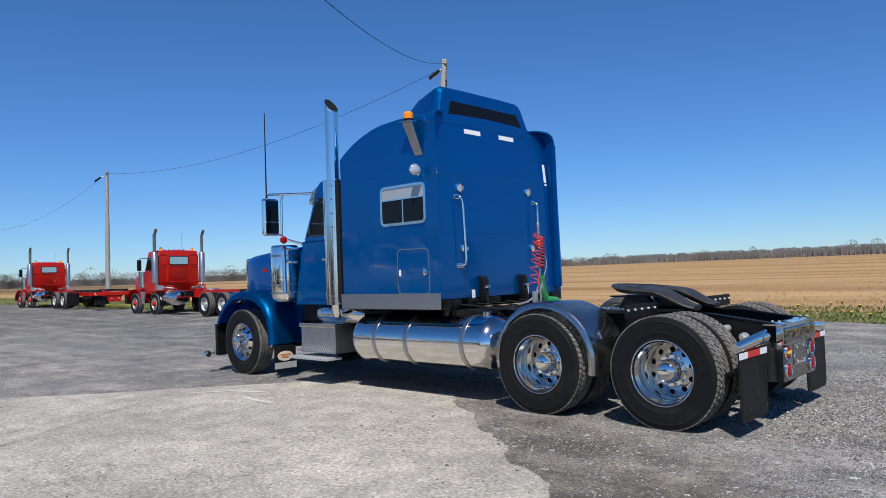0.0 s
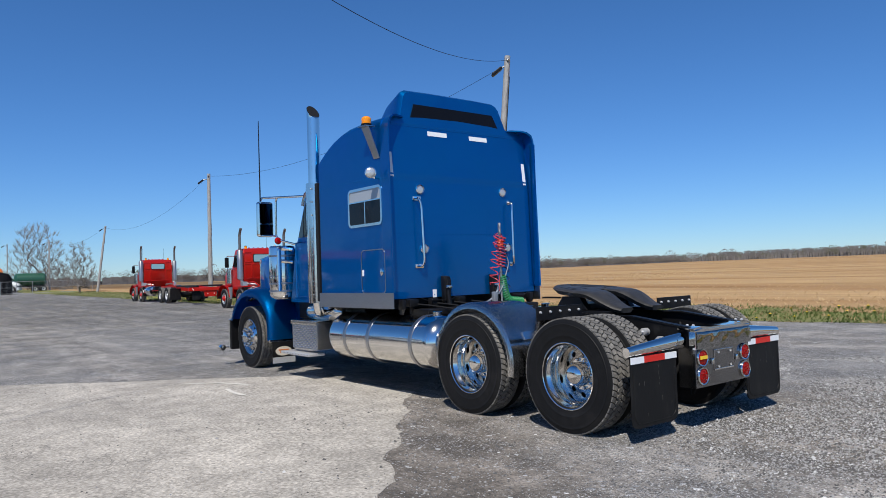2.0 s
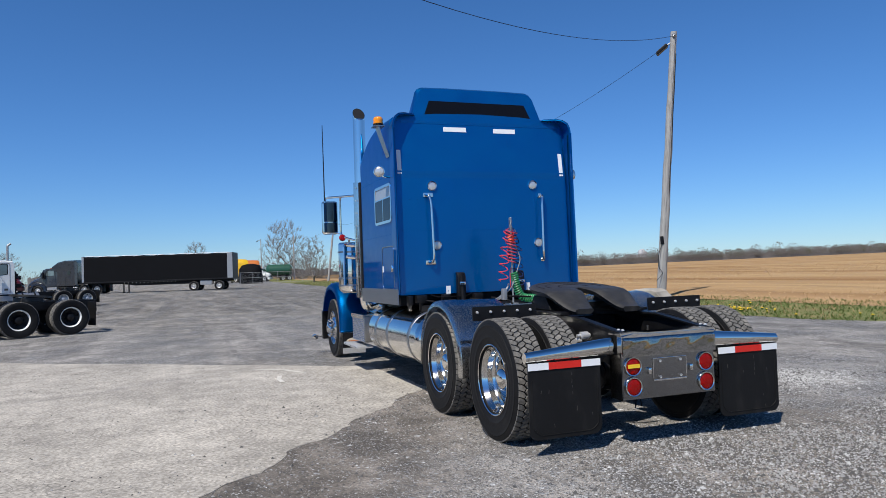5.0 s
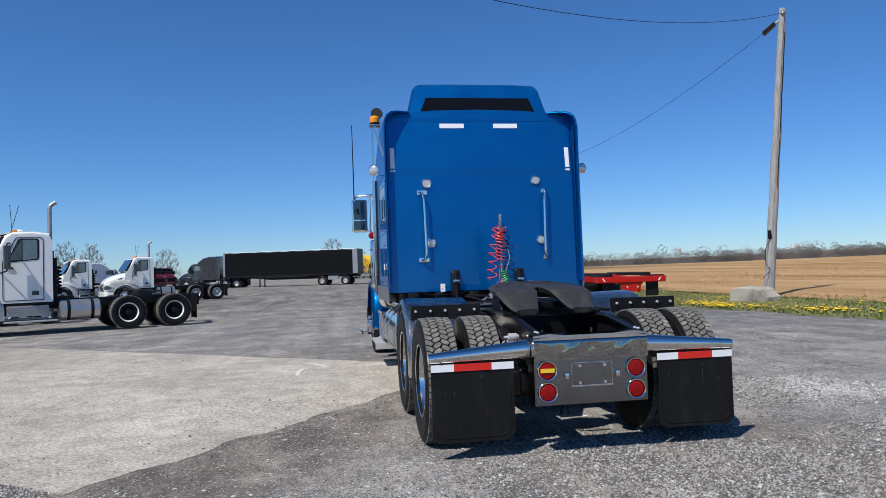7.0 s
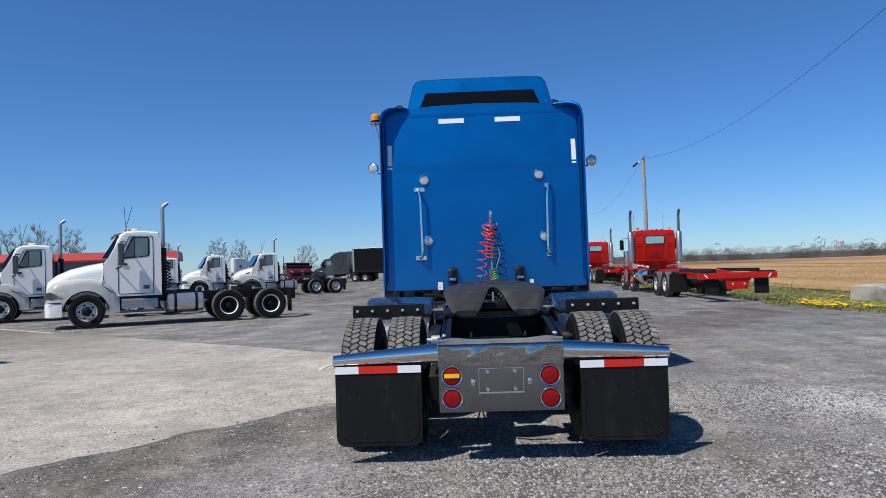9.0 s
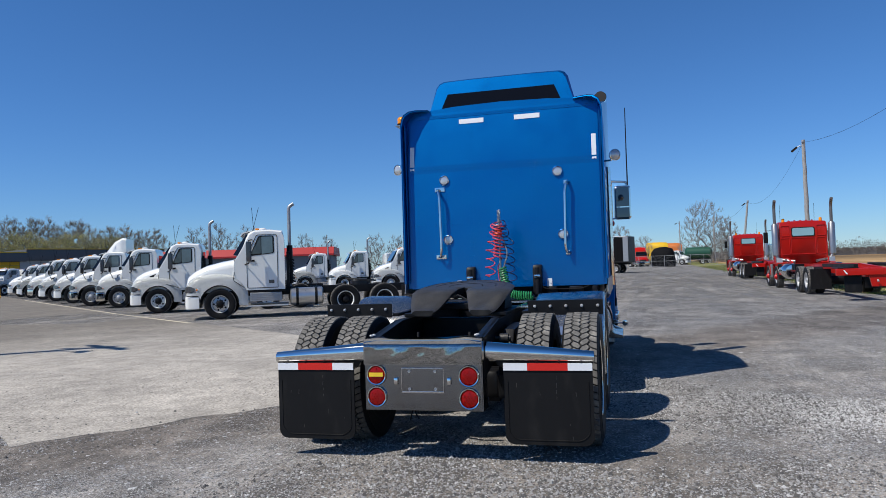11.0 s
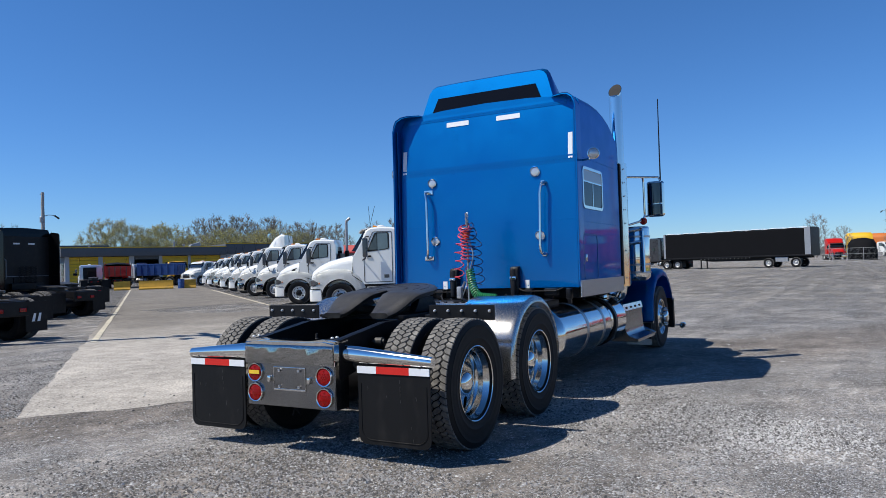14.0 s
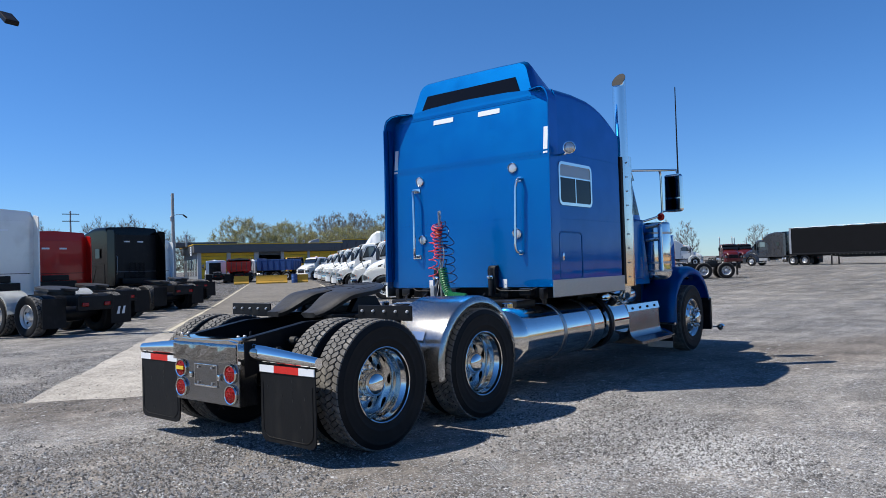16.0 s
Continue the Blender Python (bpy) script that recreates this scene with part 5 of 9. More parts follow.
        prism(bm, [(3.60, 1.19 - h), (3.66, 1.19 - h), (3.66, 1.00), (3.63, 1.00)], "y", v - 0.02, v + 0.02)
        part("sleeper_mount", bm, BLACK, T)
    for v in (0.55, -0.75):
        bm = B()
        tube(bm, bend([(3.60, v - 0.28, 1.19), (3.57, v - 0.2, 1.155), (3.57, v + 0.2, 1.155), (3.60, v + 0.28, 1.19)], 0.04), 0.007, 6)
        part("hook", bm, BLACK, T)
    px, py = 3.08, -0.06
    bm = B()
    tube(bm, [(px, py, 1.03), (px, py, 2.0)], 0.012, 8)
    box(bm, px - 0.05, px + 0.05, py - 0.05, py + 0.05, 1.03, 1.06, 0.006)
    post = part("hose_post", bm, STEEL_G, T, "spring-topped air hose post")
    bm = B()
    tube(bm, [(px + 0.018 * math.cos(k * 0.8), py + 0.018 * math.sin(k * 0.8), 1.96 + 0.0019 * k) for k in range(80)], 0.004, 5)
    part("post_spring", bm, STEEL_G, post)
    def coil(spine, mat, lab, lead, seed):
        """A spiral hose: tight loops hung on the post, then pulled open down to its coupling."""
        pts = []
        for (z0, z1, y0, y1, x0, x1, ra, rb, n, lean) in spine:
            steps = n * 16
            for k in range(steps):
                t = k / steps
                a = 2 * math.pi * n * t
                r = ra + (rb - ra) * t + 0.006 * math.sin(5.3 * t * n + seed)
                c = Vector((x0 + (x1 - x0) * t, y0 + (y1 - y0) * t + 0.006 * math.sin(3.1 * n * t + seed), z0 + (z1 - z0) * t))
                pts.append(c + Vector((r * math.cos(a) * 0.9, r * math.sin(a), lean * r * math.sin(a + 0.8 + 0.3 * math.sin(n * t)))))
        # ease the joins between stretches
        soft = [pts[0]] + [(p + q * 2 + w) / 4 for p, q, w in zip(pts, pts[1:], pts[2:])] + [Vector(q) for q in lead]
        bm = B()
        tube(bm, soft, 0.0060, 6)
        return part("air_hose", bm, mat, T, lab)
    coil(((1.32, 1.80, py + 0.135, py + 0.075, px, px - 0.01, 0.055, 0.060, 5, 0.30), (1.80, 1.97, py + 0.055, py + 0.02, px - 0.02, px - 0.02, 0.070, 0.060, 2, 0.8), (1.95, 1.55, py + 0.012, py + 0.008, px - 0.025, px - 0.02, 0.072, 0.058, 10, 0.22)), HOSE_R, "red coiled air hose", ((px, py + 0.03, 1.45), (px + 0.02, py + 0.02, 1.24)), 3)
    coil(((1.24, 1.76, py - 0.120, py - 0.090, px + 0.05, px + 0.04, 0.066, 0.062, 5, 0.30), (1.78, 1.98, py - 0.05, py - 0.02, px + 0.02, px + 0.01, 0.075, 0.060, 2, 0.8), (1.96, 1.54, py - 0.015, py - 0.025, px + 0.0, px + 0.005, 0.076, 0.062, 10, 0.22)), HOSE_B, "dark blue coiled air hose", ((px + 0.02, py - 0.03, 1.42), (px + 0.03, py + 0.0, 1.20)), 8)
    bm = B()
    tube(bm, [(px - 0.02 + 0.034 * math.cos(0.5 * k), py + 0.01 + 0.034 * math.sin(0.5 * k), 1.90 - 0.0016 * k) for k in range(60)], 0.010, 6)
    part("hose_wrap", bm, HOSE_O, T, "orange hose guard wound round the post")
    bm = B()
    way = bend([(px, py - 0.02, 1.44), (px, py - 0.055, 1.24), (px, py - 0.11, 1.12), (px, py - 0.36, 1.10)], 0.12, 9)
    run = [0.0]
    for q, w in zip(way, way[1:]):
        run.append(run[-1] + (w - q).length)
    pts = []
    n = 21 * 12
    for k in range(n + 1):
        d = run[-1] * k / n
        i = max(j for j in range(len(run) - 1) if run[j] <= d)
        q = way[i].lerp(way[i + 1], (d - run[i]) / (run[i + 1] - run[i]))
        ahead = (way[i + 1] - way[i]).normalized()
        s1 = Vector((1, 0, 0))
        s2 = ahead.cross(s1)
        a = 2 * math.pi * k / 12
        pts.append(q + s1 * 0.043 * math.cos(a) + s2 * 0.043 * math.sin(a))
    tube(bm, pts, 0.0095, 6)
    part("electric_coil", bm, HOSE_G, T, "green coiled trailer cable")
    bm = B()
    tube(bm, bend([(px, py + 0.05, 1.30), (px, py + 0.1, 1.2), (px + 0.05, py + 0.18, 1.12), (px + 0.3, py + 0.2, 1.06)], 0.06), 0.012, 6)
    tube(bm, bend([(px, py, 1.9), (px - 0.05, py - 0.1, 1.6), (px - 0.02, py + 0.02, 1.25), (px + 0.1, py + 0.15, 1.1)], 0.06), 0.007, 6)
    box(bm, px - 0.03, px + 0.03, py + 0.09, py + 0.15, 1.10, 1.24, 0.01)
    part("hose_coupling", bm, STEEL_G, T, "pair of hose couplings")
    return T


build_blue_truck()


# ---------- ground ----------
def ground_material():
    m = bpy.data.materials.new("gravelled_lot")
    m.use_nodes = True
    n, ln = m.node_tree.nodes, m.node_tree.links
    b = n["Principled BSDF"]
    b.inputs["Roughness"].default_value = 0.93
    tc = n.new("ShaderNodeTexCoord")

    def tex(s, d, rough=0.6, stretch=None):
        t = n.new("ShaderNodeTexNoise")
        t.inputs["Scale"].default_value, t.inputs["Detail"].default_value, t.inputs["Roughness"].default_value = s, d, rough
        if stretch:
            mp = n.new("ShaderNodeMapping")
            mp.inputs["Scale"].default_value = stretch[0]
            mp.inputs["Rotation"].default_value = (0, 0, stretch[1])
            ln.new(tc.outputs["Object"], mp.inputs["Vector"])
            ln.new(mp.outputs["Vector"], t.inputs["Vector"])
        else:
            ln.new(tc.outputs["Object"], t.inputs["Vector"])
        return t.outputs["Fac"]

    def ramp(f, *stops):
        r = n.new("ShaderNodeValToRGB")
        e = r.color_ramp.elements
        while len(e) < len(stops):
            e.new(0.5)
        for q, (p, c) in zip(e, stops):
            q.position, q.color = p, (c, c, c, 1) if isinstance(c, float) else (*c, 1)
        ln.new(f, r.inputs["Fac"])
        return r.outputs["Color"]

    def mix(f, a, c, kind="MIX"):
        x = n.new("ShaderNodeMix")
        x.data_type = "RGBA"
        x.blend_type = kind
        if isinstance(f, float):
            x.inputs[0].default_value = f
        else:
            ln.new(f, x.inputs[0])
        for k, v in ((6, a), (7, c)):
            if isinstance(v, tuple):
                x.inputs[k].default_value = (*v, 1)
            else:
                ln.new(v, x.inputs[k])
        return x.outputs[2]

    def calc(op, x, y):
        k = n.new("ShaderNodeMath")
        k.operation = op
        for q, v in enumerate((x, y)):
            if isinstance(v, float):
                k.inputs[q].default_value = v
            else:
                ln.new(v, k.inputs[q])
        return k.outputs[0]

    # trodden soil
    soil = mix(ramp(tex(1.1, 9, 0.65), (0.42, 0.0), (0.60, 1.0)), (0.150, 0.139, 0.126), (0.322, 0.301, 0.275))
    soil = mix(ramp(tex(0.23, 6, 0.6, ((0.5, 1.4, 1), 0.1)), (0.46, 0.0), (0.66, 0.55)), soil, (0.325, 0.310, 0.292))
    soil = mix(1.0, soil, ramp(tex(38, 9, 0.85), (0.36, 0.25), (0.64, 1.75)), "MULTIPLY")
    soil = mix(1.0, soil, ramp(tex(8.5, 7, 0.85), (0.36, 0.62), (0.64, 1.38)), "MULTIPLY")
    soil = mix(1.0, soil, ramp(tex(2.6, 8, 0.8, ((0.7, 1.3, 1), 0.3)), (0.38, 0.78), (0.62, 1.22)), "MULTIPLY")
    tracks = ramp(tex(1.1, 10, 0.78, ((0.13, 1.5, 1), 0.16)), (0.40, 0.80), (0.60, 1.20))
    soil = mix(1.0, soil, tracks, "MULTIPLY")
    # a darker strip along the north side
    sx = n.new("ShaderNodeSeparateXYZ")
    ln.new(tc.outputs["Object"], sx.inputs["Vector"])

    def slope(v, a, b):
        m_ = n.new("ShaderNodeMapRange")
        m_.interpolation_type = "SMOOTHSTEP"
        m_.inputs["From Min"].default_value, m_.inputs["From Max"].default_value = a, b
        ln.new(v, m_.inputs["Value"])
        return m_.outputs["Result"]
    wander = calc("MULTIPLY", calc("SUBTRACT", tex(0.16, 8, 0.7), 0.5), 9.0)
    north_strip = calc("MULTIPLY", slope(calc("ADD", sx.outputs[1], wander), 4.0, 9.0), slope(calc("ADD", sx.outputs[0], wander), -9.0, -15.0))
    soil = mix(north_strip, soil, mix(1.0, soil, (0.78, 0.80, 0.83), "MULTIPLY"))
    # damp earth worn bare along the end of the paving
    along = n.new("ShaderNodeVectorMath")
    along.operation = "DOT_PRODUCT"
    along.inputs[1].default_value = (-0.6, -0.8, 0)
    ln.new(tc.outputs["Object"], along.inputs[0])
    s_ = calc("ADD", along.outputs["Value"], calc("MULTIPLY", calc("SUBTRACT", tex(0.7, 8, 0.7), 0.5), 2.2))
    bare = calc("MULTIPLY", slope(s_, -3.4, -2.0), slope(s_, 0.6, -0.6))
    soil = mix(bare, soil, mix(1.0, soil, (0.66, 0.62, 0.58), "MULTIPLY"))
    # a ragged round patch near the truck's tail: darker ground, fewer stones
    apart = n.new("ShaderNodeVectorMath")
    apart.operation = "DISTANCE"
    apart.inputs[1].default_value = (-1.3, 8.5, 0)
    ln.new(tc.outputs["Object"], apart.inputs[0])
    d_ = calc("ADD", apart.outputs["Value"], calc("MULTIPLY", calc("SUBTRACT", tex(0.8, 8, 0.7), 0.5), 3.4))
    tail_patch = slope(d_, 2.9, 1.3)
    soil = mix(tail_patch, soil, mix(1.0, soil, (0.72, 0.685, 0.645), "MULTIPLY"))
    # loose stones, thick in drifts and thin between them
    drift = ramp(tex(0.42, 9, 0.68, ((1.0, 0.55, 1), 0.45)), (0.40, 0.20), (0.50, 0.50), (0.62, 1.0))
    # wheels have combed the stones into long bands
    bands = ramp(tex(0.9, 7, 0.66, ((0.07, 1.15, 1), 0.10)), (0.38, 0.30), (0.50, 0.85), (0.62, 1.55))
    drift = calc("MULTIPLY", drift, bands)
    coarse = ramp(tex(3.2, 6, 0.7), (0.35, 0.70), (0.65, 1.30))
    dens = calc("MULTIPLY", calc("MULTIPLY", drift, coarse), calc("SUBTRACT", 1.0, calc("MULTIPLY", calc("MAXIMUM", bare, calc("MULTIPLY", tail_patch, 0.6)), 0.7)))
    c = soil
    height = 0.0
    for size, share in ((19, 0.07), (33, 0.24), (58, 0.6), (110, 1.0)):
        v = n.new("ShaderNodeTexVoronoi")
        v.inputs["Scale"].default_value = float(size)
        ln.new(tc.outputs["Object"], v.inputs["Vector"])
        sp = n.new("ShaderNodeSeparateColor")
        ln.new(v.outputs["Color"], sp.inputs["Color"])
        there = calc("LESS_THAN", sp.outputs[0], calc("MULTIPLY", dens, share))
        body = calc("LESS_THAN", v.outputs["Distance"], calc("ADD", calc("MULTIPLY", sp.outputs[2], 0.35), 0.3))
        mask = calc("MULTIPLY", there, body)
        tone = ramp(sp.outputs[1], (0.0, (0.045, 0.044, 0.044)), (0.35, (0.185, 0.184, 0.184)), (0.75, (0.49, 0.491, 0.495)), (1.0, (0.72, 0.72, 0.715)))
        c = mix(mask, c, tone)
        height = calc("ADD", height, calc("MULTIPLY", mask, calc("SUBTRACT", 1.0, v.outputs["Distance"])))
    ln.new(c, b.inputs["Base Color"])
    bp = n.new("ShaderNodeBump")
    bp.inputs["Strength"].default_value = 1.0
    bp.inputs["Distance"].default_value = 0.02
    ln.new(height, bp.inputs["Height"])
    ln.new(bp.outputs["Normal"], b.inputs["Normal"])
    return m


def slab_material():
    m = bpy.data.materials.new("worn_pale_paving")
    m.use_nodes = True
    n, ln = m.node_tree.nodes, m.node_tree.links
    b = n["Principled BSDF"]
    b.inputs["Roughness"].default_value = 0.9
    tc = n.new("ShaderNodeTexCoord")

    def noise_tex(s, d):
        t = n.new("ShaderNodeTexNoise")
        t.inputs["Scale"].default_value, t.inputs["Detail"].default_value = s, d
        ln.new(tc.outputs["Object"], t.inputs["Vector"])
        return t
    a = noise_tex(28, 9)
    r = n.new("ShaderNodeValToRGB")
    r.color_ramp.elements[0].position, r.color_ramp.elements[0].color = 0.34, (0.405, 0.372, 0.322, 1)
    r.color_ramp.elements[1].position, r.color_ramp.elements[1].color = 0.62, (0.63, 0.585, 0.515, 1)
    ln.new(a.outputs["Fac"], r.inputs["Fac"])
    chip = n.new("ShaderNodeTexVoronoi")
    chip.inputs["Scale"].default_value = 55.0
    ln.new(tc.outputs["Object"], chip.inputs["Vector"])
    cs = n.new("ShaderNodeSeparateColor")
    ln.new(chip.outputs["Color"], cs.inputs["Color"])
    cr = n.new("ShaderNodeValToRGB")
    for q, (p, c) in zip((cr.color_ramp.elements[0], cr.color_ramp.elements[1], cr.color_ramp.elements.new(0.5), cr.color_ramp.elements.new(0.12)), ((0.0, 0.45), (1.0, 1.28), (0.5, 1.0), (0.12, 0.88))):
        q.position, q.color = p, (c, c, c, 1)
    ln.new(cs.outputs[0], cr.inputs["Fac"])
    speck = n.new("ShaderNodeMix")
    speck.data_type, speck.blend_type = "RGBA", "MULTIPLY"
    speck.inputs[0].default_value = 0.8
    ln.new(r.outputs["Color"], speck.inputs[6])
    ln.new(cr.outputs["Color"], speck.inputs[7])
    w = noise_tex(1.6, 5)
    add = n.new("ShaderNodeMix")
    add.data_type = "RGBA"
    add.blend_type = "ADD"
    add.inputs[0].default_value = 0.35
    ln.new(tc.outputs["Object"], add.inputs[6])
    ln.new(w.outputs["Color"], add.inputs[7])
    v = n.new("ShaderNodeTexVoronoi")
    v.feature = "DISTANCE_TO_EDGE"
    v.inputs["Scale"].default_value = 1.9
    ln.new(add.outputs[2], v.inputs["Vector"])
    crack = n.new("ShaderNodeMapRange")
    crack.inputs["From Min"].default_value, crack.inputs["From Max"].default_value = 0.0, 0.012
    crack.inputs["To Min"].default_value, crack.inputs["To Max"].default_value = 0.76, 1.0
    ln.new(v.outputs["Distance"], crack.inputs["Value"])
    stain = n.new("ShaderNodeMapRange")
    stain.inputs["From Min"].default_value, stain.inputs["From Max"].default_value = 0.35, 0.7
    stain.inputs["To Min"].default_value, stain.inputs["To Max"].default_value = 0.80, 1.12
    ln.new(noise_tex(0.5, 7).outputs["Fac"], stain.inputs["Value"])
    k = n.new("ShaderNodeMath")
    k.operation = "MULTIPLY"
    ln.new(crack.outputs["Result"], k.inputs[0])
    ln.new(stain.outputs["Result"], k.inputs[1])
    # crazed, crumbling surface towards the end, and blotches
    fine = n.new("ShaderNodeTexVoronoi")
    fine.feature = "DISTANCE_TO_EDGE"
    fine.inputs["Scale"].default_value = 7.5
    ln.new(add.outputs[2], fine.inputs["Vector"])
    craze = n.new("ShaderNodeMapRange")
    craze.inputs["From Min"].default_value, craze.inputs["From Max"].default_value = 0.0, 0.045
    craze.inputs["To Min"].default_value, craze.inputs["To Max"].default_value = 0.52, 1.0
    ln.new(fine.outputs["Distance"], craze.inputs["Value"])
    patch = n.new("ShaderNodeMapRange")
    patch.inputs["From Min"].default_value, patch.inputs["From Max"].default_value = 0.44, 0.60
    ln.new(noise_tex(0.8, 6).outputs["Fac"], patch.inputs["Value"])
    crumb = n.new("ShaderNodeMix")
    crumb.data_type = "FLOAT"
    crumb.inputs[2].default_value = 1.0
    ln.new(patch.outputs["Result"], crumb.inputs[0])
    ln.new(craze.outputs["Result"], crumb.inputs[3])
    k0 = n.new("ShaderNodeMath")
    k0.operation = "MULTIPLY"
    ln.new(k.outputs[0], k0.inputs[0])
    ln.new(crumb.outputs[0], k0.inputs[1])
    blot = n.new("ShaderNodeMapRange")
    blot.inputs["From Min"].default_value, blot.inputs["From Max"].default_value = 0.36, 0.64
    blot.inputs["To Min"].default_value, blot.inputs["To Max"].default_value = 0.86, 1.14
    ln.new(noise_tex(3.1, 9).outputs["Fac"], blot.inputs["Value"])
    k1 = n.new("ShaderNodeMath")
    k1.operation = "MULTIPLY"
    ln.new(k0.outputs[0], k1.inputs[0])
    ln.new(blot.outputs["Result"], k1.inputs[1])
    k = k1
    # the road turns to greyer asphalt away from its end
    dot = n.new("ShaderNodeVectorMath")
    dot.operation = "DOT_PRODUCT"
    dot.inputs[1].default_value = (-0.6, -0.8, 0)
    ln.new(tc.outputs["Object"], dot.inputs[0])
    far = n.new("ShaderNodeMapRange")
    far.interpolation_type = "SMOOTHSTEP"
    far.inputs["From Min"].default_value, far.inputs["From Max"].default_value = 4.0, 17.0
    wob = n.new("ShaderNodeMath")
    wob.operation = "MULTIPLY_ADD"
    wob.inputs[1].default_value = 8.0
    ln.new(noise_tex(0.35, 6).outputs["Fac"], wob.inputs[0])
    shift = n.new("ShaderNodeMath")
    shift.operation = "SUBTRACT"
    shift.inputs[1].default_value = 4.0
    ln.new(dot.outputs["Value"], wob.inputs[2])
    ln.new(wob.outputs[0], shift.inputs[0])
    ln.new(shift.outputs[0], far.inputs["Value"])
    grey = n.new("ShaderNodeMix")
    grey.data_type = "RGBA"
    grey.blend_type = "MULTIPLY"
    grey.inputs[7].default_value = (0.45, 0.44, 0.425, 1)
    ln.new(far.outputs["Result"], grey.inputs[0])
    ln.new(speck.outputs[2], grey.inputs[6])
    mx = n.new("ShaderNodeMix")
    mx.data_type = "RGBA"
    mx.blend_type = "MULTIPLY"
    mx.inputs[0].default_value = 1.0
    ln.new(grey.outputs[2], mx.inputs[6])
    ln.new(k.outputs[0], mx.inputs[7])
    ln.new(mx.outputs[2], b.inputs["Base Color"])
    bp = n.new("ShaderNodeBump")
    bp.inputs["Strength"].default_value = 0.5
    bp.inputs["Distance"].default_value = 0.008
    ln.new(noise_tex(80, 5).outputs["Fac"], bp.inputs["Height"])
    ln.new(bp.outputs["Normal"], b.inputs["Normal"])
    return m


GROUND = ground_material()
SLAB = slab_material()
FIELD = material("ploughed_stubble_soil", (0.335, 0.220, 0.110), 0.95, 0.0, 0.55, 1.6, 0.9, 12.0, stretch=(0.10, 1.0, 1), dirt=(0.185, 0.090, 0.034), dirt_amount=0.55, dirt_scale=0.20)
VERGE = material("spring_grass_soil", (0.135, 0.150, 0.042), 0.9, 0.0, 0.45, 5.0, 0.8, 30.0, dirt=(0.22, 0.155, 0.075), dirt_amount=0.4, dirt_scale=1.0)
GRASS = leaf_material("grass_blades", (0.10, 0.15, 0.03))
DANDELION = material("dandelion_yellow", (0.75, 0.52, 0.02), 0.7, 0.0, 0.15, 5.0)
STUBBLE = material("dry_stubble", (0.43, 0.30, 0.155), 0.9, 0.0, 0.3, 5.0)
LINE_P = material("faded_line_paint", (0.55, 0.50, 0.38), 0.85, 0.0, 0.2, 8.0, dirt=(0.28, 0.26, 0.22), dirt_amount=0.5, dirt_scale=5)
LINE_W = material("chalky_white_mark", (0.60, 0.575, 0.52), 0.9, 0.0, 0.2, 9.0, dirt=(0.48, 0.45, 0.40), dirt_amount=0.4, dirt_scale=7.0)
STONE = material("loose_gravel", (0.28, 0.277, 0.272), 0.9, 0.0, 0.35, 3.0)


def land_z(x, y):
    """Height of the land: a level lot, then fields that rise very gently."""
    north = max(0.0, y - 19.0)
    z = min(north, 4.0) * 0.06 + max(0.0, north - 4.0) * 0.0088
    return min(z + lift(x, min(y, 25.0)) * max(0.0, 1 - north / 120), 5.5)


def verge_edge(x):
    """Where the lot ends and the grass begins: the edge swings out towards the west."""
    t = min(1.0, max(0.0, (-x - 5.0) / 13.0))
    return 18.9 - 2.1 * t * t * (3 - 2 * t)


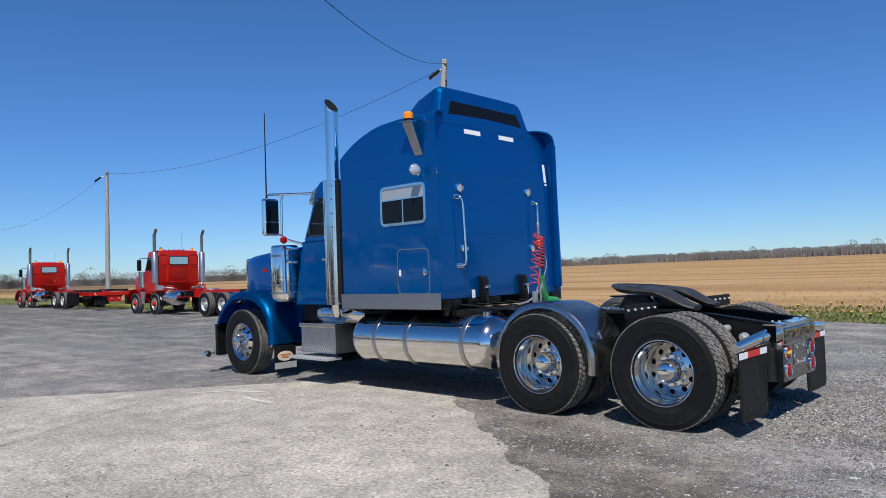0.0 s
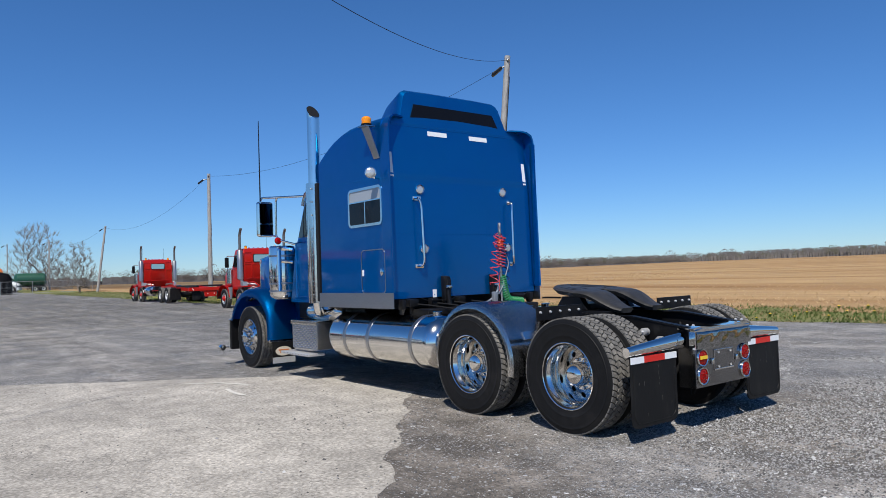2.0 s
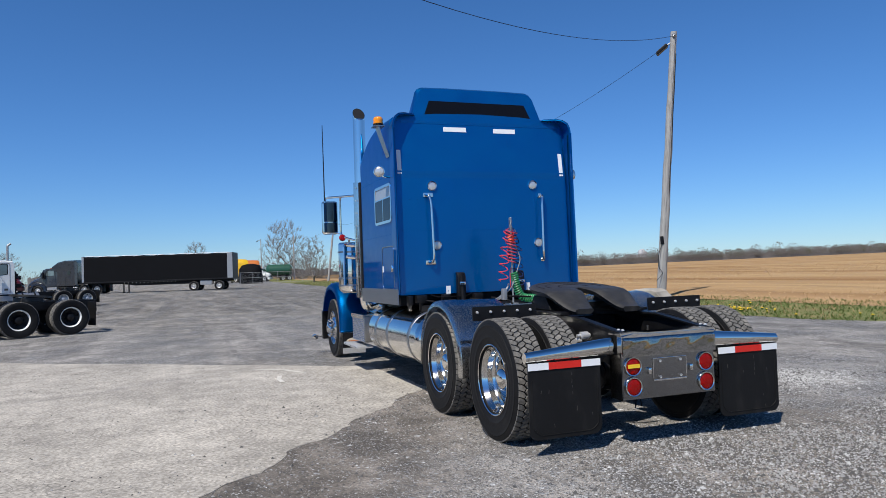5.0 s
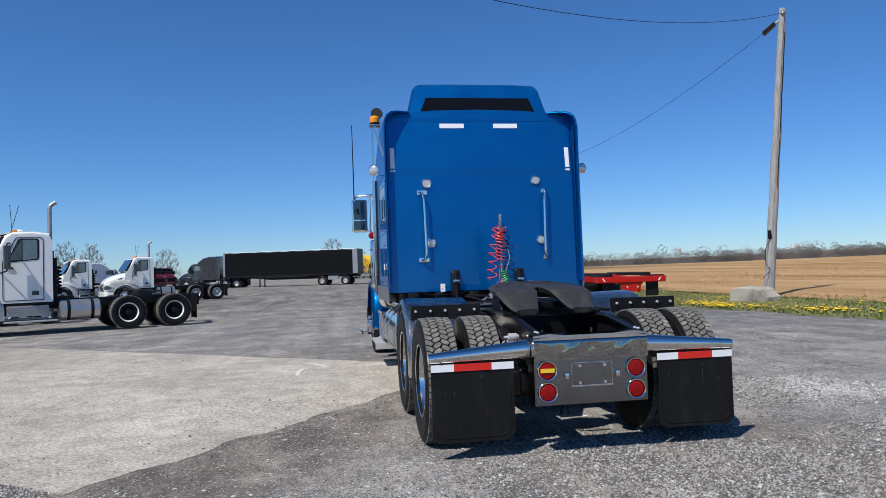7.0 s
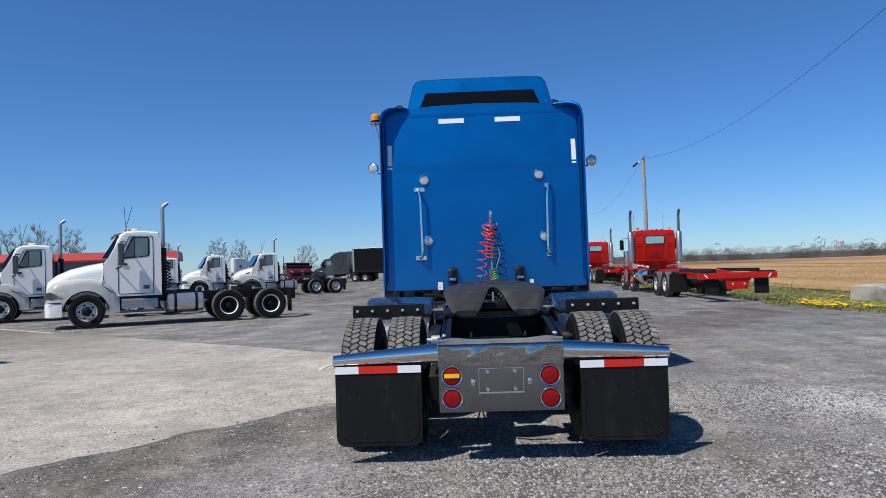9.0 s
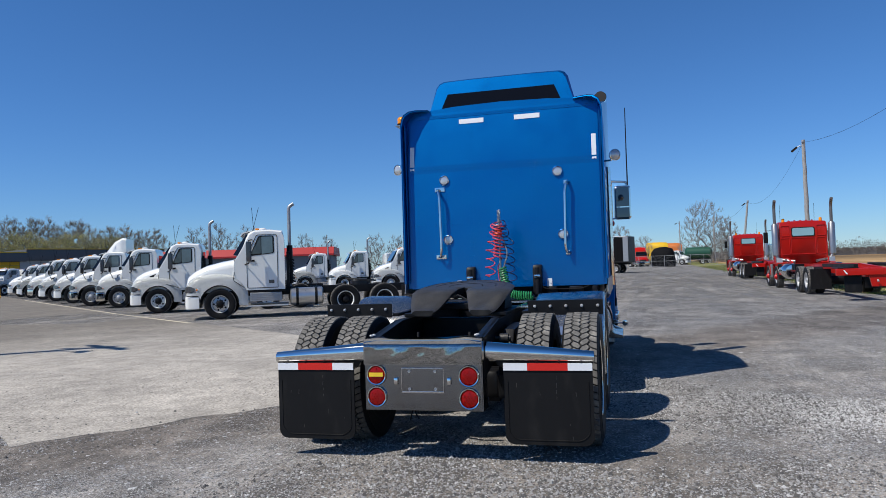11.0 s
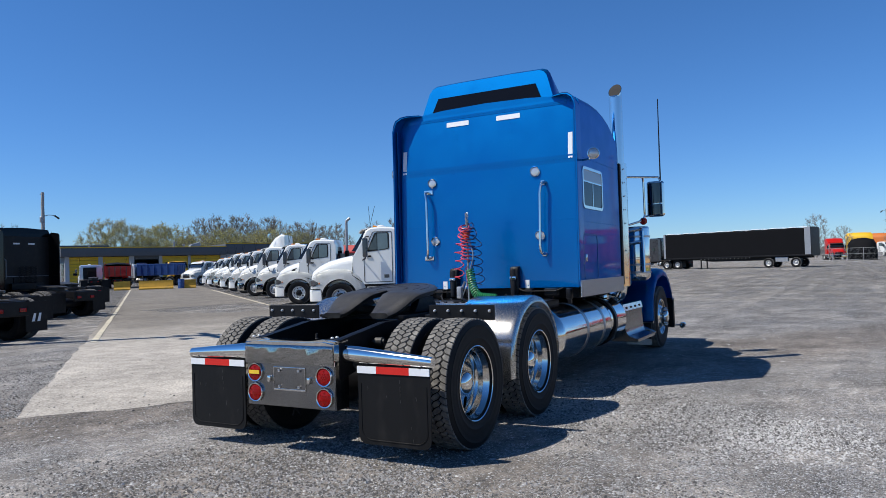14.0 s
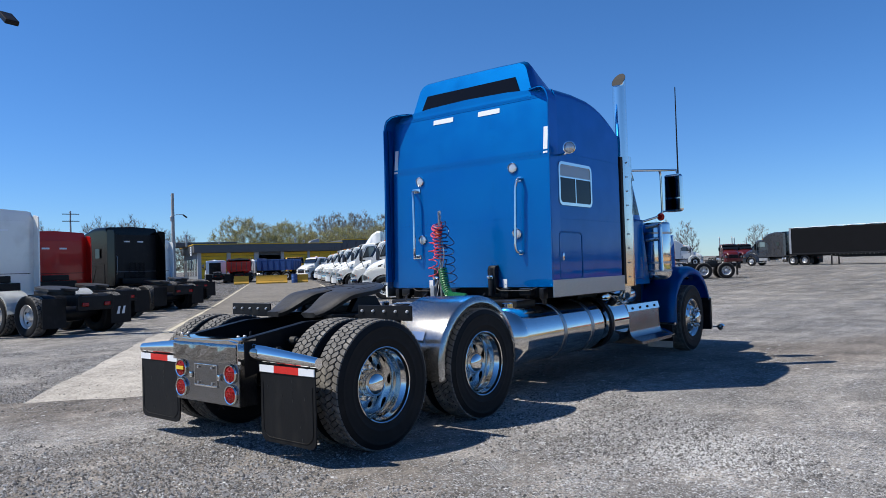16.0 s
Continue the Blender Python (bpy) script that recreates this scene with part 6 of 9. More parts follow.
def build_ground():
    bm = B()
    xs = [-2500, -900, -400] + [-240 + 8 * k for k in range(30)] + [0, 5, 20, 60, 200, 900, 2500]
    ys = [-2500, -900, -300] + [-200 + 8 * k for k in range(27)] + [17, 19.4]
    grid = []
    for y in ys:
        grid.append([(x, y, min(lift(x, y), 2.5)) for x in xs])
    sheet(bm, grid)
    setting("ground", bm, GROUND, "grey gravelled lot with pale dusty patches")
    bm = B()
    xs = [-2500, -400, -130] + [-120 + 0.75 * i for i in range(220)] + [60, 200, 900, 2500]
    rows_ = []
    for k in range(4):
        row = []
        for x in xs:
            e = verge_edge(x) + (0.22 * math.sin(x * 0.7) + 0.16 * math.sin(x * 1.9) + 0.08 * math.sin(x * 5.3) if -100 < x < 40 else 0)
            y = (e, max(e + 0.5, 19.0), 20.3, 21.8 + (0.35 * math.sin(x * 0.9 + 1) + 0.25 * math.sin(x * 2.3) if -119 < x < 44 else 0))[k]
            row.append((x, y, (0.006, 0.035, 0.095, 0.176)[k] + min(lift(x, y), 2.5)))
        rows_.append(row)
    sheet(bm, rows_)
    setting("verge", bm, VERGE, "grass verge with dandelions beside the lot")
    bm = B()
    ys = [20.9, 23, 26, 32, 45, 70, 110, 180, 300, 480, 700, 2500]
    sheet(bm, [[(x, y, land_z(x, y)) for x in (-2500, -900, -400, -150, -80, -40, 0, 40, 100, 400, 900, 2500)] for y in ys])
    setting("field", bm, FIELD, "bare brown ploughed field with stubble")
    # pale road across the lot: across n = (0.8, -0.6), along d = (-0.6, -0.8)
    def at(nn, s, z):
        return (0.8 * nn - 0.6 * s, -0.6 * nn - 0.8 * s, z)
    rng = random.Random(4)
    near, far = [], []
    edge = []
    for k in range(48):
        nn = -3.95 - 4.8 * k / 47
        edge.append((nn, -1.40 + rng.uniform(-0.035, 0.035) + 0.05 * math.sin(k * 0.5)))
    for k in range(1, 14):
        t = k / 13
        edge.append((-8.75 - 1.9 * t, -1.35 + 1.6 * t ** 1.2 + rng.uniform(-0.05, 0.05)))
    for k in range(1, 110):
        edge.append((-10.65 + rng.uniform(-0.04, 0.04), 0.25 + 0.75 * k))
    back = [(-3.95 + rng.uniform(-0.05, 0.05), 82.0 - 0.75 * k) for k in range(110)]
    bm = B()
    flat = [(a, s) for a, s in edge + back if s <= 22.0]
    solid(bm, [at(a, s, -0.02) for a, s in flat], [at(a, s, 0.004) for a, s in flat])
    bmesh.ops.triangulate(bm, faces=[f for f in bm.faces if len(f.verts) > 4])
    far = []
    for k in range(41):
        s = 21.7 + 1.5 * k
        far.append([Vector(at(q, s, 0.0)) for q in (-3.95, -6.0, -8.3, -10.65)])
    sheet(bm, [[p + Vector((0, 0, lift(p.x, p.y) + 0.006)) for p in r] for r in far])
    setting("pavement", bm, SLAB, "worn pale paved road with cracks", 20)
    for line in (((-9.29, 4.50), (-8.95, 4.93), (-8.45, 5.15)), ((-8.30, 4.79), (-7.95, 4.74), (-7.60, 4.76))):
        bm = B()
        lo = [Vector((x + rng.uniform(-0.01, 0.01), y - 0.035, 0.0085)) for x, y in line] + [Vector((x, y + 0.03, 0.0085)) for x, y in line[::-1]]
        solid(bm, lo, [p + Vector((0, 0, 0.003)) for p in lo])
        setting("trim", bm, LINE_W, "faint white mark on the paving")
    for nn, s0, s1 in ((-4.15, 8.0, 62.0), (-10.45, 14.0, 50.0)):
        bm = B()
        s = s0
        while s < s1:
            w = rng.uniform(0.05, 0.075)
            e = s + rng.uniform(1.2, 2.6)
            quad = [Vector(at(q, r, 0.008)) for q, r in ((nn - w, s), (nn + w, s), (nn + w * 0.9, e), (nn - w, e))]
            quad = [p + Vector((0, 0, lift(p.x, p.y))) for p in quad]
            solid(bm, quad, [p + Vector((0, 0, 0.006)) for p in quad])
            s = e + rng.uniform(0.02, 0.1)
        setting("trim", bm, LINE_P, "faded painted edge line on the road")


build_ground()


# ---------- other trucks ----------
# Local axes: x forward, origin on the ground under the front axle.
def fender_skin(s):
    """The moulded front fender: a rounded shoulder over the wheel, rolled in at the nose, with a skirt behind."""
    xs, tops, outs = zip(*((-0.92, 0.98, 1.10), (-0.82, 1.12, 1.13), (-0.72, 1.24, 1.155), (-0.58, 1.36, 1.168), (-0.42, 1.44, 1.17), (-0.2, 1.485, 1.17), (0.1, 1.495, 1.17), (0.4, 1.475, 1.17), (0.7, 1.42, 1.165), (0.86, 1.365, 1.15), (0.98, 1.29, 1.115), (1.06, 1.20, 1.06), (1.11, 1.10, 0.98), (1.13, 1.0, 0.88)))
    grid = []
    for x in np.linspace(1.13, -0.92, 58):
        top, out = float(np.interp(x, xs, tops)), float(np.interp(x, xs, outs))
        r = abs(x - 0.02)
        low = 0.52 + math.sqrt(0.62 ** 2 - r * r) if r < 0.617 else (0.80 if x > 0 else 0.46)
        row = [(out - 0.52, top + 0.08), (out - 0.30, top + 0.055), (out - 0.18, top + 0.02), (out - 0.09, top - 0.035), (out - 0.050, top - 0.10), (out - 0.030, top - 0.19), (out - 0.010, (max(top - 0.26, low) + low) / 2), (out + 0.012, low)]
        grid.append([(float(x), v * s, max(z, low)) for v, z in row])
    return grid


def day_truck(name, label, paint, wb=4.6, hood=1.25, hood_z=1.62, cab_z=2.95, sleeper=0.0, sleeper_z=3.3, stack=True, visor=True, rims=WHITE, hubs=BLACK, fairing=False, at=None, group="", body=None, tail=1.0, bumper=None, steps=True, drive=None, vent=None, half_fender=None, hood_mirror=False):
    T = thing(name, label, "truck", group, at)
    bumper = bumper or paint
    cab1 = 0.27 - hood * 0.35
    cab0 = cab1 - (1.9 if sleeper else 1.62)
    # cab
    bm = B()
    rings = []
    half = ((1.06, 0.14), (1.05, 0.06), (0.99, 0.015), (0.9, 0.0), (0.0, -0.035))
    half = list(half) + [(-v, d) for v, d in half[-2::-1]]
    grid = []
    for v, d in half:
        grid.append([(cab0, v, 0.95), (cab0, v, cab_z - 0.3), (cab0 + 0.06 + d * 0.5, v, cab_z - 0.05 - d), (cab0 + 0.5, v, cab_z - d), (cab1 - 0.62, v, cab_z - 0.02 - d), (cab1 - 0.42 - d, v, cab_z - 0.12 - d), (cab1 - 0.02 - d * 0.5, v, hood_z + 0.38), (cab1 + 0.06, v, hood_z + 0.2), (cab1 + 0.06, v, 0.95)])
    loft(bm, grid)
    part("cab", bm, paint, T, "", 34)
    # glass
    bm = B()
    solid(bm, [(cab1 - 0.50, 0.99, cab_z - 0.18), (cab1 - 0.50, -0.99, cab_z - 0.18), (cab1 - 0.06, -1.05, hood_z + 0.42), (cab1 - 0.06, 1.05, hood_z + 0.42)], [(cab1 - 0.35, 0.97, cab_z - 0.16), (cab1 - 0.35, -0.97, cab_z - 0.16), (cab1 + 0.085, -1.03, hood_z + 0.44), (cab1 + 0.085, 1.03, hood_z + 0.44)])
    part("windshield", bm, GLASS_DK, T, "dark windshield")
    if cab_z > 2.5:
        bm = B()
        box(bm, cab0 - 0.006, cab0 + 0.01, -0.55, 0.55, cab_z - 0.75, cab_z - 0.35, 0.004)
        part("rear_window", bm, GLASS_DK, T)
    for s in sides():
        y = 1.06 * s
        bm = B()
        prism(bm, bend_flat([(cab0 + 0.34, hood_z + 0.47), (cab0 + 0.34, cab_z - 0.22), (cab1 - 0.76, cab_z - 0.22), (cab1 - 0.46, hood_z + 0.39)], 0.08), "y", y - 0.004, y + 0.006)
        dw = part("door_window", bm, SEAL, T, "dark door window")
        # the rear pane is coloured paler to paint the light beyond the cab
        for x0, x1, xt, glass, lab in ((cab0 + 0.39, cab1 - 0.86, cab1 - 0.86, GLASS_VIEW_PAINTED, "rear half of the window with the light beyond painted in"), (cab1 - 0.835, cab1 - 0.52, cab1 - 0.80, GLASS_CAB, "dark vent window")):
            bm = B()
            prism(bm, bend_flat([(x0, hood_z + (0.50 if x0 < cab1 - 0.85 else 0.47)), (x0, cab_z - 0.255), (xt, cab_z - 0.255), (x1, hood_z + 0.50), (x1, hood_z + 0.45)], 0.03), "y", y - 0.003 + 0.006 * s, y + 0.003 + 0.006 * s)
            part("pane", bm, glass, dw, lab)
        bm = B()
        tube(bm, bend([(cab0 + 0.24, y, 1.02), (cab0 + 0.24, y, cab_z - 0.19), (cab1 - 0.70, y, cab_z - 0.19), (cab1 - 0.36, y, hood_z + 0.40), (cab1 - 0.36, y, 1.02), (cab0 + 0.24, y, 1.02)], 0.07), 0.012, 5)
        part("door_gap", bm, SEAL, T)
        bm = B()
        box(bm, cab0 - 0.02, cab1 + 0.04, min(0.7 * s, 1.052 * s), max(0.7 * s, 1.052 * s), 0.88, 0.965, 0.01)
        part("cab_sill", bm, BLACK, T)
        bm = B()
        box(bm, cab0 + 0.36, cab0 + 0.54, y - 0.012, y + 0.012, 1.16, 1.28, 0.008)
        part("door_plate", bm, GREY_P, T)
        bm = B()
        box(bm, cab1 - 0.62, cab1 - 0.44, y - 0.02, y + 0.03 * s, hood_z + 0.20, hood_z + 0.26, 0.01)
        part("door_handle", bm, BLACK, T)
        # mirror
        bm = B()
        tube(bm, bend([(cab1 - 0.55, 1.05 * s, cab_z - 0.35), (cab1 - 0.45, 1.32 * s, cab_z - 0.38), (cab1 - 0.45, 1.32 * s, hood_z + 0.15), (cab1 - 0.3, 1.05 * s, hood_z + 0.1)], 0.05), 0.02, 6)
        mr = part("mirror_bracket", bm, BLACK, T)
        bm = B()
        box(bm, cab1 - 0.54, cab1 - 0.36, 1.22 * s if s > 0 else 1.44 * s, 1.44 * s if s > 0 else 1.22 * s, hood_z + 0.20, cab_z - 0.42, 0.04)
        part("mirror", bm, BLACK if paint is not WHITE else GREY_P, mr)
        # front fender with its wheel arch, headlight, cab steps
        bm = B()
        sheet(bm, fender_skin(s))
        bmesh.ops.solidify(bm, geom=bm.faces, thickness=0.012)
        part("front_fender", bm, paint, T, "", 50)
        bm = B()
        tube(bm, [(0.02 + 0.622 * math.cos(radians(a)), 1.165 * s, 0.52 + 0.622 * math.sin(radians(a))) for a in range(176, 2, -8)], 0.022, 6)
        part("arch_trim", bm, SEAL, T, "black wheel arch lip")
        bm = B()
        tube(bm, bend([(cab1 + 0.05, 1.0 * s, hood_z + 0.28), (cab1 + 0.06, 1.06 * s, 1.52), (cab1 + 0.10, 1.12 * s, 1.30), (-0.80, 1.17 * s, 1.05)], 0.08), 0.012, 5)
        part("hood_seam", bm, SEAL, T)
        bm = B()
        box(bm, 0.70, 1.06, 1.172 * s - 0.012, 1.172 * s + 0.012, 0.805, 0.828)
        part("bumper_seam", bm, SEAL, T)
        bm = B()
        lathe(bm, [(0.605, min(0.6 * s, 1.13 * s)), (0.605, max(0.6 * s, 1.13 * s))], (0.02, 0, 0.52), "y", 28)
        bmesh.ops.delete(bm, geom=[f for f in bm.faces if f.calc_center_median().z < 0.5], context="FACES")
        part("wheel_well", bm, BLACK, T)
        bm = B()
        loft(bm, [[(0.78, 1.172 * s, 0.98), (0.78, 1.172 * s, 1.06), (0.78, 1.06 * s, 1.06), (0.78, 1.06 * s, 0.98)], [(0.97, 1.142 * s, 0.92), (0.97, 1.135 * s, 1.15), (0.97, 0.95 * s, 1.17), (0.97, 0.95 * s, 0.92)], [(1.145, 0.98 * s, 0.92), (1.135, 0.98 * s, 1.13), (1.135, 0.78 * s, 1.12), (1.145, 0.78 * s, 0.93)]])
        bmesh.ops.bevel(bm, geom=bm.edges, offset=0.02, segments=2, affect="EDGES")
        hl = part("headlight", bm, HEADLAMP, T, "clear headlight")
        bm = B()
        box(bm, 0.71, 0.76, 1.168 * s - 0.012, 1.168 * s + 0.012, 0.99, 1.05, 0.01)
        part("turn_signal", bm, LENS_A, hl, "amber turn signal")
        if vent:
            bm = B()
            prism(bm, [(0.02, hood_z - 0.10), (0.30, hood_z - 0.16), (0.36, hood_z - 0.06), (0.10, hood_z + 0.03)] if vent == "slot" else [(0.0, hood_z - 0.22), (0.16, hood_z - 0.26), (0.10, hood_z + 0.02), (-0.06, hood_z + 0.05)], "y", 0.925 * s - 0.03, 0.925 * s + 0.03, 0.012)
            part("hood_vent", bm, SEAL if vent == "slot" else GREY_P, T)
        if hood_mirror:
            bm = B()
            tube(bm, [(0.25, 1.0 * s, 1.40), (0.42, 1.12 * s, 1.85)], 0.02, 6)
            hm = part("hood_mirror", bm, BLACK, T)
            bm = B()
            box(bm, 0.36, 0.46, 1.06 * s - 0.02 if s > 0 else 1.24 * s, 1.24 * s if s > 0 else 1.06 * s + 0.02, 1.82, 2.12, 0.04)
            part("mirror_head", bm, BLACK, hm)
        if steps:
            bm = B()
            box(bm, cab0 + 0.12, -0.98, min(0.62 * s, 1.10 * s), max(0.62 * s, 1.10 * s), 0.56, 0.86, 0.01)
            st_ = part("cab_step", bm, STEP_M, T, "ribbed aluminium cab step")
            rib = None
            for k in range(5):
                if rib:
                    again(rib, st_, pose(0, 0, 0.058 * k))
                    continue
                bm = B()
                box(bm, cab0 + 0.14, -1.0, min(1.0 * s, 1.112 * s), max(1.0 * s, 1.112 * s), 0.575, 0.600, 0.004)
                rib = part("rib", bm, STEP_M, st_)
            bm = B()
            box(bm, cab0 - 0.1, -0.9, min(0.62 * s, 1.15 * s), max(0.62 * s, 1.15 * s), 0.38, 0.43, 0.012)
            part("lower_step", bm, RIM, st_)
    # hood and front
    bm = B()
    rings = []
    f = 1.12
    for x, w, top, low in ((cab1 + 0.02, 0.99, hood_z + 0.30, 0.95), (cab1 + (f - cab1) * 0.3, 0.94, hood_z + 0.22, 0.95), (cab1 + (f - cab1) * 0.6, 0.88, hood_z + 0.10, 0.9), (cab1 + (f - cab1) * 0.82, 0.82, hood_z - 0.06, 0.88), (f - 0.06, 0.77, hood_z - 0.24, 0.85), (f, 0.72, hood_z - 0.38, 0.85)):
        hh = [(w, low), (w, top - 0.3), (w - 0.04, top - 0.15), (w - 0.14, top - 0.05), (w - 0.32, top), (w * 0.3, top + 0.02)]
        rings.append([(x, v, z) for v, z in hh] + [(x, -v, z) for v, z in hh[::-1]])
    loft(bm, rings)
    part("hood", bm, paint, T, "", 42)
    bm = B()
    for k in range(6):
        box(bm, f - 0.01, f + 0.015, -0.55, 0.55, 0.88 + 0.075 * k, 0.91 + 0.075 * k)
    box(bm, f - 0.02, f + 0.005, -0.6, 0.6, 0.84, hood_z - 0.4)
    part("grille", bm, BLACK if paint is not WHITE else GREY_P, T, "dark grille")
    bm = B()
    prism(bm, [(0.665, -1.178), (0.665, 1.178), (0.96, 1.178), (1.10, 1.08), (1.16, 0.85), (1.19, 0), (1.16, -0.85), (1.10, -1.08), (0.96, -1.178)], "z", 0.37, 0.80, 0.04)
    part("bumper", bm, bumper, T)
    # roof gear
    if visor:
        bm = B()
        prism(bm, [(cab1 - 0.55, cab_z - 0.02), (cab1 - 0.22, cab_z - 0.10), (cab1 - 0.16, cab_z - 0.22), (cab1 - 0.2, cab_z - 0.2), (cab1 - 0.27, cab_z - 0.13), (cab1 - 0.55, cab_z - 0.06)], "y", -0.95, 0.95)
        part("sun_visor", bm, paint if paint is WHITE else BLACK, T)
    for k in range(5):
        bm = B()
        box(bm, cab0 + 0.85, cab0 + 0.97, -0.62 + 0.31 * k - 0.05, -0.62 + 0.31 * k + 0.05, cab_z + 0.0, cab_z + 0.06, 0.015)
        part("roof_marker", bm, LENS_A, T)
    if paint is WHITE and not sleeper:
        bm = B()
        lathe(bm, [(0.16, 0), (0.16, 0.05), (0.1, 0.1), (0, 0.11)], (cab0 + 0.75, 0.1, cab_z), "z", 16)
        part("roof_horn", bm, WHITE, T)
        for q, lean in ((0.55, -0.12), (0.62, 0.03)):
            bm = B()
            tube(bm, [(cab1 - q, 0.98, cab_z - 0.15), (cab1 - q + lean * 2, 1.02, cab_z + 0.75)], 0.008, 5)
            part("antenna", bm, BLACK, T)
    back = cab0
    if sleeper:
        back = cab0 - sleeper
        bm = B()
        grid = []
        for v, d in ((1.24, 0.16), (1.23, 0.07), (1.17, 0.015), (1.05, 0.0), (0.0, -0.04), (-1.05, 0.0), (-1.17, 0.015), (-1.23, 0.07), (-1.24, 0.16)):
            grid.append([(back, v, 0.98), (back, v, sleeper_z - 0.25), (back + 0.05 + d, v, sleeper_z - d), (back + sleeper * 0.55, v, sleeper_z - d), (cab0 - 0.1, v, sleeper_z - 0.18 - d), (cab0 + 0.55, v * 0.94, max(cab_z - 0.02, sleeper_z - 0.62) - d), (cab0 + 0.62, v * 0.88, cab_z - 0.18), (cab0 + 0.05, v * 0.9, cab_z - 0.4), (cab0, v, 0.98)])
        loft(bm, grid)
        sl = part("sleeper", bm, paint, T, "", 34)
        for s in sides():
            bm = B()
            prism(bm, [(back + 0.5, 2.2), (back + 0.5, 2.6), (back + 0.78, 2.6), (back + 0.78, 2.2)], "y", 1.243 * s - 0.004, 1.243 * s + 0.01)
            part("sleeper_window", bm, GLASS_DK, sl)
            bm = B()
            ext = 0.46 if paint is BLACK_P else 0.28
            prism(bm, bend_flat([(back + 0.02, 1.05), (back - ext, 1.05), (back - ext, sleeper_z - 0.16), (back + 0.02, sleeper_z - 0.10)], 0.10), "y", 1.22 * s - 0.02, 1.22 * s + 0.02, 0.008)
            part("side_extender", bm, paint, sl)
            bm = B()
            tube(bm, bend([(back + 0.22, 1.238 * s, 1.15), (back + 0.22, 1.238 * s, 1.95), (back + 1.05, 1.238 * s, 1.95), (back + 1.05, 1.238 * s, 1.15), (back + 0.22, 1.238 * s, 1.15)], 0.06), 0.008, 5)
            part("baggage_door_seam", bm, SEAL, sl)
        bm = B()
        box(bm, back - 0.02, back + 0.01, -1.1, 1.1, 1.1, sleeper_z - 0.3, 0.01)
        bk = part("sleeper_back", bm, BLACK if paint is BLACK_P else paint, sl)
        bm = B()
        tube(bm, [(back - 0.022, -1.09, 1.62), (back - 0.022, 1.09, 1.62)], 0.010, 5)
        part("panel_seam", bm, SEAL if paint is not BLACK_P else STEEL_G, bk)
        bm = B()
        tube(bm, bend([(back - 0.02, 0.86, 1.5), (back - 0.10, 0.86, 1.55), (back - 0.10, 0.86, 2.25), (back - 0.02, 0.86, 2.3)], 0.04), 0.018, 6)
        part("grab_rail", bm, STEEL_G, bk)
        bm = B()
        box(bm, back - 0.05, back - 0.018, -0.5, 0.5, 1.36, 1.56, 0.02)
        part("connection_panel", bm, BLACK, bk)
        for q in (-0.45, 0.2):
            bm = B()
            box(bm, back - 0.03, back - 0.018, q, q + 0.28, sleeper_z - 0.62, sleeper_z - 0.56)
            part("reflective_tape", bm, TAPE_W, sl)
        bm = B()
        for q in range(4 if paint is BLACK_P else 0):
            tube(bm, [(back - 0.12 + 0.05 * math.cos(k * 0.75), -0.4 + 0.22 * q + 0.05 * math.sin(k * 0.75), 2.0 - 0.011 * k) for k in range(70)], 0.012, 4)
        box(bm, back - 0.2, back - 0.02, -0.7, 0.7, 1.1, 1.35, 0.02)
        part("hose_rack", bm, BLACK, sl)
    if fairing:
        bm = B()
        rings = []
        for x, w, z in ((cab0 + 0.0, 1.0, cab_z + 0.72), (cab0 + 0.2, 0.99, cab_z + 0.76), (cab0 + 0.6, 0.93, cab_z + 0.55), (cab1 - 0.7, 0.8, cab_z + 0.2), (cab1 - 0.5, 0.7, cab_z - 0.02)):
            rings.append([(x, w, cab_z - 0.05), (x, w, z - 0.12), (x, w - 0.12, z), (x, -w + 0.12, z), (x, -w, z - 0.12), (x, -w, cab_z - 0.05)])
        loft(bm, rings)
        part("roof_fairing", bm, paint, T, "", 45)
    # chassis
    end = -wb - 1.37 - tail
    for s in sides():
        bm = B()
        box(bm, end, 0.9, 0.43 * s - 0.04, 0.43 * s + 0.04, 0.74, 1.0, 0.01)
        part("frame_rail", bm, BLACK, T)
        if stack and (stack == 2 or s < 0):
            bm = B()
            top = max(cab_z, sleeper_z if sleeper else 0) + 1.05
            tube(bm, bend([(back - 0.18, 0.85 * s, 1.0), (back - 0.18, 0.85 * s, top - 0.12), (back - 0.36, 0.85 * s, top)], 0.12), 0.065, 12)
            st = part("exhaust_pipe", bm, STEEL_G, T, "tall exhaust stack with a turned-out top")
            bm = B()
            lathe(bm, [(0.11, 1.1), (0.11, cab_z - 0.5)], (back - 0.18, 0.85 * s, 0), "z", 14, True)
            part("muffler", bm, BLACK, st)
        bm = B()
        u0, u1 = back - 0.15, max(-wb + 0.75, back - 1.3) if not sleeper else back + 0.2
        lathe(bm, [(0, u0), (0.25, u0 - 0.01), (0.3, u0 - 0.05), (0.3, u1 + 0.05), (0.25, u1 + 0.01), (0, u1)], (0, 0.86 * s, 0.68), "x", 20)
        tk = part("fuel_tank", bm, TANK_FAR, T, "bright fuel tank")
        for q in (0.22, 0.78):
            bm = B()
            uq = u0 + (u1 - u0) * q
            lathe(bm, [(0.30, uq - 0.045), (0.307, uq - 0.045), (0.307, uq + 0.045), (0.30, uq + 0.045)], (0, 0.86 * s, 0.68), "x", 20)
            part("tank_strap", bm, BLACK, tk)
        bm = B()
        box(bm, min(u0, u1) + 0.1, max(u0, u1) - 0.1, min(0.5 * s, 0.8 * s), max(0.5 * s, 0.8 * s), 0.72, 0.95)
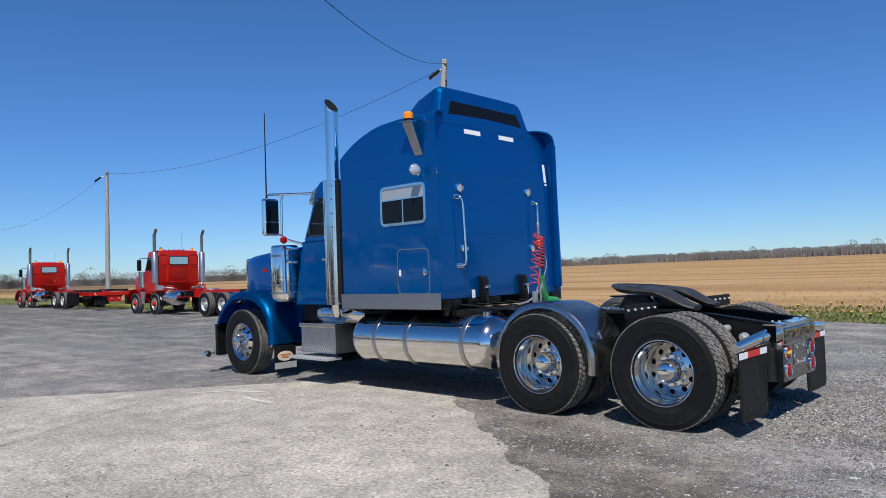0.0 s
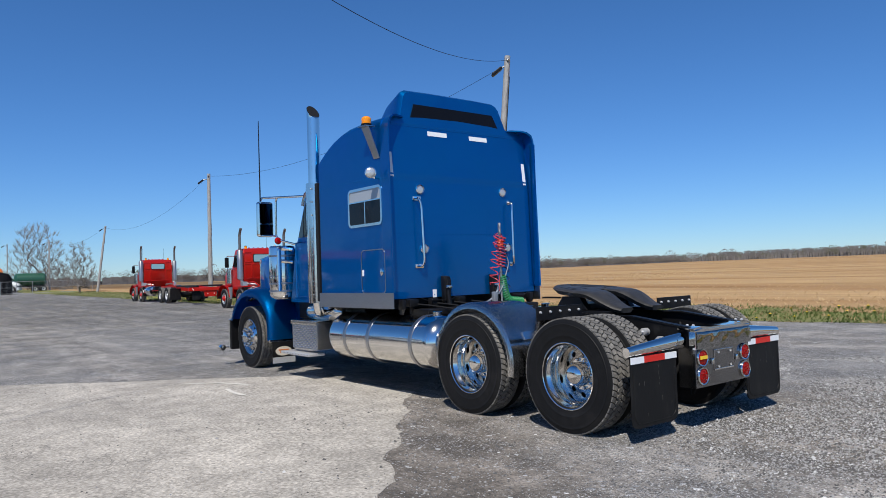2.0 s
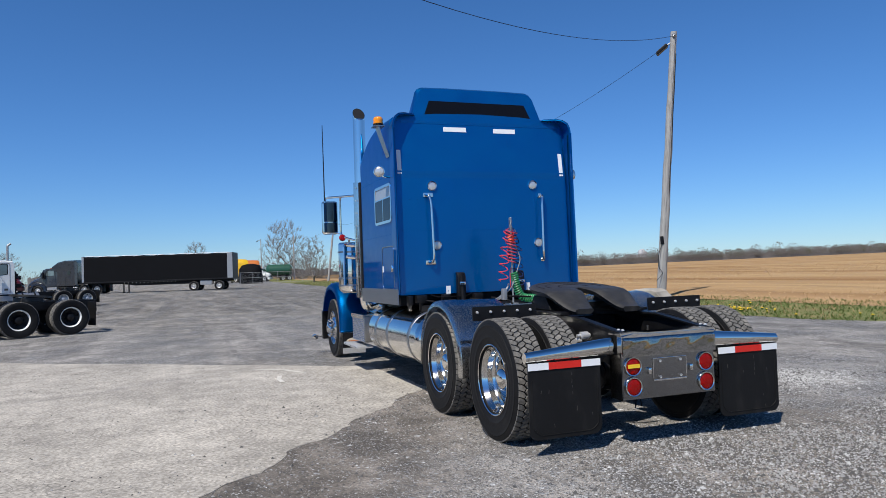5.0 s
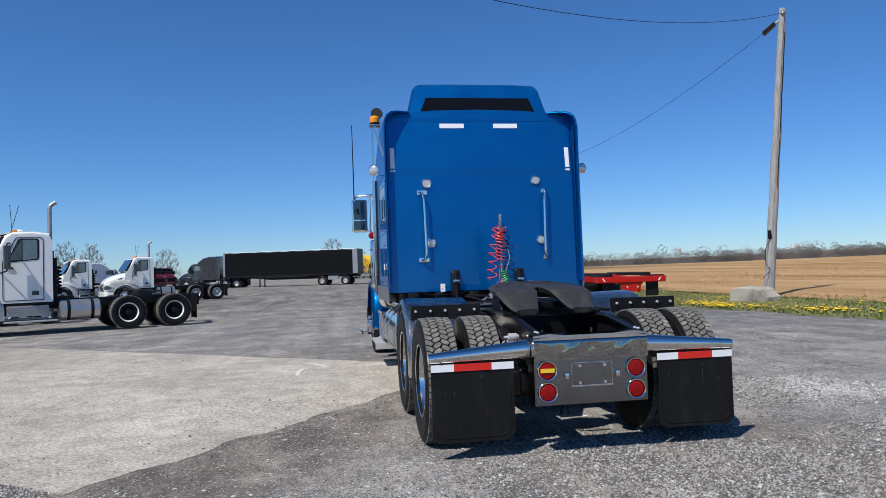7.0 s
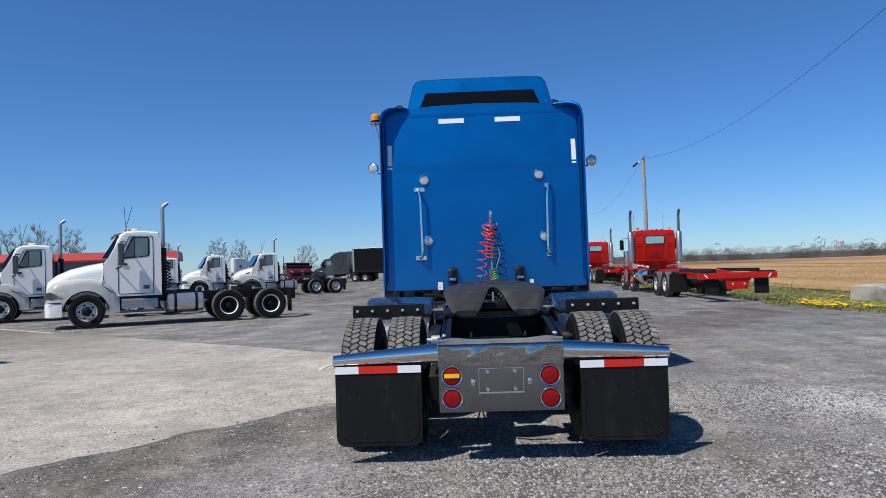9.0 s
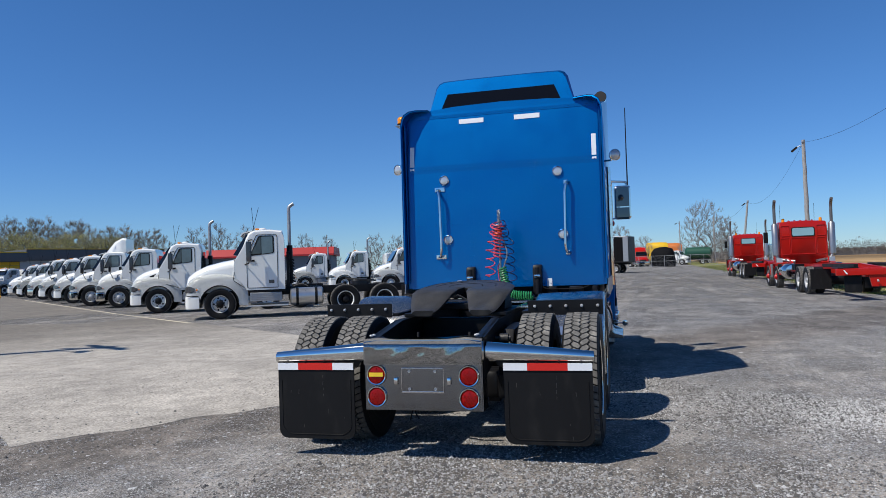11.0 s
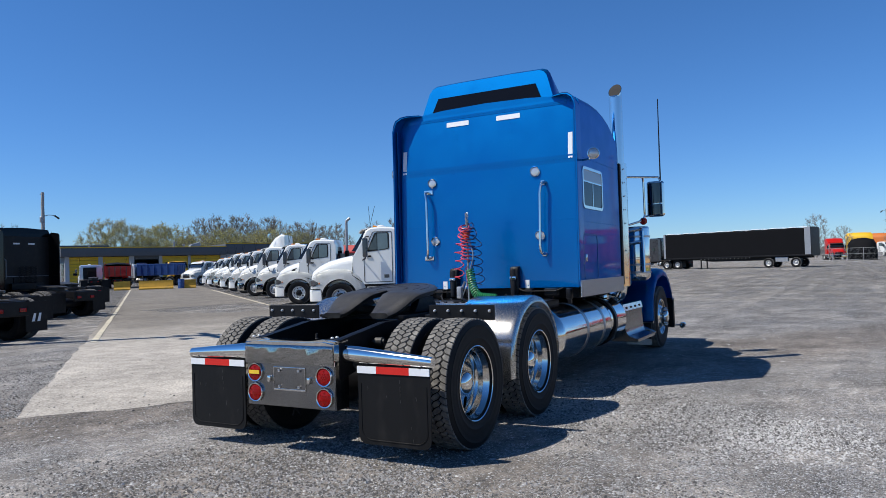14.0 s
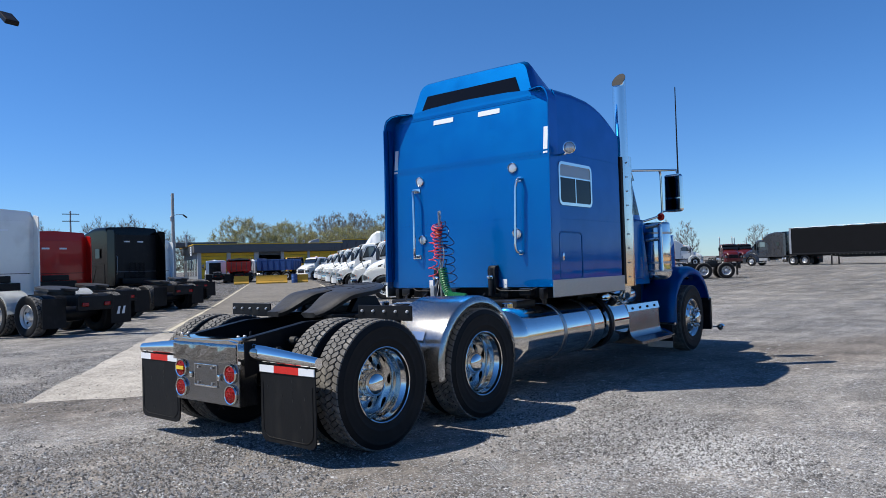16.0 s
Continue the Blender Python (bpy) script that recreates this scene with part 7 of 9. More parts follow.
        part("tank_bracket", bm, BLACK, tk)
    if not sleeper:
        bm = B()
        tube(bm, [(back - 0.28 + 0.05 * math.cos(q * 0.7), -0.35 + 0.05 * math.sin(q * 0.7), 2.0 - 0.012 * q) for q in range(72)], 0.012, 4)
        hose = part("air_hose", bm, CABLE, T)
        for k in range(1, 6):
            again(hose, T, pose(0, 0.14 * k, 0))
        bm = B()
        box(bm, back - 0.16, back - 0.06, -0.5, 0.75, 1.0, 2.25, 0.02)
        part("cab_guard", bm, BLACK, T)
    w = far_wheel(T, rims, hubs, deep=False)
    w.matrix_basis = pose(0, 1.02, HUB_Z)
    again(w, T, pose(0, -1.02, HUB_Z, 0, 20, 180))
    d = far_wheel(T, drive[0] if drive else rims, hubs, half=0.15, disc=drive[1] if drive else None)
    d.matrix_basis = pose(-wb, 1.08, HUB_Z)
    dt = [c for c in d.children if c.name.startswith("tyre")][0]
    for x, s, q in ((-wb, -1, 30), (-wb - 1.37, 1, 50), (-wb - 1.37, -1, 11)):
        again(d, T, pose(x, 1.08 * s, HUB_Z, 0, q, 0 if s > 0 else 180))
    for x in (-wb, -wb - 1.37):
        for s in sides():
            again(dt, T, pose(x, 0.75 * s, HUB_Z, 0, 7, 0)).name = "inner_tyre"
        bm = B()
        lathe(bm, [(0.09, -0.7), (0.2, -0.15), (0.2, 0.15), (0.09, 0.7)], (x, 0, HUB_Z), "y", 12, True)
        part("drive_axle", bm, BLACK, T)
    if half_fender:
        for s in sides():
            bm = B()
            grid = []
            for k in range(12):
                a = radians(25 + 150 * k / 11)
                grid.append([(-wb + 0.62 * math.cos(a), y * s, HUB_Z + 0.64 * math.sin(a)) for y in (0.6, 1.2, 1.245, 1.25)])
            for k, r in enumerate(grid):
                r[3] = (r[3][0], r[3][1], r[3][2] - 0.06)
            sheet(bm, grid)
            bmesh.ops.solidify(bm, geom=bm.faces, thickness=0.01)
            part("half_fender", bm, half_fender, T, "white half fender over the drive wheel")
    bm = B()
    lathe(bm, [(0.06, -0.85), (0.06, 0.85)], (0, 0, 0.46), "y", 10, True)
    part("front_axle", bm, BLACK, T)
    if body is None:
        bm = B()
        out = [(-wb - 0.55 + 0.45 * math.cos(a), 0.45 * math.sin(a)) for a in [radians(-90 + 15 * k) for k in range(13)]] + [(-wb - 1.0, 0.42), (-wb - 1.2, 0.2), (-wb - 0.9, 0.05), (-wb - 0.9, -0.05), (-wb - 1.2, -0.2), (-wb - 1.0, -0.42)]
        solid(bm, [(x, y, 1.16 + (x + wb + 0.5) * 0.1) for x, y in out], [(x, y, 1.22 + (x + wb + 0.5) * 0.1) for x, y in out])
        box(bm, -wb - 0.9, -wb - 0.3, -0.4, 0.4, 1.0, 1.14, 0.02)
        part("fifth_wheel", bm, GREASE, T, "black fifth wheel")
    else:
        body(T, back - 0.35, end + 0.1)
    for s in sides():
        bm = B()
        box(bm, -wb - 1.37 - 0.70, -wb - 1.37 - 0.685, min(0.62 * s, 1.22 * s), max(0.62 * s, 1.22 * s), 0.22, 0.95, 0.004)
        flap = part("mudflap", bm, RUBBER, T)
        if half_fender and s < 0:
            bm = B()
            for q in (-0.13, 0.02):
                prism(bm, [(-0.92 + q, 0.66), (-0.86 + q, 0.66), (-0.80 + q, 0.46), (-0.88 + q, 0.46)], "x", -wb - 2.078, -wb - 2.072)
            part("flap_mark", bm, TAPE_W, flap, "pale plain mark")
        bm = B()
        box(bm, end - 0.02, end, 0.3 * s - 0.09, 0.3 * s + 0.09, 0.72, 0.82, 0.02)
        part("tail_light", bm, LENS_R, T)
    bm = B()
    box(bm, end, end + 0.08, -0.5, 0.5, 0.62, 0.98, 0.02)
    part("tail_crossmember", bm, BLACK, T)
    return T


def road(nn, s):
    return 0.8 * nn - 0.6 * s, -0.6 * nn - 0.8 * s


PARKED = -62.0
# the near white row; place is the left front wheel, then variants
def parked(px, py, yaw):
    m = pose(px, py, lift(px, py), 0, 0, yaw)
    return m @ pose(0, -1.05, 0)


def build_white_row():
    g = "row of parked white trucks"
    day_truck("day_cab_truck", "white day cab tractor with a tall exhaust stack", WHITE, 4.2, 2.3, 1.72, 3.02, group=g, at=parked(-18.4, -4.9, PARKED), rims=RIM, drive=(WHITE, BLACK))
    day_truck("day_cab_truck", "white short-hood truck with mirrors folded out", WHITE, 4.4, 1.0, 1.62, 2.9, group=g, at=parked(-22.5, -10.5, PARKED), vent="slot", visor=False)
    day_truck("day_cab_truck", "white tractor with chrome wheels and dark grille", WHITE, 4.4, 1.35, 1.66, 2.95, rims=RIM, hubs=RIM, bumper=CHROME, group=g, at=parked(-27.4, -16.6, PARKED), stack=False, vent="panel", hood_mirror=True)
    day_truck("day_cab_truck", "white tractor with a tall white roof fairing", WHITE, 4.4, 1.35, 1.66, 2.95, rims=RIM, hubs=RIM, bumper=CHROME, fairing=True, group=g, at=parked(-29.6, -20.3, PARKED), stack=False, vent="panel", hood_mirror=True)
    day_truck("day_cab_truck", "white day cab truck with black hood mirrors", WHITE, 4.4, 1.2, 1.64, 2.9, group=g, at=parked(-33.2, -24.9, PARKED), stack=False, vent="panel", hood_mirror=True, rims=RIM)
    day_truck("day_cab_truck", "white short-hood truck with a dark hood vent", WHITE, 4.4, 1.05, 1.62, 2.84, group=g, at=parked(-36.6, -29.5, PARKED), stack=False, vent="slot", hood_mirror=True)
    day_truck("day_cab_truck", "white day cab truck with a chrome bumper", WHITE, 4.4, 1.3, 1.66, 2.92, group=g, at=parked(-40.0, -34.0, PARKED), stack=False, bumper=CHROME, hubs=RIM)
    last = day_truck("day_cab_truck", "white short-hood truck far along the row", WHITE, 4.4, 1.0, 1.58, 2.72, group=g, at=parked(-43.6, -38.8, PARKED), stack=False, visor=False, vent="slot")
    copy_thing(last, parked(-47.0, -43.4, PARKED))


def build_second_row():
    g = "second row of white trucks"
    day_truck("day_cab_truck", "white day cab truck further back on the lot", WHITE, 4.3, 1.1, 1.6, 2.9, group=g, at=parked(-43.4, -7.9, PARKED), vent="slot", visor=False, rims=RIM, hubs=RIM)
    t = day_truck("day_cab_truck", "white tractor with a visor further back on the lot", WHITE, 4.3, 1.25, 1.6, 2.9, group=g, at=parked(-46.3, -12.6, PARKED))
    copy_thing(t, parked(-49.2, -17.3, PARKED))


def build_left_row():
    g = "tractors parked tail to the road"

    def spot(cx, cy, turn=-80):
        """The pose of a tractor whose sleeper's rear right corner stands there."""
        return pose(cx, cy, 0, 0, 0, turn) @ pose(3.78, 1.24, 0)
    day_truck("sleeper_tractor", "white high-roof sleeper tractor with white half fenders", WHITE, 6.2, 1.5, 1.7, 2.9, sleeper=1.6, sleeper_z=3.5, stack=False, rims=RIM, hubs=RIM, group=g, at=spot(-7.7, -10.7), half_fender=WHITE)
    day_truck("sleeper_tractor", "red sleeper tractor with bright wheels", RED, 5.2, 1.5, 1.7, 2.7, sleeper=1.6, sleeper_z=3.1, stack=False, rims=RIM, hubs=RIM, group=g, at=spot(-10.9, -14.5))
    day_truck("sleeper_tractor", "glossy black high-roof sleeper tractor", BLACK_P, 4.5, 1.5, 1.7, 2.9, sleeper=1.6, sleeper_z=3.48, stack=False, rims=RIM, hubs=RIM, group=g, at=spot(-15.1, -17.1))
    day_truck("sleeper_tractor", "white sleeper tractor with side steps", WHITE, 5.2, 1.5, 1.7, 2.9, sleeper=1.6, sleeper_z=3.3, stack=False, rims=RIM, hubs=RIM, group=g, at=spot(-19.6, -24.2))
    day_truck("day_cab_truck", "low white day cab tractor with a bare black chassis", WHITE, 4.6, 1.3, 1.5, 2.5, stack=False, group=g, at=on_lot(pose(-43.5, -57.5, 0, 0, 0, -120) @ pose(2.0, 0, 0)))


def build_back_trucks():
    """Trucks standing behind the second row, beside the grey tractor."""
    day_truck("sleeper_tractor", "white sleeper tractor behind the second row", WHITE, 5.0, 1.4, 1.6, 2.8, sleeper=1.6, sleeper_z=3.6, stack=False, at=on_lot(pose(-96.4, -24.0, 0, 0, 0, 125)))
    t = day_truck("day_cab_truck", "dark red tractor with bright stacks", REDDK, 4.6, 1.6, 1.7, 2.8, stack=2, at=on_lot(pose(-99.9, -20.0, 0, 0, 0, 35)), group="dark red tractors")
    copy_thing(t, on_lot(pose(-106.2, -20.0, 0, 0, 0, 35)))


def build_grey_rig():
    m = pose(-86.4, -12.7, 0, 0, 0, -106)
    day_truck("sleeper_tractor", "dark grey aerodynamic sleeper tractor", GREY_P, 5.0, 1.4, 1.65, 2.95, sleeper=1.9, sleeper_z=3.75, stack=False, visor=False, rims=RIM, hubs=RIM, at=m, steps=True)
    T = thing("curtain_trailer", "long black tarpaulin trailer behind the grey tractor", "trailer", at=pose(-80.55, 7.56, 0, 0, 0, -105.3))
    L = 16.2
    bm = B()
    n = 41
    rings = []
    for k in range(n):
        x = 0.25 + (L - 0.5) * k / (n - 1)
        sag = 0.045 * abs(math.sin(k * math.pi / 5))
        top = 4.08 - sag
        rings.append([(x, 1.27, 1.32), (x, 1.28 - sag * 0.5, 2.5), (x, 1.27, top - 0.1), (x, 1.18, top), (x, 0, top + 0.06), (x, -1.18, top), (x, -1.27, top - 0.1), (x, -1.28 + sag * 0.5, 2.5), (x, -1.27, 1.32)])
    loft(bm, rings)
    part("tarpaulin", bm, TARP, T, "taut black tarpaulin over hoops", 30)
    for x0, x1 in ((0, 0.25), (L - 0.25, L)):
        bm = B()
        box(bm, x0, x1, -1.30, 1.30, 1.25, 4.12, 0.03)
        bb = part("bulkhead", bm, BLACK, T)
        for s in sides():
            bm = B()
            box(bm, x0 + 0.02, x1 + 0.35 if x0 == 0 else x1, 1.315 * s - 0.012, 1.315 * s + 0.012, 1.3, 4.1, 0.005)
            part("corner_post", bm, STEEL_G, bb, "bright corner post")
    bm = B()
    for s in sides():
        for k in range(8):
            q = 0.25 + (L - 0.5) * k / 8
            w_ = (L - 0.5) / 8
            tube(bm, [(q + 0.05, 1.24 * s, 4.10), (q + w_ * 0.3, 1.24 * s, 4.135), (q + w_ * 0.7, 1.24 * s, 4.13), (q + w_ - 0.05, 1.24 * s, 4.10)], 0.035, 6)
    part("roof_rail", bm, TAPE_W, T)
    bm = B()
    box(bm, 0, L, -1.29, 1.29, 1.16, 1.32, 0.02)
    for s in sides():
        prism(bm, [(0.3, 1.16), (0.3, 0.95), (3.8, 0.95), (5.0, 0.80), (10.8, 0.80), (12.2, 1.0), (L - 0.3, 1.05), (L - 0.3, 1.16)], "y", 0.45 * s - 0.05, 0.45 * s + 0.05)
    part("deck_frame", bm, BLACK, T)
    for k in range(14):
        bm = B()
        box(bm, 6.2 + 0.42 * k, 6.26 + 0.42 * k, 1.29, 1.305, 1.08, 1.16)
        part("strap_winch", bm, STEEL_G, T)
    bm = B()
    box(bm, 2.35, 3.6, 0.8, 1.2, 0.62, 1.1, 0.02)
    part("tool_box", bm, STEEL_G, T, "pale tool box")
    w = far_wheel(T, RIM, RIM)
    w.matrix_basis = pose(1.55, 1.12, HUB_Z)
    for x, s in ((1.55, -1), (4.3, 1), (4.3, -1)):
        again(w, T, pose(x, 1.12 * s, HUB_Z, 0, 20 * x, 0 if s > 0 else 180))
    for x in (1.55, 4.3):
        bm = B()
        lathe(bm, [(0.07, -0.95), (0.07, 0.95)], (x, 0, HUB_Z), "y", 10, True)
        box(bm, x - 0.1, x + 0.1, -0.5, 0.5, 0.5, 0.95)
        part("axle", bm, BLACK, T)
    for s in sides():
        bm = B()
        box(bm, 11.9, 12.02, 0.75 * s - 0.06, 0.75 * s + 0.06, 0.1, 1.16, 0.01)
        box(bm, 11.8, 12.12, 0.75 * s - 0.14, 0.75 * s + 0.14, 0.04, 0.1, 0.01)
        part("landing_leg", bm, BLACK, T)


# ---------- red long-chassis trucks ----------
def red_truck(at):
    T = thing("red_truck", "red heavy truck with twin stacks and a long bare red chassis", "truck", "red chassis trucks", at)
    # origin under the cab's rear wall, on the ground
    bm = B()
    half = ((1.02, 0.10), (1.01, 0.05), (0.97, 0.012), (0.88, 0.0), (0, -0.03), (-0.88, 0.0), (-0.97, 0.012), (-1.01, 0.05), (-1.02, 0.10))
    loft(bm, [[(0, v, 1.48), (0, v, 2.86), (0.05 + d, v, 3.08 - d), (0.5, v, 3.12 - d), (1.1, v, 3.08 - d), (1.25 - d, v, 2.95 - d), (1.55, v, 2.15), (1.6, v, 1.3), (1.6, v, 1.0), (0.3, v, 1.0)] for v, d in half])
    part("cab", bm, RED, T, "", 34)
    for y0, y1, z0, z1 in ((-0.52, 0.52, 1.56, 2.32), (-0.96, -0.58, 1.56, 2.32), (0.58, 0.96, 1.56, 2.32), (-0.96, -0.58, 2.42, 2.90), (0.58, 0.96, 2.42, 2.90)):
        bm = B()
        x = -0.010
        tube(bm, bend([(x, y0, (z0 + z1) / 2), (x, y0, z1), (x, y1, z1), (x, y1, z0), (x, y0, z0), (x, y0, (z0 + z1) / 2)], 0.06), 0.018, 6)
        part("pressed_rib", bm, RED, T)
    bm = B()
    prism(bm, bend_flat([(-0.50, 2.38), (0.50, 2.38), (0.50, 2.82), (-0.50, 2.82)], 0.09), "x", -0.02, 0.01)
    wn_ = part("rear_window", bm, SEAL, T, "rear cab window")
    bm = B()
    prism(bm, bend_flat([(-0.46, 2.42), (0.46, 2.42), (0.46, 2.78), (-0.46, 2.78)], 0.07), "x", -0.026, -0.018)
    part("pane", bm, PANE, wn_, "pale pane with the light beyond painted in")
    bm = B()
    loft(bm, [[(x, v * w, z) for v, z in ((1, 1.0), (1, t - 0.2), (0.9, t - 0.05), (0.6, t), (-0.6, t), (-0.9, t - 0.05), (-1, t - 0.2), (-1, 1.0))] for x, w, t in ((1.58, 0.88, 2.12), (2.4, 0.84, 2.05), (3.3, 0.78, 1.95), (3.4, 0.74, 1.88))])
    part("hood", bm, RED, T, "", 42)
    for s in sides():
        bm = B()
        prism(bm, [(0.35, 2.15), (0.35, 2.8), (1.05, 2.82), (1.38, 2.2)], "y", 1.052 * s - 0.004, 1.052 * s + 0.006)
        part("door_window", bm, GLASS_DK, T)
        bm = B()
        tube(bm, bend([(-0.04, 1.21 * s, 1.5), (-0.04, 1.21 * s, 3.84), (-0.24, 1.21 * s, 4.10)], 0.16), 0.068, 14)
        st = part("exhaust_pipe", bm, STACK, T, "dark curved exhaust stack")
        bm = B()
        lathe(bm, [(0.10, 1.50), (0.145, 1.54), (0.145, 2.95), (0.09, 3.02)], (-0.02, 1.21 * s, 0), "z", 20, True)
        part("heat_shield", bm, SHIELD, st, "brushed steel heat shield")
        bm = B()
        tube(bm, bend([(1.2, 1.0 * s, 2.75), (1.3, 1.4 * s, 2.75), (1.3, 1.4 * s, 2.1), (1.2, 1.0 * s, 2.05)], 0.06), 0.018, 6)
        mr = part("mirror_bracket", bm, CHROME, T)
        bm = B()
        box(bm, 1.22, 1.33, min(1.32 * s, 1.52 * s), max(1.32 * s, 1.52 * s), 2.15, 2.68, 0.03)
        part("mirror", bm, BLACK, mr)
        bm = B()
        tube(bm, [(1.2, 0.75 * s, 2.95), (1.18, 0.76 * s, 4.0)], 0.008, 5)
        part("antenna", bm, BLACK, mr)
        bm = B()
        lathe(bm, [(0, 1.3), (0.2, 1.32), (0.2, 2.1), (0, 2.12)], (1.75, 1.05 * s, 0), "z", 20)
        part("air_cleaner", bm, ALU, T)
        bm = B()
        sheet(bm, [[(2.45 + 0.78 * math.cos(a) * (1.2), y * s, 0.45 + 0.80 * math.sin(a)) for y in (0.6, 1.2, 1.24)] for a in [radians(10 + 16 * k) for k in range(11)]])
        bmesh.ops.solidify(bm, geom=bm.faces, thickness=0.02)
        part("front_fender", bm, RED, T)
        bm = B()
        box(bm, -0.45, 0.75, min(0.6 * s, 1.24 * s), max(0.6 * s, 1.24 * s), 1.12, 1.19, 0.02)
        part("wheel_guard", bm, RED, T, "flat red guard over the second steering wheel")
        bm = B()
        prism(bm, [(-0.42, 1.19), (-0.05, 1.19), (-0.05, 1.40), (-0.36, 1.40)], "y", min(0.98 * s, 1.22 * s), max(0.98 * s, 1.22 * s), 0.01)
        part("guard_bracket", bm, STEEL_G, T)
        bm = B()
        box(bm, -0.50, -0.47, min(0.72 * s, 1.22 * s), max(0.72 * s, 1.22 * s), 0.42, 1.12, 0.01)
        part("mudflap", bm, RUBBER, T)
        bm = B()
        prism(bm, [(-0.60, 0.86), (-0.56, 0.86), (-0.66, 0.70), (-0.70, 0.70)], "y", 1.20 * s, 1.225 * s)
        part("flap_mark", bm, TAPE_W, T)
        bm = B()
        box(bm, -2.55, -2.35, min(0.5 * s, 0.9 * s), max(0.5 * s, 0.9 * s), 0.85, 1.12, 0.02)
        part("air_tank", bm, BLACK, T)
        bm = B()
        lathe(bm, [(0, -2.25), (0.28, -2.22), (0.36, -2.10), (0.36, -0.95), (0.28, -0.83), (0, -0.80)], (0, 0.92 * s, 0.80), "x", 28)
        part("fuel_tank", bm, ALU, T, "polished fuel tank")
        bm = B()
        prism(bm, [(-11.4, 0.72), (-11.4, 0.92), (-7.4, 1.12), (2.9, 1.12), (2.9, 0.82), (-7.4, 0.78)], "y", 0.45 * s - 0.05, 0.45 * s + 0.05)
        part("frame_rail", bm, RED, T, "long red frame rail")
        bm = B()
        box(bm, -7.35, -7.32, min(0.55 * s, 1.25 * s), max(0.55 * s, 1.25 * s), 0.2, 0.95, 0.01)
        part("mudflap", bm, RUBBER, T)
    for k in range(8):
        bm = B()
        box(bm, -11.1 + 1.2 * k, -10.98 + 1.2 * k, -0.5, 0.5, 0.84, 0.98 + 0.012 * k, 0.01)
        part("crossmember", bm, RED, T)
    bm = B()
    box(bm, -11.55, -11.4, -1.35, 1.35, 0.78, 1.0, 0.02)
    bar = part("tail_bar", bm, RED, T)
    bm = B()
    prism(bm, [(-0.42, 0.80), (0.42, 0.80), (0.34, 0.42), (-0.34, 0.42)], "x", -11.5, -11.42)
    part("hitch_plate", bm, RED, bar)
    for s in sides():
        bm = B()
        prism(bm, [(1.02 * s, 0.82), (1.07 * s, 0.82), (1.16 * s, 0.95), (1.11 * s, 0.95)], "x", -11.562, -11.548)
        part("reflective_tape", bm, TAPE_W, bar)
        bm = B()
        box(bm, -11.5, -10.7, 1.0 * s - 0.3, 1.0 * s + 0.3, 1.0, 1.04, 0.01)
        part("rubber_pad", bm, BLACK, bar)
        bm = B()
        box(bm, -11.4, -11.38, 0.85 * s - 0.25, 0.85 * s + 0.25, 0.25, 0.78, 0.01)
        part("mudflap", bm, RUBBER, bar)
        bm = B()
        tube(bm, [(-11.56, 0.2 * s, 0.62), (-11.62, 0.2 * s, 0.58)], 0.03, 8)
        part("hook", bm, ZINC, bar)
        bm = B()
        tube(bm, bend([(-0.1, 0.85 * s, 1.35), (-0.9, 0.85 * s, 1.38), (-1.3, 0.7 * s, 1.15)], 0.1), 0.03, 8)
        part("guard_rail", bm, RED, T)
        bm = B()
        tube(bm, bend([(-0.06, 1.21 * s, 1.55), (-0.08, 1.10 * s, 1.32), (-0.4, 0.45 * s, 1.22)], 0.1), 0.07, 10)
        part("exhaust_pipe", bm, SHIELD, T)
        bm = B()
        prism(bm, [(1.25, 1.12), (1.75, 1.12), (1.55, 0.50), (1.35, 0.50)], "y", min(1.14 * s, 1.20 * s), max(1.14 * s, 1.20 * s), 0.01)
        part("splash_guard", bm, STEEL_G, T)
    bm = B()
    for y in (-0.75, 0.75):
        box(bm, -11.4, -7.2, y - 0.06, y + 0.06, 1.02, 1.14, 0.01)
    part("load_rail", bm, BLACK, T)
    for k in range(5):
        bm = B()
        lathe(bm, [(0.05, 0), (0.05, 0.04), (0.0, 0.06)], (0.5, -0.5 + 0.25 * k, 3.12), "z", 8)
        part("roof_marker", bm, LENS_R, T)
    for s in sides():
        bm = B()
        lathe(bm, [(0.07, 0), (0.07, 0.15), (0.05, 0.19), (0, 0.2)], (0.2, 0.80 * s, 3.06), "z", 12)
        part("beacon", bm, LENS_A, T, "amber beacon")
    bm = B()
    box(bm, 3.35, 3.55, -1.2, 1.2, 0.5, 0.95, 0.03)
    part("bumper", bm, BLACK, T)
    w = far_wheel(T, RIM, RED, deep=False)
    w.matrix_basis = pose(2.40, 1.08, HUB_Z)
    for x, s in ((2.40, -1), (0.15, 1), (0.15, -1)):
        again(w, T, pose(x, 1.08 * s, HUB_Z, 0, 15, 0 if s > 0 else 180))
    d = far_wheel(T, RIM, RIM)
    d.matrix_basis = pose(-4.9, 1.1, HUB_Z)
    dt = [c for c in d.children if c.name.startswith("tyre")][0]
    for x in (-4.9, -6.4):
        for s in sides():
            if (x, s) != (-4.9, 1):
                again(d, T, pose(x, 1.1 * s, HUB_Z, 0, 30, 0 if s > 0 else 180))
            again(dt, T, pose(x, 0.78 * s, HUB_Z)).name = "inner_tyre"
        bm = B()
        lathe(bm, [(0.09, -0.75), (0.2, -0.1), (0.2, 0.1), (0.09, 0.75)], (x, 0, HUB_Z), "y", 12, True)
        part("drive_axle", bm, BLACK, T)
    return T


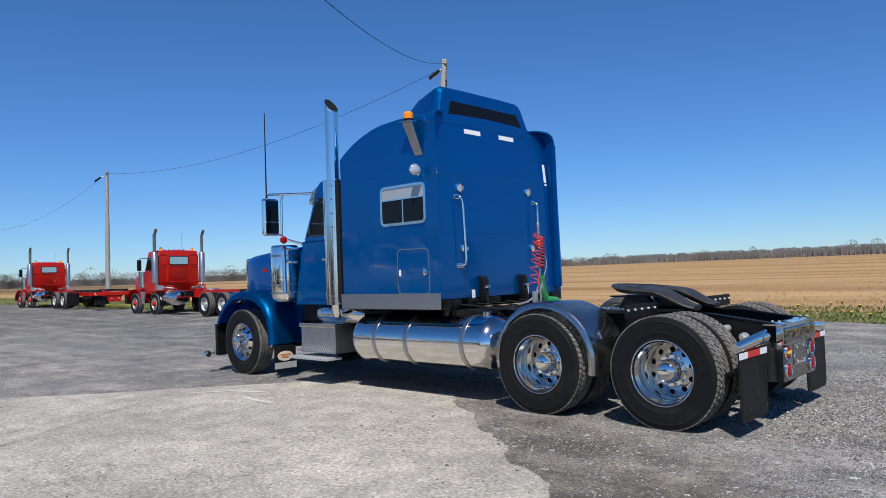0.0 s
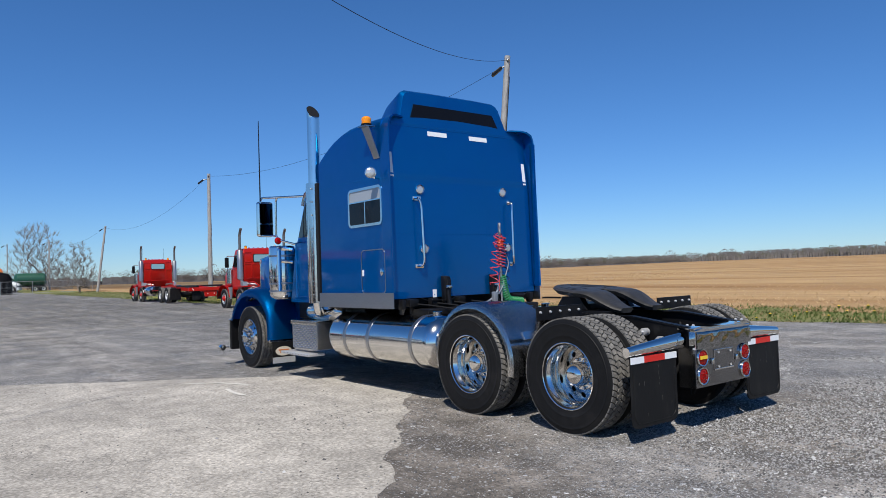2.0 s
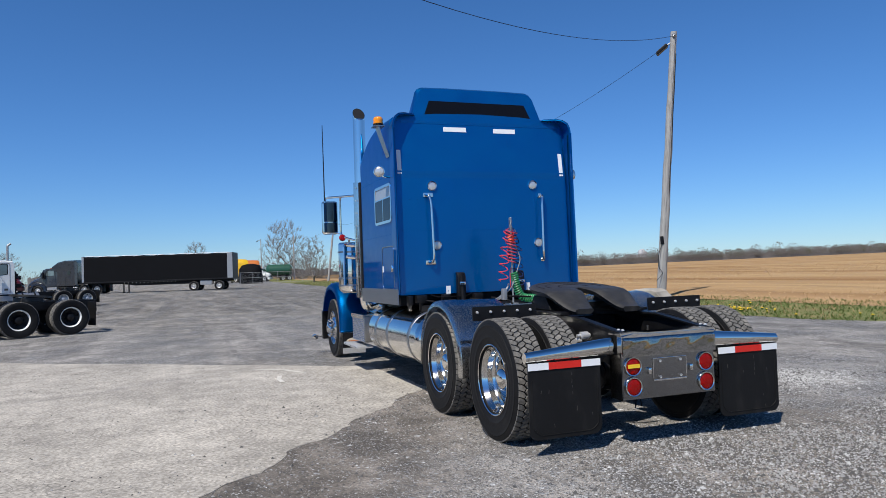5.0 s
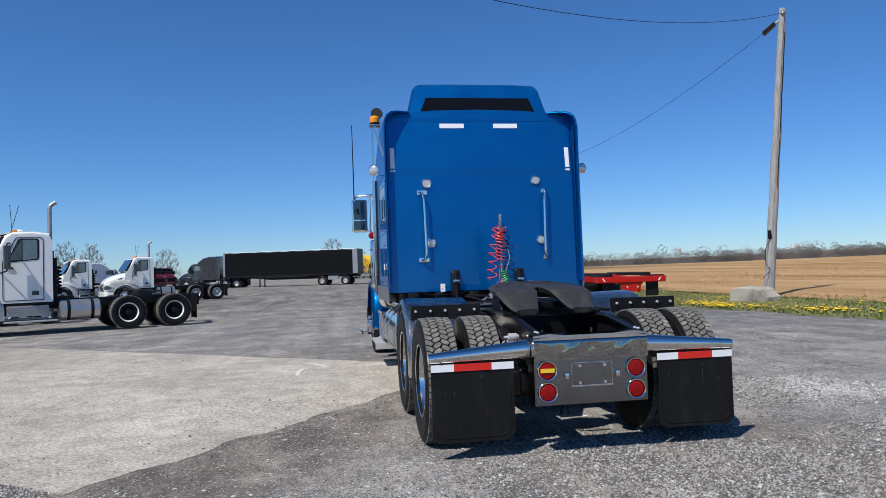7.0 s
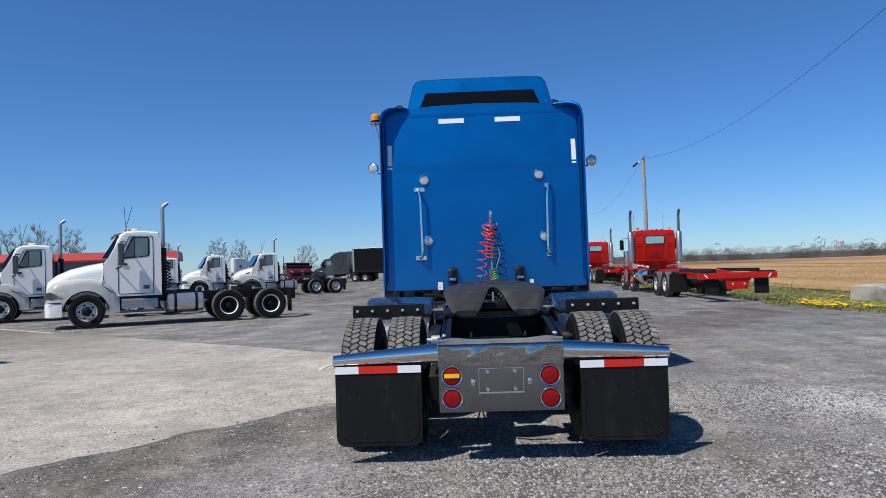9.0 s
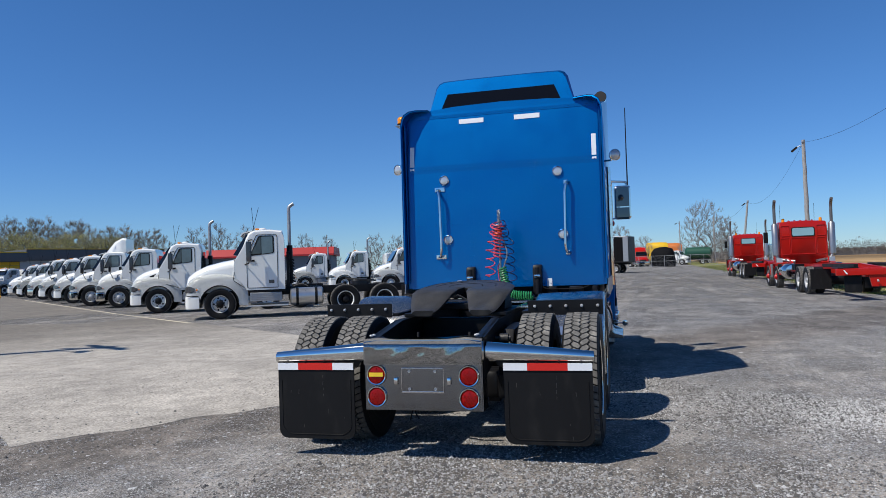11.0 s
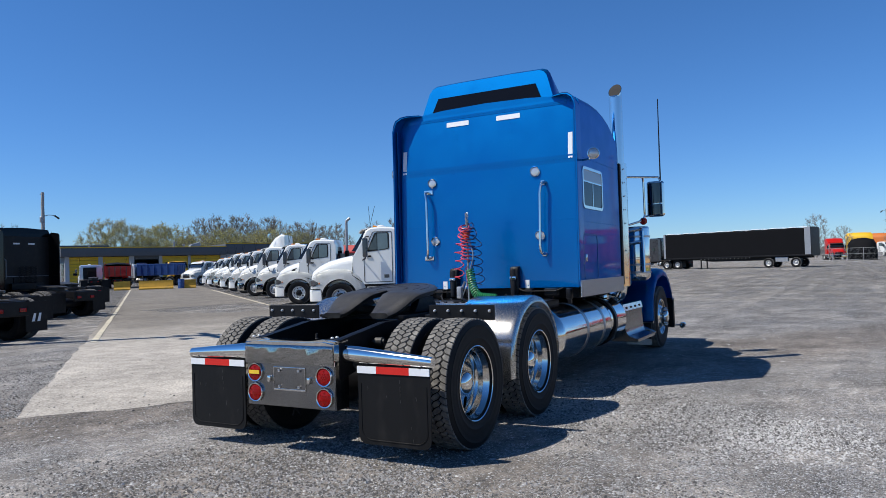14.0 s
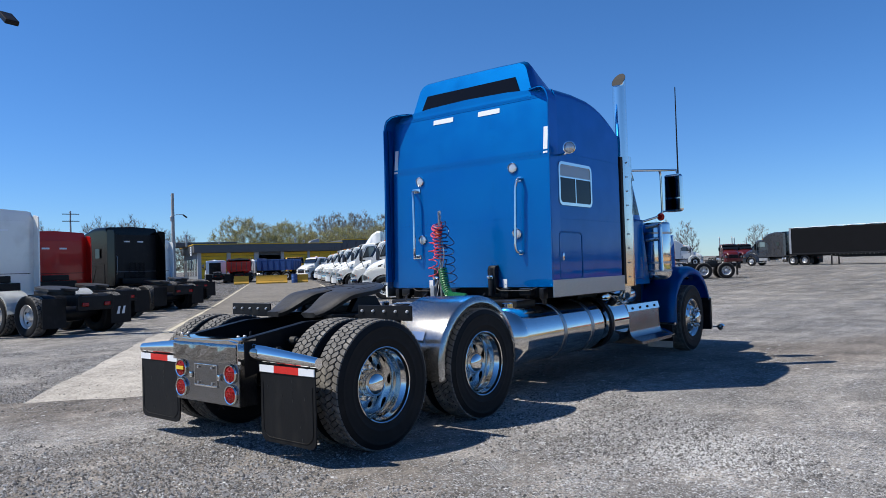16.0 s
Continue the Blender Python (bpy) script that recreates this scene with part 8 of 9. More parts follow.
build_white_row()
build_second_row()
build_left_row()
build_back_trucks()
build_grey_rig()
first_red = red_truck(pose(-33.93, 16.11, 0, 0, 0, 180.0))
copy_thing(first_red, on_lot(pose(-54.2, 16.37, 0, 0, 0, 180)))


# ---------- poles and wires ----------
def utility_pole(base, top, r, label, lamp_at=None, arm=True, mat=WOOD_GREY):
    T = thing("utility_pole", label, "pole", "utility poles", at=pose(*base))
    b, t = Vector((0, 0, -0.3)), Vector(top) - Vector(base)
    bm = B()
    n = 14
    tube(bm, [b + (t - b) * (k / n) + Vector((0.012 * math.sin(k * 1.7), 0.012 * math.cos(k * 2.3), 0)) for k in range(n + 1)], r, 14, [1.25 - 0.45 * k / n for k in range(n + 1)])
    part("shaft", bm, mat, T)
    bm = B()
    lathe(bm, [(0.05, 0), (0.07, 0.05), (0.05, 0.1), (0.06, 0.14), (0, 0.16)], t + Vector((0.08, -0.06, -0.25)), "z", 10)
    tube(bm, [t + Vector((0, 0, -0.2)), t + Vector((0.2, -0.12, -0.18))], 0.02, 6)
    part("insulator", bm, STEEL_G, T)
    if lamp_at:
        d = Vector(lamp_at) - Vector(base)
        bm = B()
        foot = t + Vector((0, 0, -0.55)) if t.z - d.z < 1.2 else Vector((t.x, t.y, d.z - 0.12))
        tube(bm, bend([foot, foot.lerp(d, 0.5) + Vector((0, 0, 0.12)), d], 0.1), 0.03, 8)
        arm_ = part("lamp_arm", bm, STEEL_G, T)
        bm = B()
        w = (d - t)
        a = math.degrees(math.atan2(w.y, w.x))
        box(bm, 0.0, 0.5, -0.16, 0.16, -0.06, 0.07, 0.03)
        part("lamp_head", bm, BLACK, arm_, "flat dark floodlight head", at=Matrix.Translation(d) @ pose(0, 0, 0, 0, 38, a))
    return T


def wire(name, a, b, sag, r=0.008, label="black overhead service wire"):
    bm = B()
    a, b = Vector(a), Vector(b)
    n = 40
    tube(bm, [a.lerp(b, k / n) - Vector((0, 0, 4 * sag * (k / n) * (1 - k / n))) for k in range(n + 1)], r, 6)
    ob = part(name, bm, CABLE)
    return tagged(ob, label, "wire", "overhead wires")


WOOD_DK = material("dark_creosoted_wood", (0.075, 0.062, 0.052), 0.85, 0.0, 0.3, 5.0, 0.4, 30.0, stretch=(1, 1, 0.15))
P1T, P2T, P3T, P4T = (-20.15, 21.22, 10.4), (-54.3, 20.4, 10.0), (-103.0, 22.9, 9.5), (-146.0, 22.2, 10.1)
p1 = utility_pole((-21.0, 20.68, 0.12), P1T, 0.15, "weathered wooden pole with a floodlight, set in a concrete block", (-20.3, 21.0, 9.9))
bm = B()
tube(bm, [(0.19 + 0.0413 * k, 0.06 + 0.0262 * k, 0.4 + 0.5 * k) for k in range(19)], 0.016, 6)
part("cable_run", bm, CABLE, p1)
bm = B()
box(bm, 0.20, 0.34, -0.04, 0.08, 2.1, 2.42, 0.02)
tube(bm, bend([(0.27, 0.0, 2.12), (0.30, -0.22, 1.7), (0.26, -0.2, 1.2), (0.25, 0.0, 1.0), (0.3, -0.35, 0.7)], 0.1), 0.012, 6)
part("switch_box", bm, BLACK, p1)
utility_pole((-55.0, 20.6, 0.06), P2T, 0.15, "grey wooden utility pole beside the field", (-54.4, 20.0, 9.5))
utility_pole((-104.2, 21.9, 0.1), P3T, 0.15, "leaning grey utility pole at the lot's edge", (-103.0, 22.5, 9.1))
utility_pole((-146.0, 22.2, 0.2), P4T, 0.15, "distant utility pole with a lamp", (-146.1, 21.6, 9.5))
utility_pole((-150.0, 16.0, 0.0), (-150.0, 16.0, 8.8), 0.1, "distant slim lamp pole", (-150.1, 15.5, 8.5))
lamp_pole = utility_pole((-5.4, -7.35, 0.0), (-5.4, -7.35, 9.95), 0.17, "wooden lamp pole beside the road", (-5.5, -6.35, 7.9))
bm = B()
box(bm, -0.95, 0.95, -0.08, 0.08, -0.08, 0.08, 0.008)
part("crossarm", bm, WOOD_GREY, lamp_pole, at=pose(0.0, 0.16, 9.6, 0, 0, 63))
bm = B()
box(bm, -0.8, 0.8, -0.06, 0.06, -0.06, 0.06, 0.008)
part("crossarm", bm, WOOD_GREY, lamp_pole, at=pose(0.0, 0.16, 9.2, 0, 0, 95))
bm = B()
tube(bm, [(0, 0, 9.9), (0, 0, 11.0)], 0.03, 6, [1, 0.5])
part("mast_tip", bm, STEEL_G, lamp_pole)
wp = utility_pole((-37.4, -55.6, 0.0), (-37.4, -55.6, 9.5), 0.17, "grey utility pole in front of the workshop", (-38.3, -55.2, 7.3))
bm = B()
lathe(bm, [(0.0, 0), (0.16, 0.02), (0.16, 0.5), (0.1, 0.56), (0, 0.56)], (0.2, 0.12, 6.6), "z", 12)
part("lamp_can", bm, STEEL_G, wp)
bm = B()
box(bm, -0.5, 0.5, -0.05, 0.05, -0.05, 0.05, 0.01)
part("crossarm", bm, WOOD_GREY, wp, at=pose(0, 0.15, 8.3, 0, 0, 60))
fp = utility_pole((-46.8, -102.9, 0.0), (-46.8, -102.9, 11.2), 0.14, "far utility pole behind the yard")
for z in (9.6, 10.7):
    bm = B()
    box(bm, -1.2, 1.2, -0.06, 0.06, -0.06, 0.06, 0.01)
    part("crossarm", bm, WOOD_DK, fp, at=pose(0, 0.15, z, 0, 0, -22))
utility_pole((0.8, -9.3, 0.0), (0.8, -9.3, 8.8), 0.15, "grey wooden service pole beside the yard")
wire("service_wire", (-20.1, 21.3, 10.25), (0.8, -9.3, 8.6), 2.55)
wire("service_wire", (-20.2, 21.35, 10.15), (-54.2, 20.3, 9.8), 1.25)
wire("service_wire", (-54.4, 20.4, 9.8), (-102.9, 22.8, 9.3), 1.7)
wire("service_wire", (-103.0, 22.8, 9.3), (-146.0, 22.1, 9.9), 1.4)
bm = B()
prism(bm, [(-0.76, -0.1), (-0.72, 0.34), (-0.60, 0.52), (-0.40, 0.57), (0.30, 0.56), (0.52, 0.47), (0.60, 0.30), (0.76, 0.22), (0.80, -0.1)], "y", -0.4, 0.4, 0.03, 1)
blk = part("concrete_block", bm, CONCRETE, None, at=pose(-20.35, 19.75, -0.02, 2, 0, 24))
tagged(blk, "chipped concrete block at the foot of the pole", "block")


# ---------- buildings ----------
def wall_pose(x, y, dx, dy):
    return pose(x, y, 0, 0, 0, math.degrees(math.atan2(dy, dx)))


def build_workshop():
    W = thing("workshop", "long low grey workshop with yellow roller doors", "building", at=wall_pose(-58.55, -86.33, -0.914, 0.405))
    L, depth = 44.0, 18.0
    doors = [(0.55, 4.37, 1), (4.95, 8.56, 1), (9.28, 12.85, 0), (13.34, 17.19, 1), (17.59, 22.36, 1)]
    # local y grows away from the lot
    x = 0.0
    for a, b, shut in doors + [(23.0, 23.0, 1)]:
        bm = B()
        box(bm, x, a, 0, 0.3, 0, 4.05)
        part("pier", bm, CLAD_PALE, W, "pale grey pier between the doors")
        x = b
        if a < b and shut:
            door = None
            for k in range(8):
                bm = B()
                box(bm, a, b, 0.12, 0.2, 0.02 + 0.5 * k, 0.49 + 0.5 * k, 0.015)
                if door is None:
                    door = part("roller_door", bm, YELLOW, W, "yellow roller door")
                else:
                    part("panel", bm, YELLOW, door)
            for q in range(3):
                bm = B()
                box(bm, a + 0.5 + q * 0.9, a + 1.0 + q * 0.9, 0.09, 0.125, 1.35, 1.7)
                part("door_window", bm, GLASS_DK, door)
    bm = B()
    box(bm, 9.28, 12.85, 0.15, 0.25, 3.55, 4.05)
    part("rolled_door", bm, CLAD_DK, W)
    for q in (10.2, 11.6):
        bm = B()
        box(bm, q, q + 0.7, 7.9, 8.0, 3.0, 3.15)
        part("strip_light", bm, TAPE_W, W)
    bm = B()
    box(bm, -0.6, 23.0, -0.9, depth, 4.05, 5.30, 0.03)
    part("fascia", bm, CLAD_DK, W, "dark grey fascia with a yellow edge")
    bm = B()
    box(bm, 23.0, L, -0.6, depth, 4.15, 5.80, 0.03)
    part("fascia", bm, CLAD_DK, W)
    bm = B()
    box(bm, 23.0, L, 0, 0.3, 0, 4.15)
    part("wall", bm, CLAD_PALE, W, "pale grey metal wall")
    bm = B()
    box(bm, -0.65, 23.0, -0.95, -0.86, 5.28, 5.40)
    box(bm, -0.69, -0.60, -0.95, depth, 5.28, 5.40)
    part("roof_edge", bm, YELLOW, W, "yellow roof edge")
    bm = B()
    box(bm, 23.0, L, -0.66, -0.57, 5.78, 5.90)
    part("roof_edge", bm, YELLOW, W)
    bm = B()
    box(bm, -2.5, 7.0, 6.0, 14.0, 5.30, 5.95, 0.02)
    part("roof_step", bm, CLAD_DK, W, "raised roof of the rear hall")
    for px, h in ((-1.0, 1.6), (4.0, 0.5), (16.5, 0.9), (18.0, 0.5), (36.0, 0.7)):
        bm = B()
        lathe(bm, [(0.15, 5.2), (0.15, 5.3 + h), (0.22, 5.35 + h), (0.22, 5.5 + h), (0, 5.55 + h)], (px, 5, 0), "z", 10)
        part("roof_vent", bm, STEEL_G, W)
    bm = B()
    solid(bm, [(18.6, 4, 5.3), (20.4, 4, 5.3), (20.4, 5.4, 5.3), (18.6, 5.4, 5.3)], [(19.0, 4, 5.9), (20.4, 4, 6.3), (20.4, 5.4, 6.3), (19.0, 5.4, 5.9)])
    part("roof_hood", bm, STEEL_G, W, "slanted metal roof hood")
    # side wall with its windows
    bm = B()
    box(bm, 0, 0.3, 0.3, depth, 0, 4.05)
    box(bm, L - 0.3, L, 0.3, depth, 0, 4.15)
    box(bm, 0.3, L - 0.3, depth - 0.3, depth, 0, 4.15)
    part("wall", bm, CLAD_WALL, W)
    for k in range(4):
        bm = B()
        box(bm, -0.04, 0.04, 1.2 + 3.4 * k, 3.2 + 3.4 * k, 0.5, 3.2, 0.02)
        part("side_window", bm, GLASS_DK, W, "tall dark office window")
    bm = B()
    box(bm, -0.78, -0.70, 1.0, 2.4, 3.7, 5.1, 0.01)
    part("sign_board", bm, TAPE_W, W, "small white sign board")
    for q in range(3):
        bm = B()
        box(bm, -0.80, -0.78, 1.2, 2.2 - 0.2 * q, 4.7 - 0.35 * q, 4.82 - 0.35 * q)
        part("sign_bar", bm, CLAD_DK, W)
    R = thing("red_roof_shed", "low shed with a red metal roof behind the trucks", "building", at=wall_pose(-79.0, -46.0, -0.33, 0.94))
    bm = B()
    box(bm, -8.0, 16.5, -8, 0, 0, 3.2)
    part("wall", bm, CLAD_WALL, R)
    bm = B()
    prism(bm, [(-8.5, 3.2), (0.5, 3.2), (0.5, 3.4), (-0.4, 4.25), (-7.6, 4.25), (-8.5, 3.4)], "x", -8.4, 16.9, 0.03)
    part("roof", bm, RED_ROOF, R, "red metal roof")


build_workshop()


def dump_body(paint, top=2.6, ribs=None, cover=None):
    """A tipping box: sloped sides, ribs, a raised headboard, a tailgate, and a rolled cover where there is one."""
    def made(T, x0, x1):
        bm = B()
        loft(bm, [[(x, 1.2, 1.2), (x, 1.22, z), (x, 1.12, z), (x, 1.08, 1.35), (x, -1.08, 1.35), (x, -1.12, z), (x, -1.22, z), (x, -1.2, 1.2)] for x, z in ((x0, top), (x0 - 0.1, top), (x1, top - 0.15))])
        d = part("dump_box", bm, paint, T, "steel dump box")
        bm = B()
        box(bm, x0 - 0.1, x0 + 0.05, -1.2, 1.2, 1.2, top + 0.15, 0.02)
        part("headboard", bm, paint, d)
        for k in range(6):
            for s in sides():
                bm = B()
                xx = x0 + (x1 - x0) * (k + 0.5) / 6
                box(bm, xx - 0.06, xx + 0.06, 1.24 * s - 0.04, 1.24 * s + 0.04, 1.2, top - 0.1)
                part("side_rib", bm, ribs or paint, d)
        bm = B()
        box(bm, x1 - 0.06, x1 - 0.004, -1.16, 1.16, 1.22, top - 0.2, 0.02)
        gate = part("tailgate", bm, paint, d)
        for v in (-0.8, -0.27, 0.27, 0.8):
            bm = B()
            box(bm, x1 - 0.12, x1 - 0.062, v - 0.05, v + 0.05, 1.24, top - 0.22, 0.01)
            part("gate_rib", bm, ribs or paint, gate)
        for s in sides():
            bm = B()
            box(bm, min(x0, x1), max(x0, x1), 1.17 * s - 0.07, 1.17 * s + 0.07, top - 0.14, top - 0.02, 0.02)
            part("top_rail", bm, ribs or paint, d)
        if cover:
            bm = B()
            loft(bm, [[(x, 1.16, top - 0.02), (x, 0.8, top + h), (x, 0.0, top + h + 0.08), (x, -0.8, top + h), (x, -1.16, top - 0.02)] for x, h in ((x0 - 0.1, 0.20), (x0 + (x1 - x0) * 0.5, 0.10), (x1, -0.05))])
            part("load_cover", bm, cover, d, "dark cover over the load")
            for s in sides():
                bm = B()
                tube(bm, bend([(x0 + (x1 - x0) * 0.45, 1.30 * s, 1.35), (x1 + 0.2, 1.30 * s, top + 0.1), (x1, 1.2 * s, top + 0.2)], 0.1), 0.035, 6)
                part("cover_arm", bm, STEEL_G, d)
    return made


def build_yard():
    day_truck("dump_truck", "white dump truck with a dark covered load near the workshop", WHITE, 4.0, 1.0, 1.55, 2.6, stack=False, body=dump_body(WHITE, 2.35, STEEL_G, REDDK), at=on_lot(pose(-51.3, -51.0, 0, 0, 0, -4)))
    day_truck("dump_truck", "truck with a red dump box under a black cover", RED, 4.3, 1.1, 1.55, 2.6, stack=False, body=dump_body(RED, 2.45, REDDK, TARP), at=on_lot(pose(-47.6, -59.2, 0, 0, 0, -124)))
    day_truck("dump_truck", "white truck with a dark blue dump box and pale rails", WHITE, 4.3, 1.1, 1.55, 2.5, stack=False, body=dump_body(BLUE_BOX, 2.5, None, None), at=on_lot(pose(-49.3, -60.4, 0, 0, 0, -60)))
    day_truck("dump_truck", "yellow truck parked at the workshop", YELLOW, 4.3, 1.1, 1.55, 2.75, stack=False, body=dump_body(BLACK), at=on_lot(pose(-54.6, -57.6, 0, 0, 0, 58)))
    for x, y, L in ((-42.0, -45.4, 3.0), (-44.3, -43.7, 1.3), (-40.0, -47.6, 1.4)):
        bm = B()
        prism(bm, [(-0.3, 0.0), (-0.3, 0.12), (-0.14, 0.3), (-0.1, 0.82), (0.1, 0.82), (0.14, 0.3), (0.3, 0.12), (0.3, 0.0)], "x", -L / 2, L / 2, 0.03)
        ob = part("jersey_barrier", bm, YELLOW_B, None, at=pose(x, y, 0, 0, 0, 143))
        tagged(ob, "yellow painted concrete barrier across the road's end", "barrier", "yellow barriers")
    bm = B()
    lathe(bm, [(0, 0), (0.29, 0.0), (0.29, 0.3), (0.305, 0.31), (0.29, 0.33), (0.29, 0.6), (0.305, 0.61), (0.29, 0.63), (0.29, 0.9), (0, 0.9)], axis="z", seg=20)
    ob = part("barrel", bm, BLUE_BOX, None, at=pose(-43.6, -43.9, 0))
    tagged(ob, "blue steel barrel beside the barrier", "barrel")
    # west end: chain fence, tarpaulined heap, tanker, parked trucks
    F = thing("chain_fence", "low chain-link fence along the lot's west end", "fence", at=pose(-118, 6, 0, 0, 0, 90))
    for k in range(10):
        bm = B()
        tube(bm, [(2.0 * k, 0, 0), (2.0 * k, 0, 1.9)], 0.035, 6)
        part("post", bm, STEEL_G, F)
    bm = B()
    for z in (0.15, 1.0, 1.85):
        tube(bm, [(0, 0, z), (18, 0, z)], 0.02, 5)
    for k in range(120):
        tube(bm, [(0.15 * k, 0, 0.15), (0.15 * k, 0, 1.85)], 0.004, 3)
    tagged(part("mesh", bm, STEEL_G, F), kind="stuff")
    bm = B()
    rng = random.Random(9)
    rings = []
    for k, (w, z) in enumerate(((1.0, 0.0), (1.02, 1.2), (0.95, 2.4), (0.72, 3.05), (0.3, 3.25))):
        rings.append([((1.9 * w) * math.copysign(abs(math.cos(a)) ** 0.6, math.cos(a)) + rng.uniform(-0.14, 0.14), 1.6 * w * math.copysign(abs(math.sin(a)) ** 0.6, math.sin(a)) + rng.uniform(-0.1, 0.1), z + rng.uniform(-0.07, 0.07) * (k > 0)) for a in [2 * math.pi * q / 26 for q in range(26)]])
    loft(bm, rings)
    ob = part("covered_mound", bm, TARP, None, at=pose(-121.5, 11.9, 0, 0, 0, 90), angle=60)
    tagged(ob, "load covered by a wrinkled black tarpaulin", "heap")
    K = thing("green_tanker", "dark green tank trailer behind the fence", "trailer", at=pose(-146, 17.4, 0, 0, 0, 90))
    bm = B()
    lathe(bm, [(0, -0.9), (0.9, -0.7), (1.15, -0.4), (1.15, 3.9), (0.9, 4.2), (0, 4.4)], (0, 0, 2.2), "x", 24)
    part("tank", bm, GREEN_T, K)
    bm = B()
    box(bm, -1, 4, -0.5, 0.5, 0.9, 1.15)
    part("frame", bm, BLACK, K)
    w = far_wheel(K, WHITE, BLACK)
    w.matrix_basis = pose(2.4, 1.0, HUB_Z)
    for x, s in ((2.4, -1), (3.7, 1), (3.7, -1)):
        again(w, K, pose(x, 1.0 * s, HUB_Z, 0, 0, 0 if s > 0 else 180))
    bm = B()
    box(bm, 2.0, 4.0, -0.9, 0.9, 0.5, 0.95)
    part("bogie", bm, BLACK, K)
    bm = B()
    box(bm, -0.6, -0.4, -0.6, 0.6, 0.0, 0.95)
    part("landing_leg", bm, BLACK, K)
    day_truck("day_cab_truck", "white tractor beyond the fence", WHITE, 4.3, 1.2, 1.6, 2.8, stack=False, at=pose(-143, 16.2, 0, 0, 0, 70))
    day_truck("sleeper_tractor", "white and red tractor behind the fence", RED, 4.3, 1.3, 1.6, 2.8, sleeper=1.4, sleeper_z=3.6, stack=False, at=pose(-133, 8.4, 0, 0, 0, 12), bumper=CHROME)
    for x, y, z, mat, lab in ((-160, 11.6, 4.9, YELLOW, "yellow silage trailer with a rounded cover"), (-175, 15.2, 4.9, ORANGE, "orange box trailer")):
        C = thing("box_trailer", lab + " in the far yard", "trailer", at=pose(x, y, 0, 0, 0, 90))
        bm = B()
        rings = [[(q, 1.3, 1.0), (q, 1.3, z - 1.1 - k), (q, 1.1, z - 0.55 - k), (q, 0.6, z - 0.15 - k), (q, 0, z - k), (q, -0.6, z - 0.15 - k), (q, -1.1, z - 0.55 - k), (q, -1.3, z - 1.1 - k), (q, -1.3, 1.0)] for q, k in ((-2.3, 0.35), (-2.0, 0.08), (-0.8, 0.0), (0.8, 0.0), (2.0, 0.08), (2.3, 0.35))]
        loft(bm, rings)
        part("box", bm, mat, C)
        for q in (-1.0, 1.0):
            bm = B()
            lathe(bm, [(0.5, -1.1), (0.5, 1.1)], (q, 0, 0.5), "y", 16, True)
            part("wheel", bm, TYRE, C)
    # farm far across the field
    G = thing("farm", "distant white farm buildings with silos", "building", at=pose(-491.9, 345.2, 3.0, 0, 0, -55))
    bm = B()
    prism(bm, [(-5, 0), (5, 0), (5, 4), (0, 6.6), (-5, 4)], "x", 6, 26)
    part("barn", bm, CLAD_PALE, G)
    for q, h in ((-3.6, 9.8), (0.8, 11.2), (5.0, 10.6)):
        bm = B()
        lathe(bm, [(1.9, 0), (1.9, h - 1.2), (1.4, h - 0.4), (0, h)], (q, 0, 0), "z", 14)
        part("silo", bm, CLAD_PALE, G)
    K = thing("water_tank", "distant white tank standing above the woods", "tank", at=pose(-534.9, 271.8, 3.0))
    bm = B()
    lathe(bm, [(0.0, 8.2), (2.5, 8.4), (2.5, 10.4), (1.7, 11.0), (0, 11.2)], (0, 0, 0), "z", 16)
    part("tank", bm, CLAD_PALE, K)
    for x, y in ((2, 2), (2, -2), (-2, 2), (-2, -2)):
        bm = B()
        tube(bm, [(x, y, 0), (x * 0.9, y * 0.9, 8.3)], 0.25, 6)
        part("leg", bm, STEEL_G, K)
    bm = B()
    tube(bm, [(0, 0, 0), (0, 0, 34)], 0.5, 4, [1, 0.3])
    ob = part("radio_mast", bm, STEEL_G, None, at=pose(-95, 640, 4.5))
    tagged(ob, "thin distant radio mast above the woods", "mast")


build_yard()


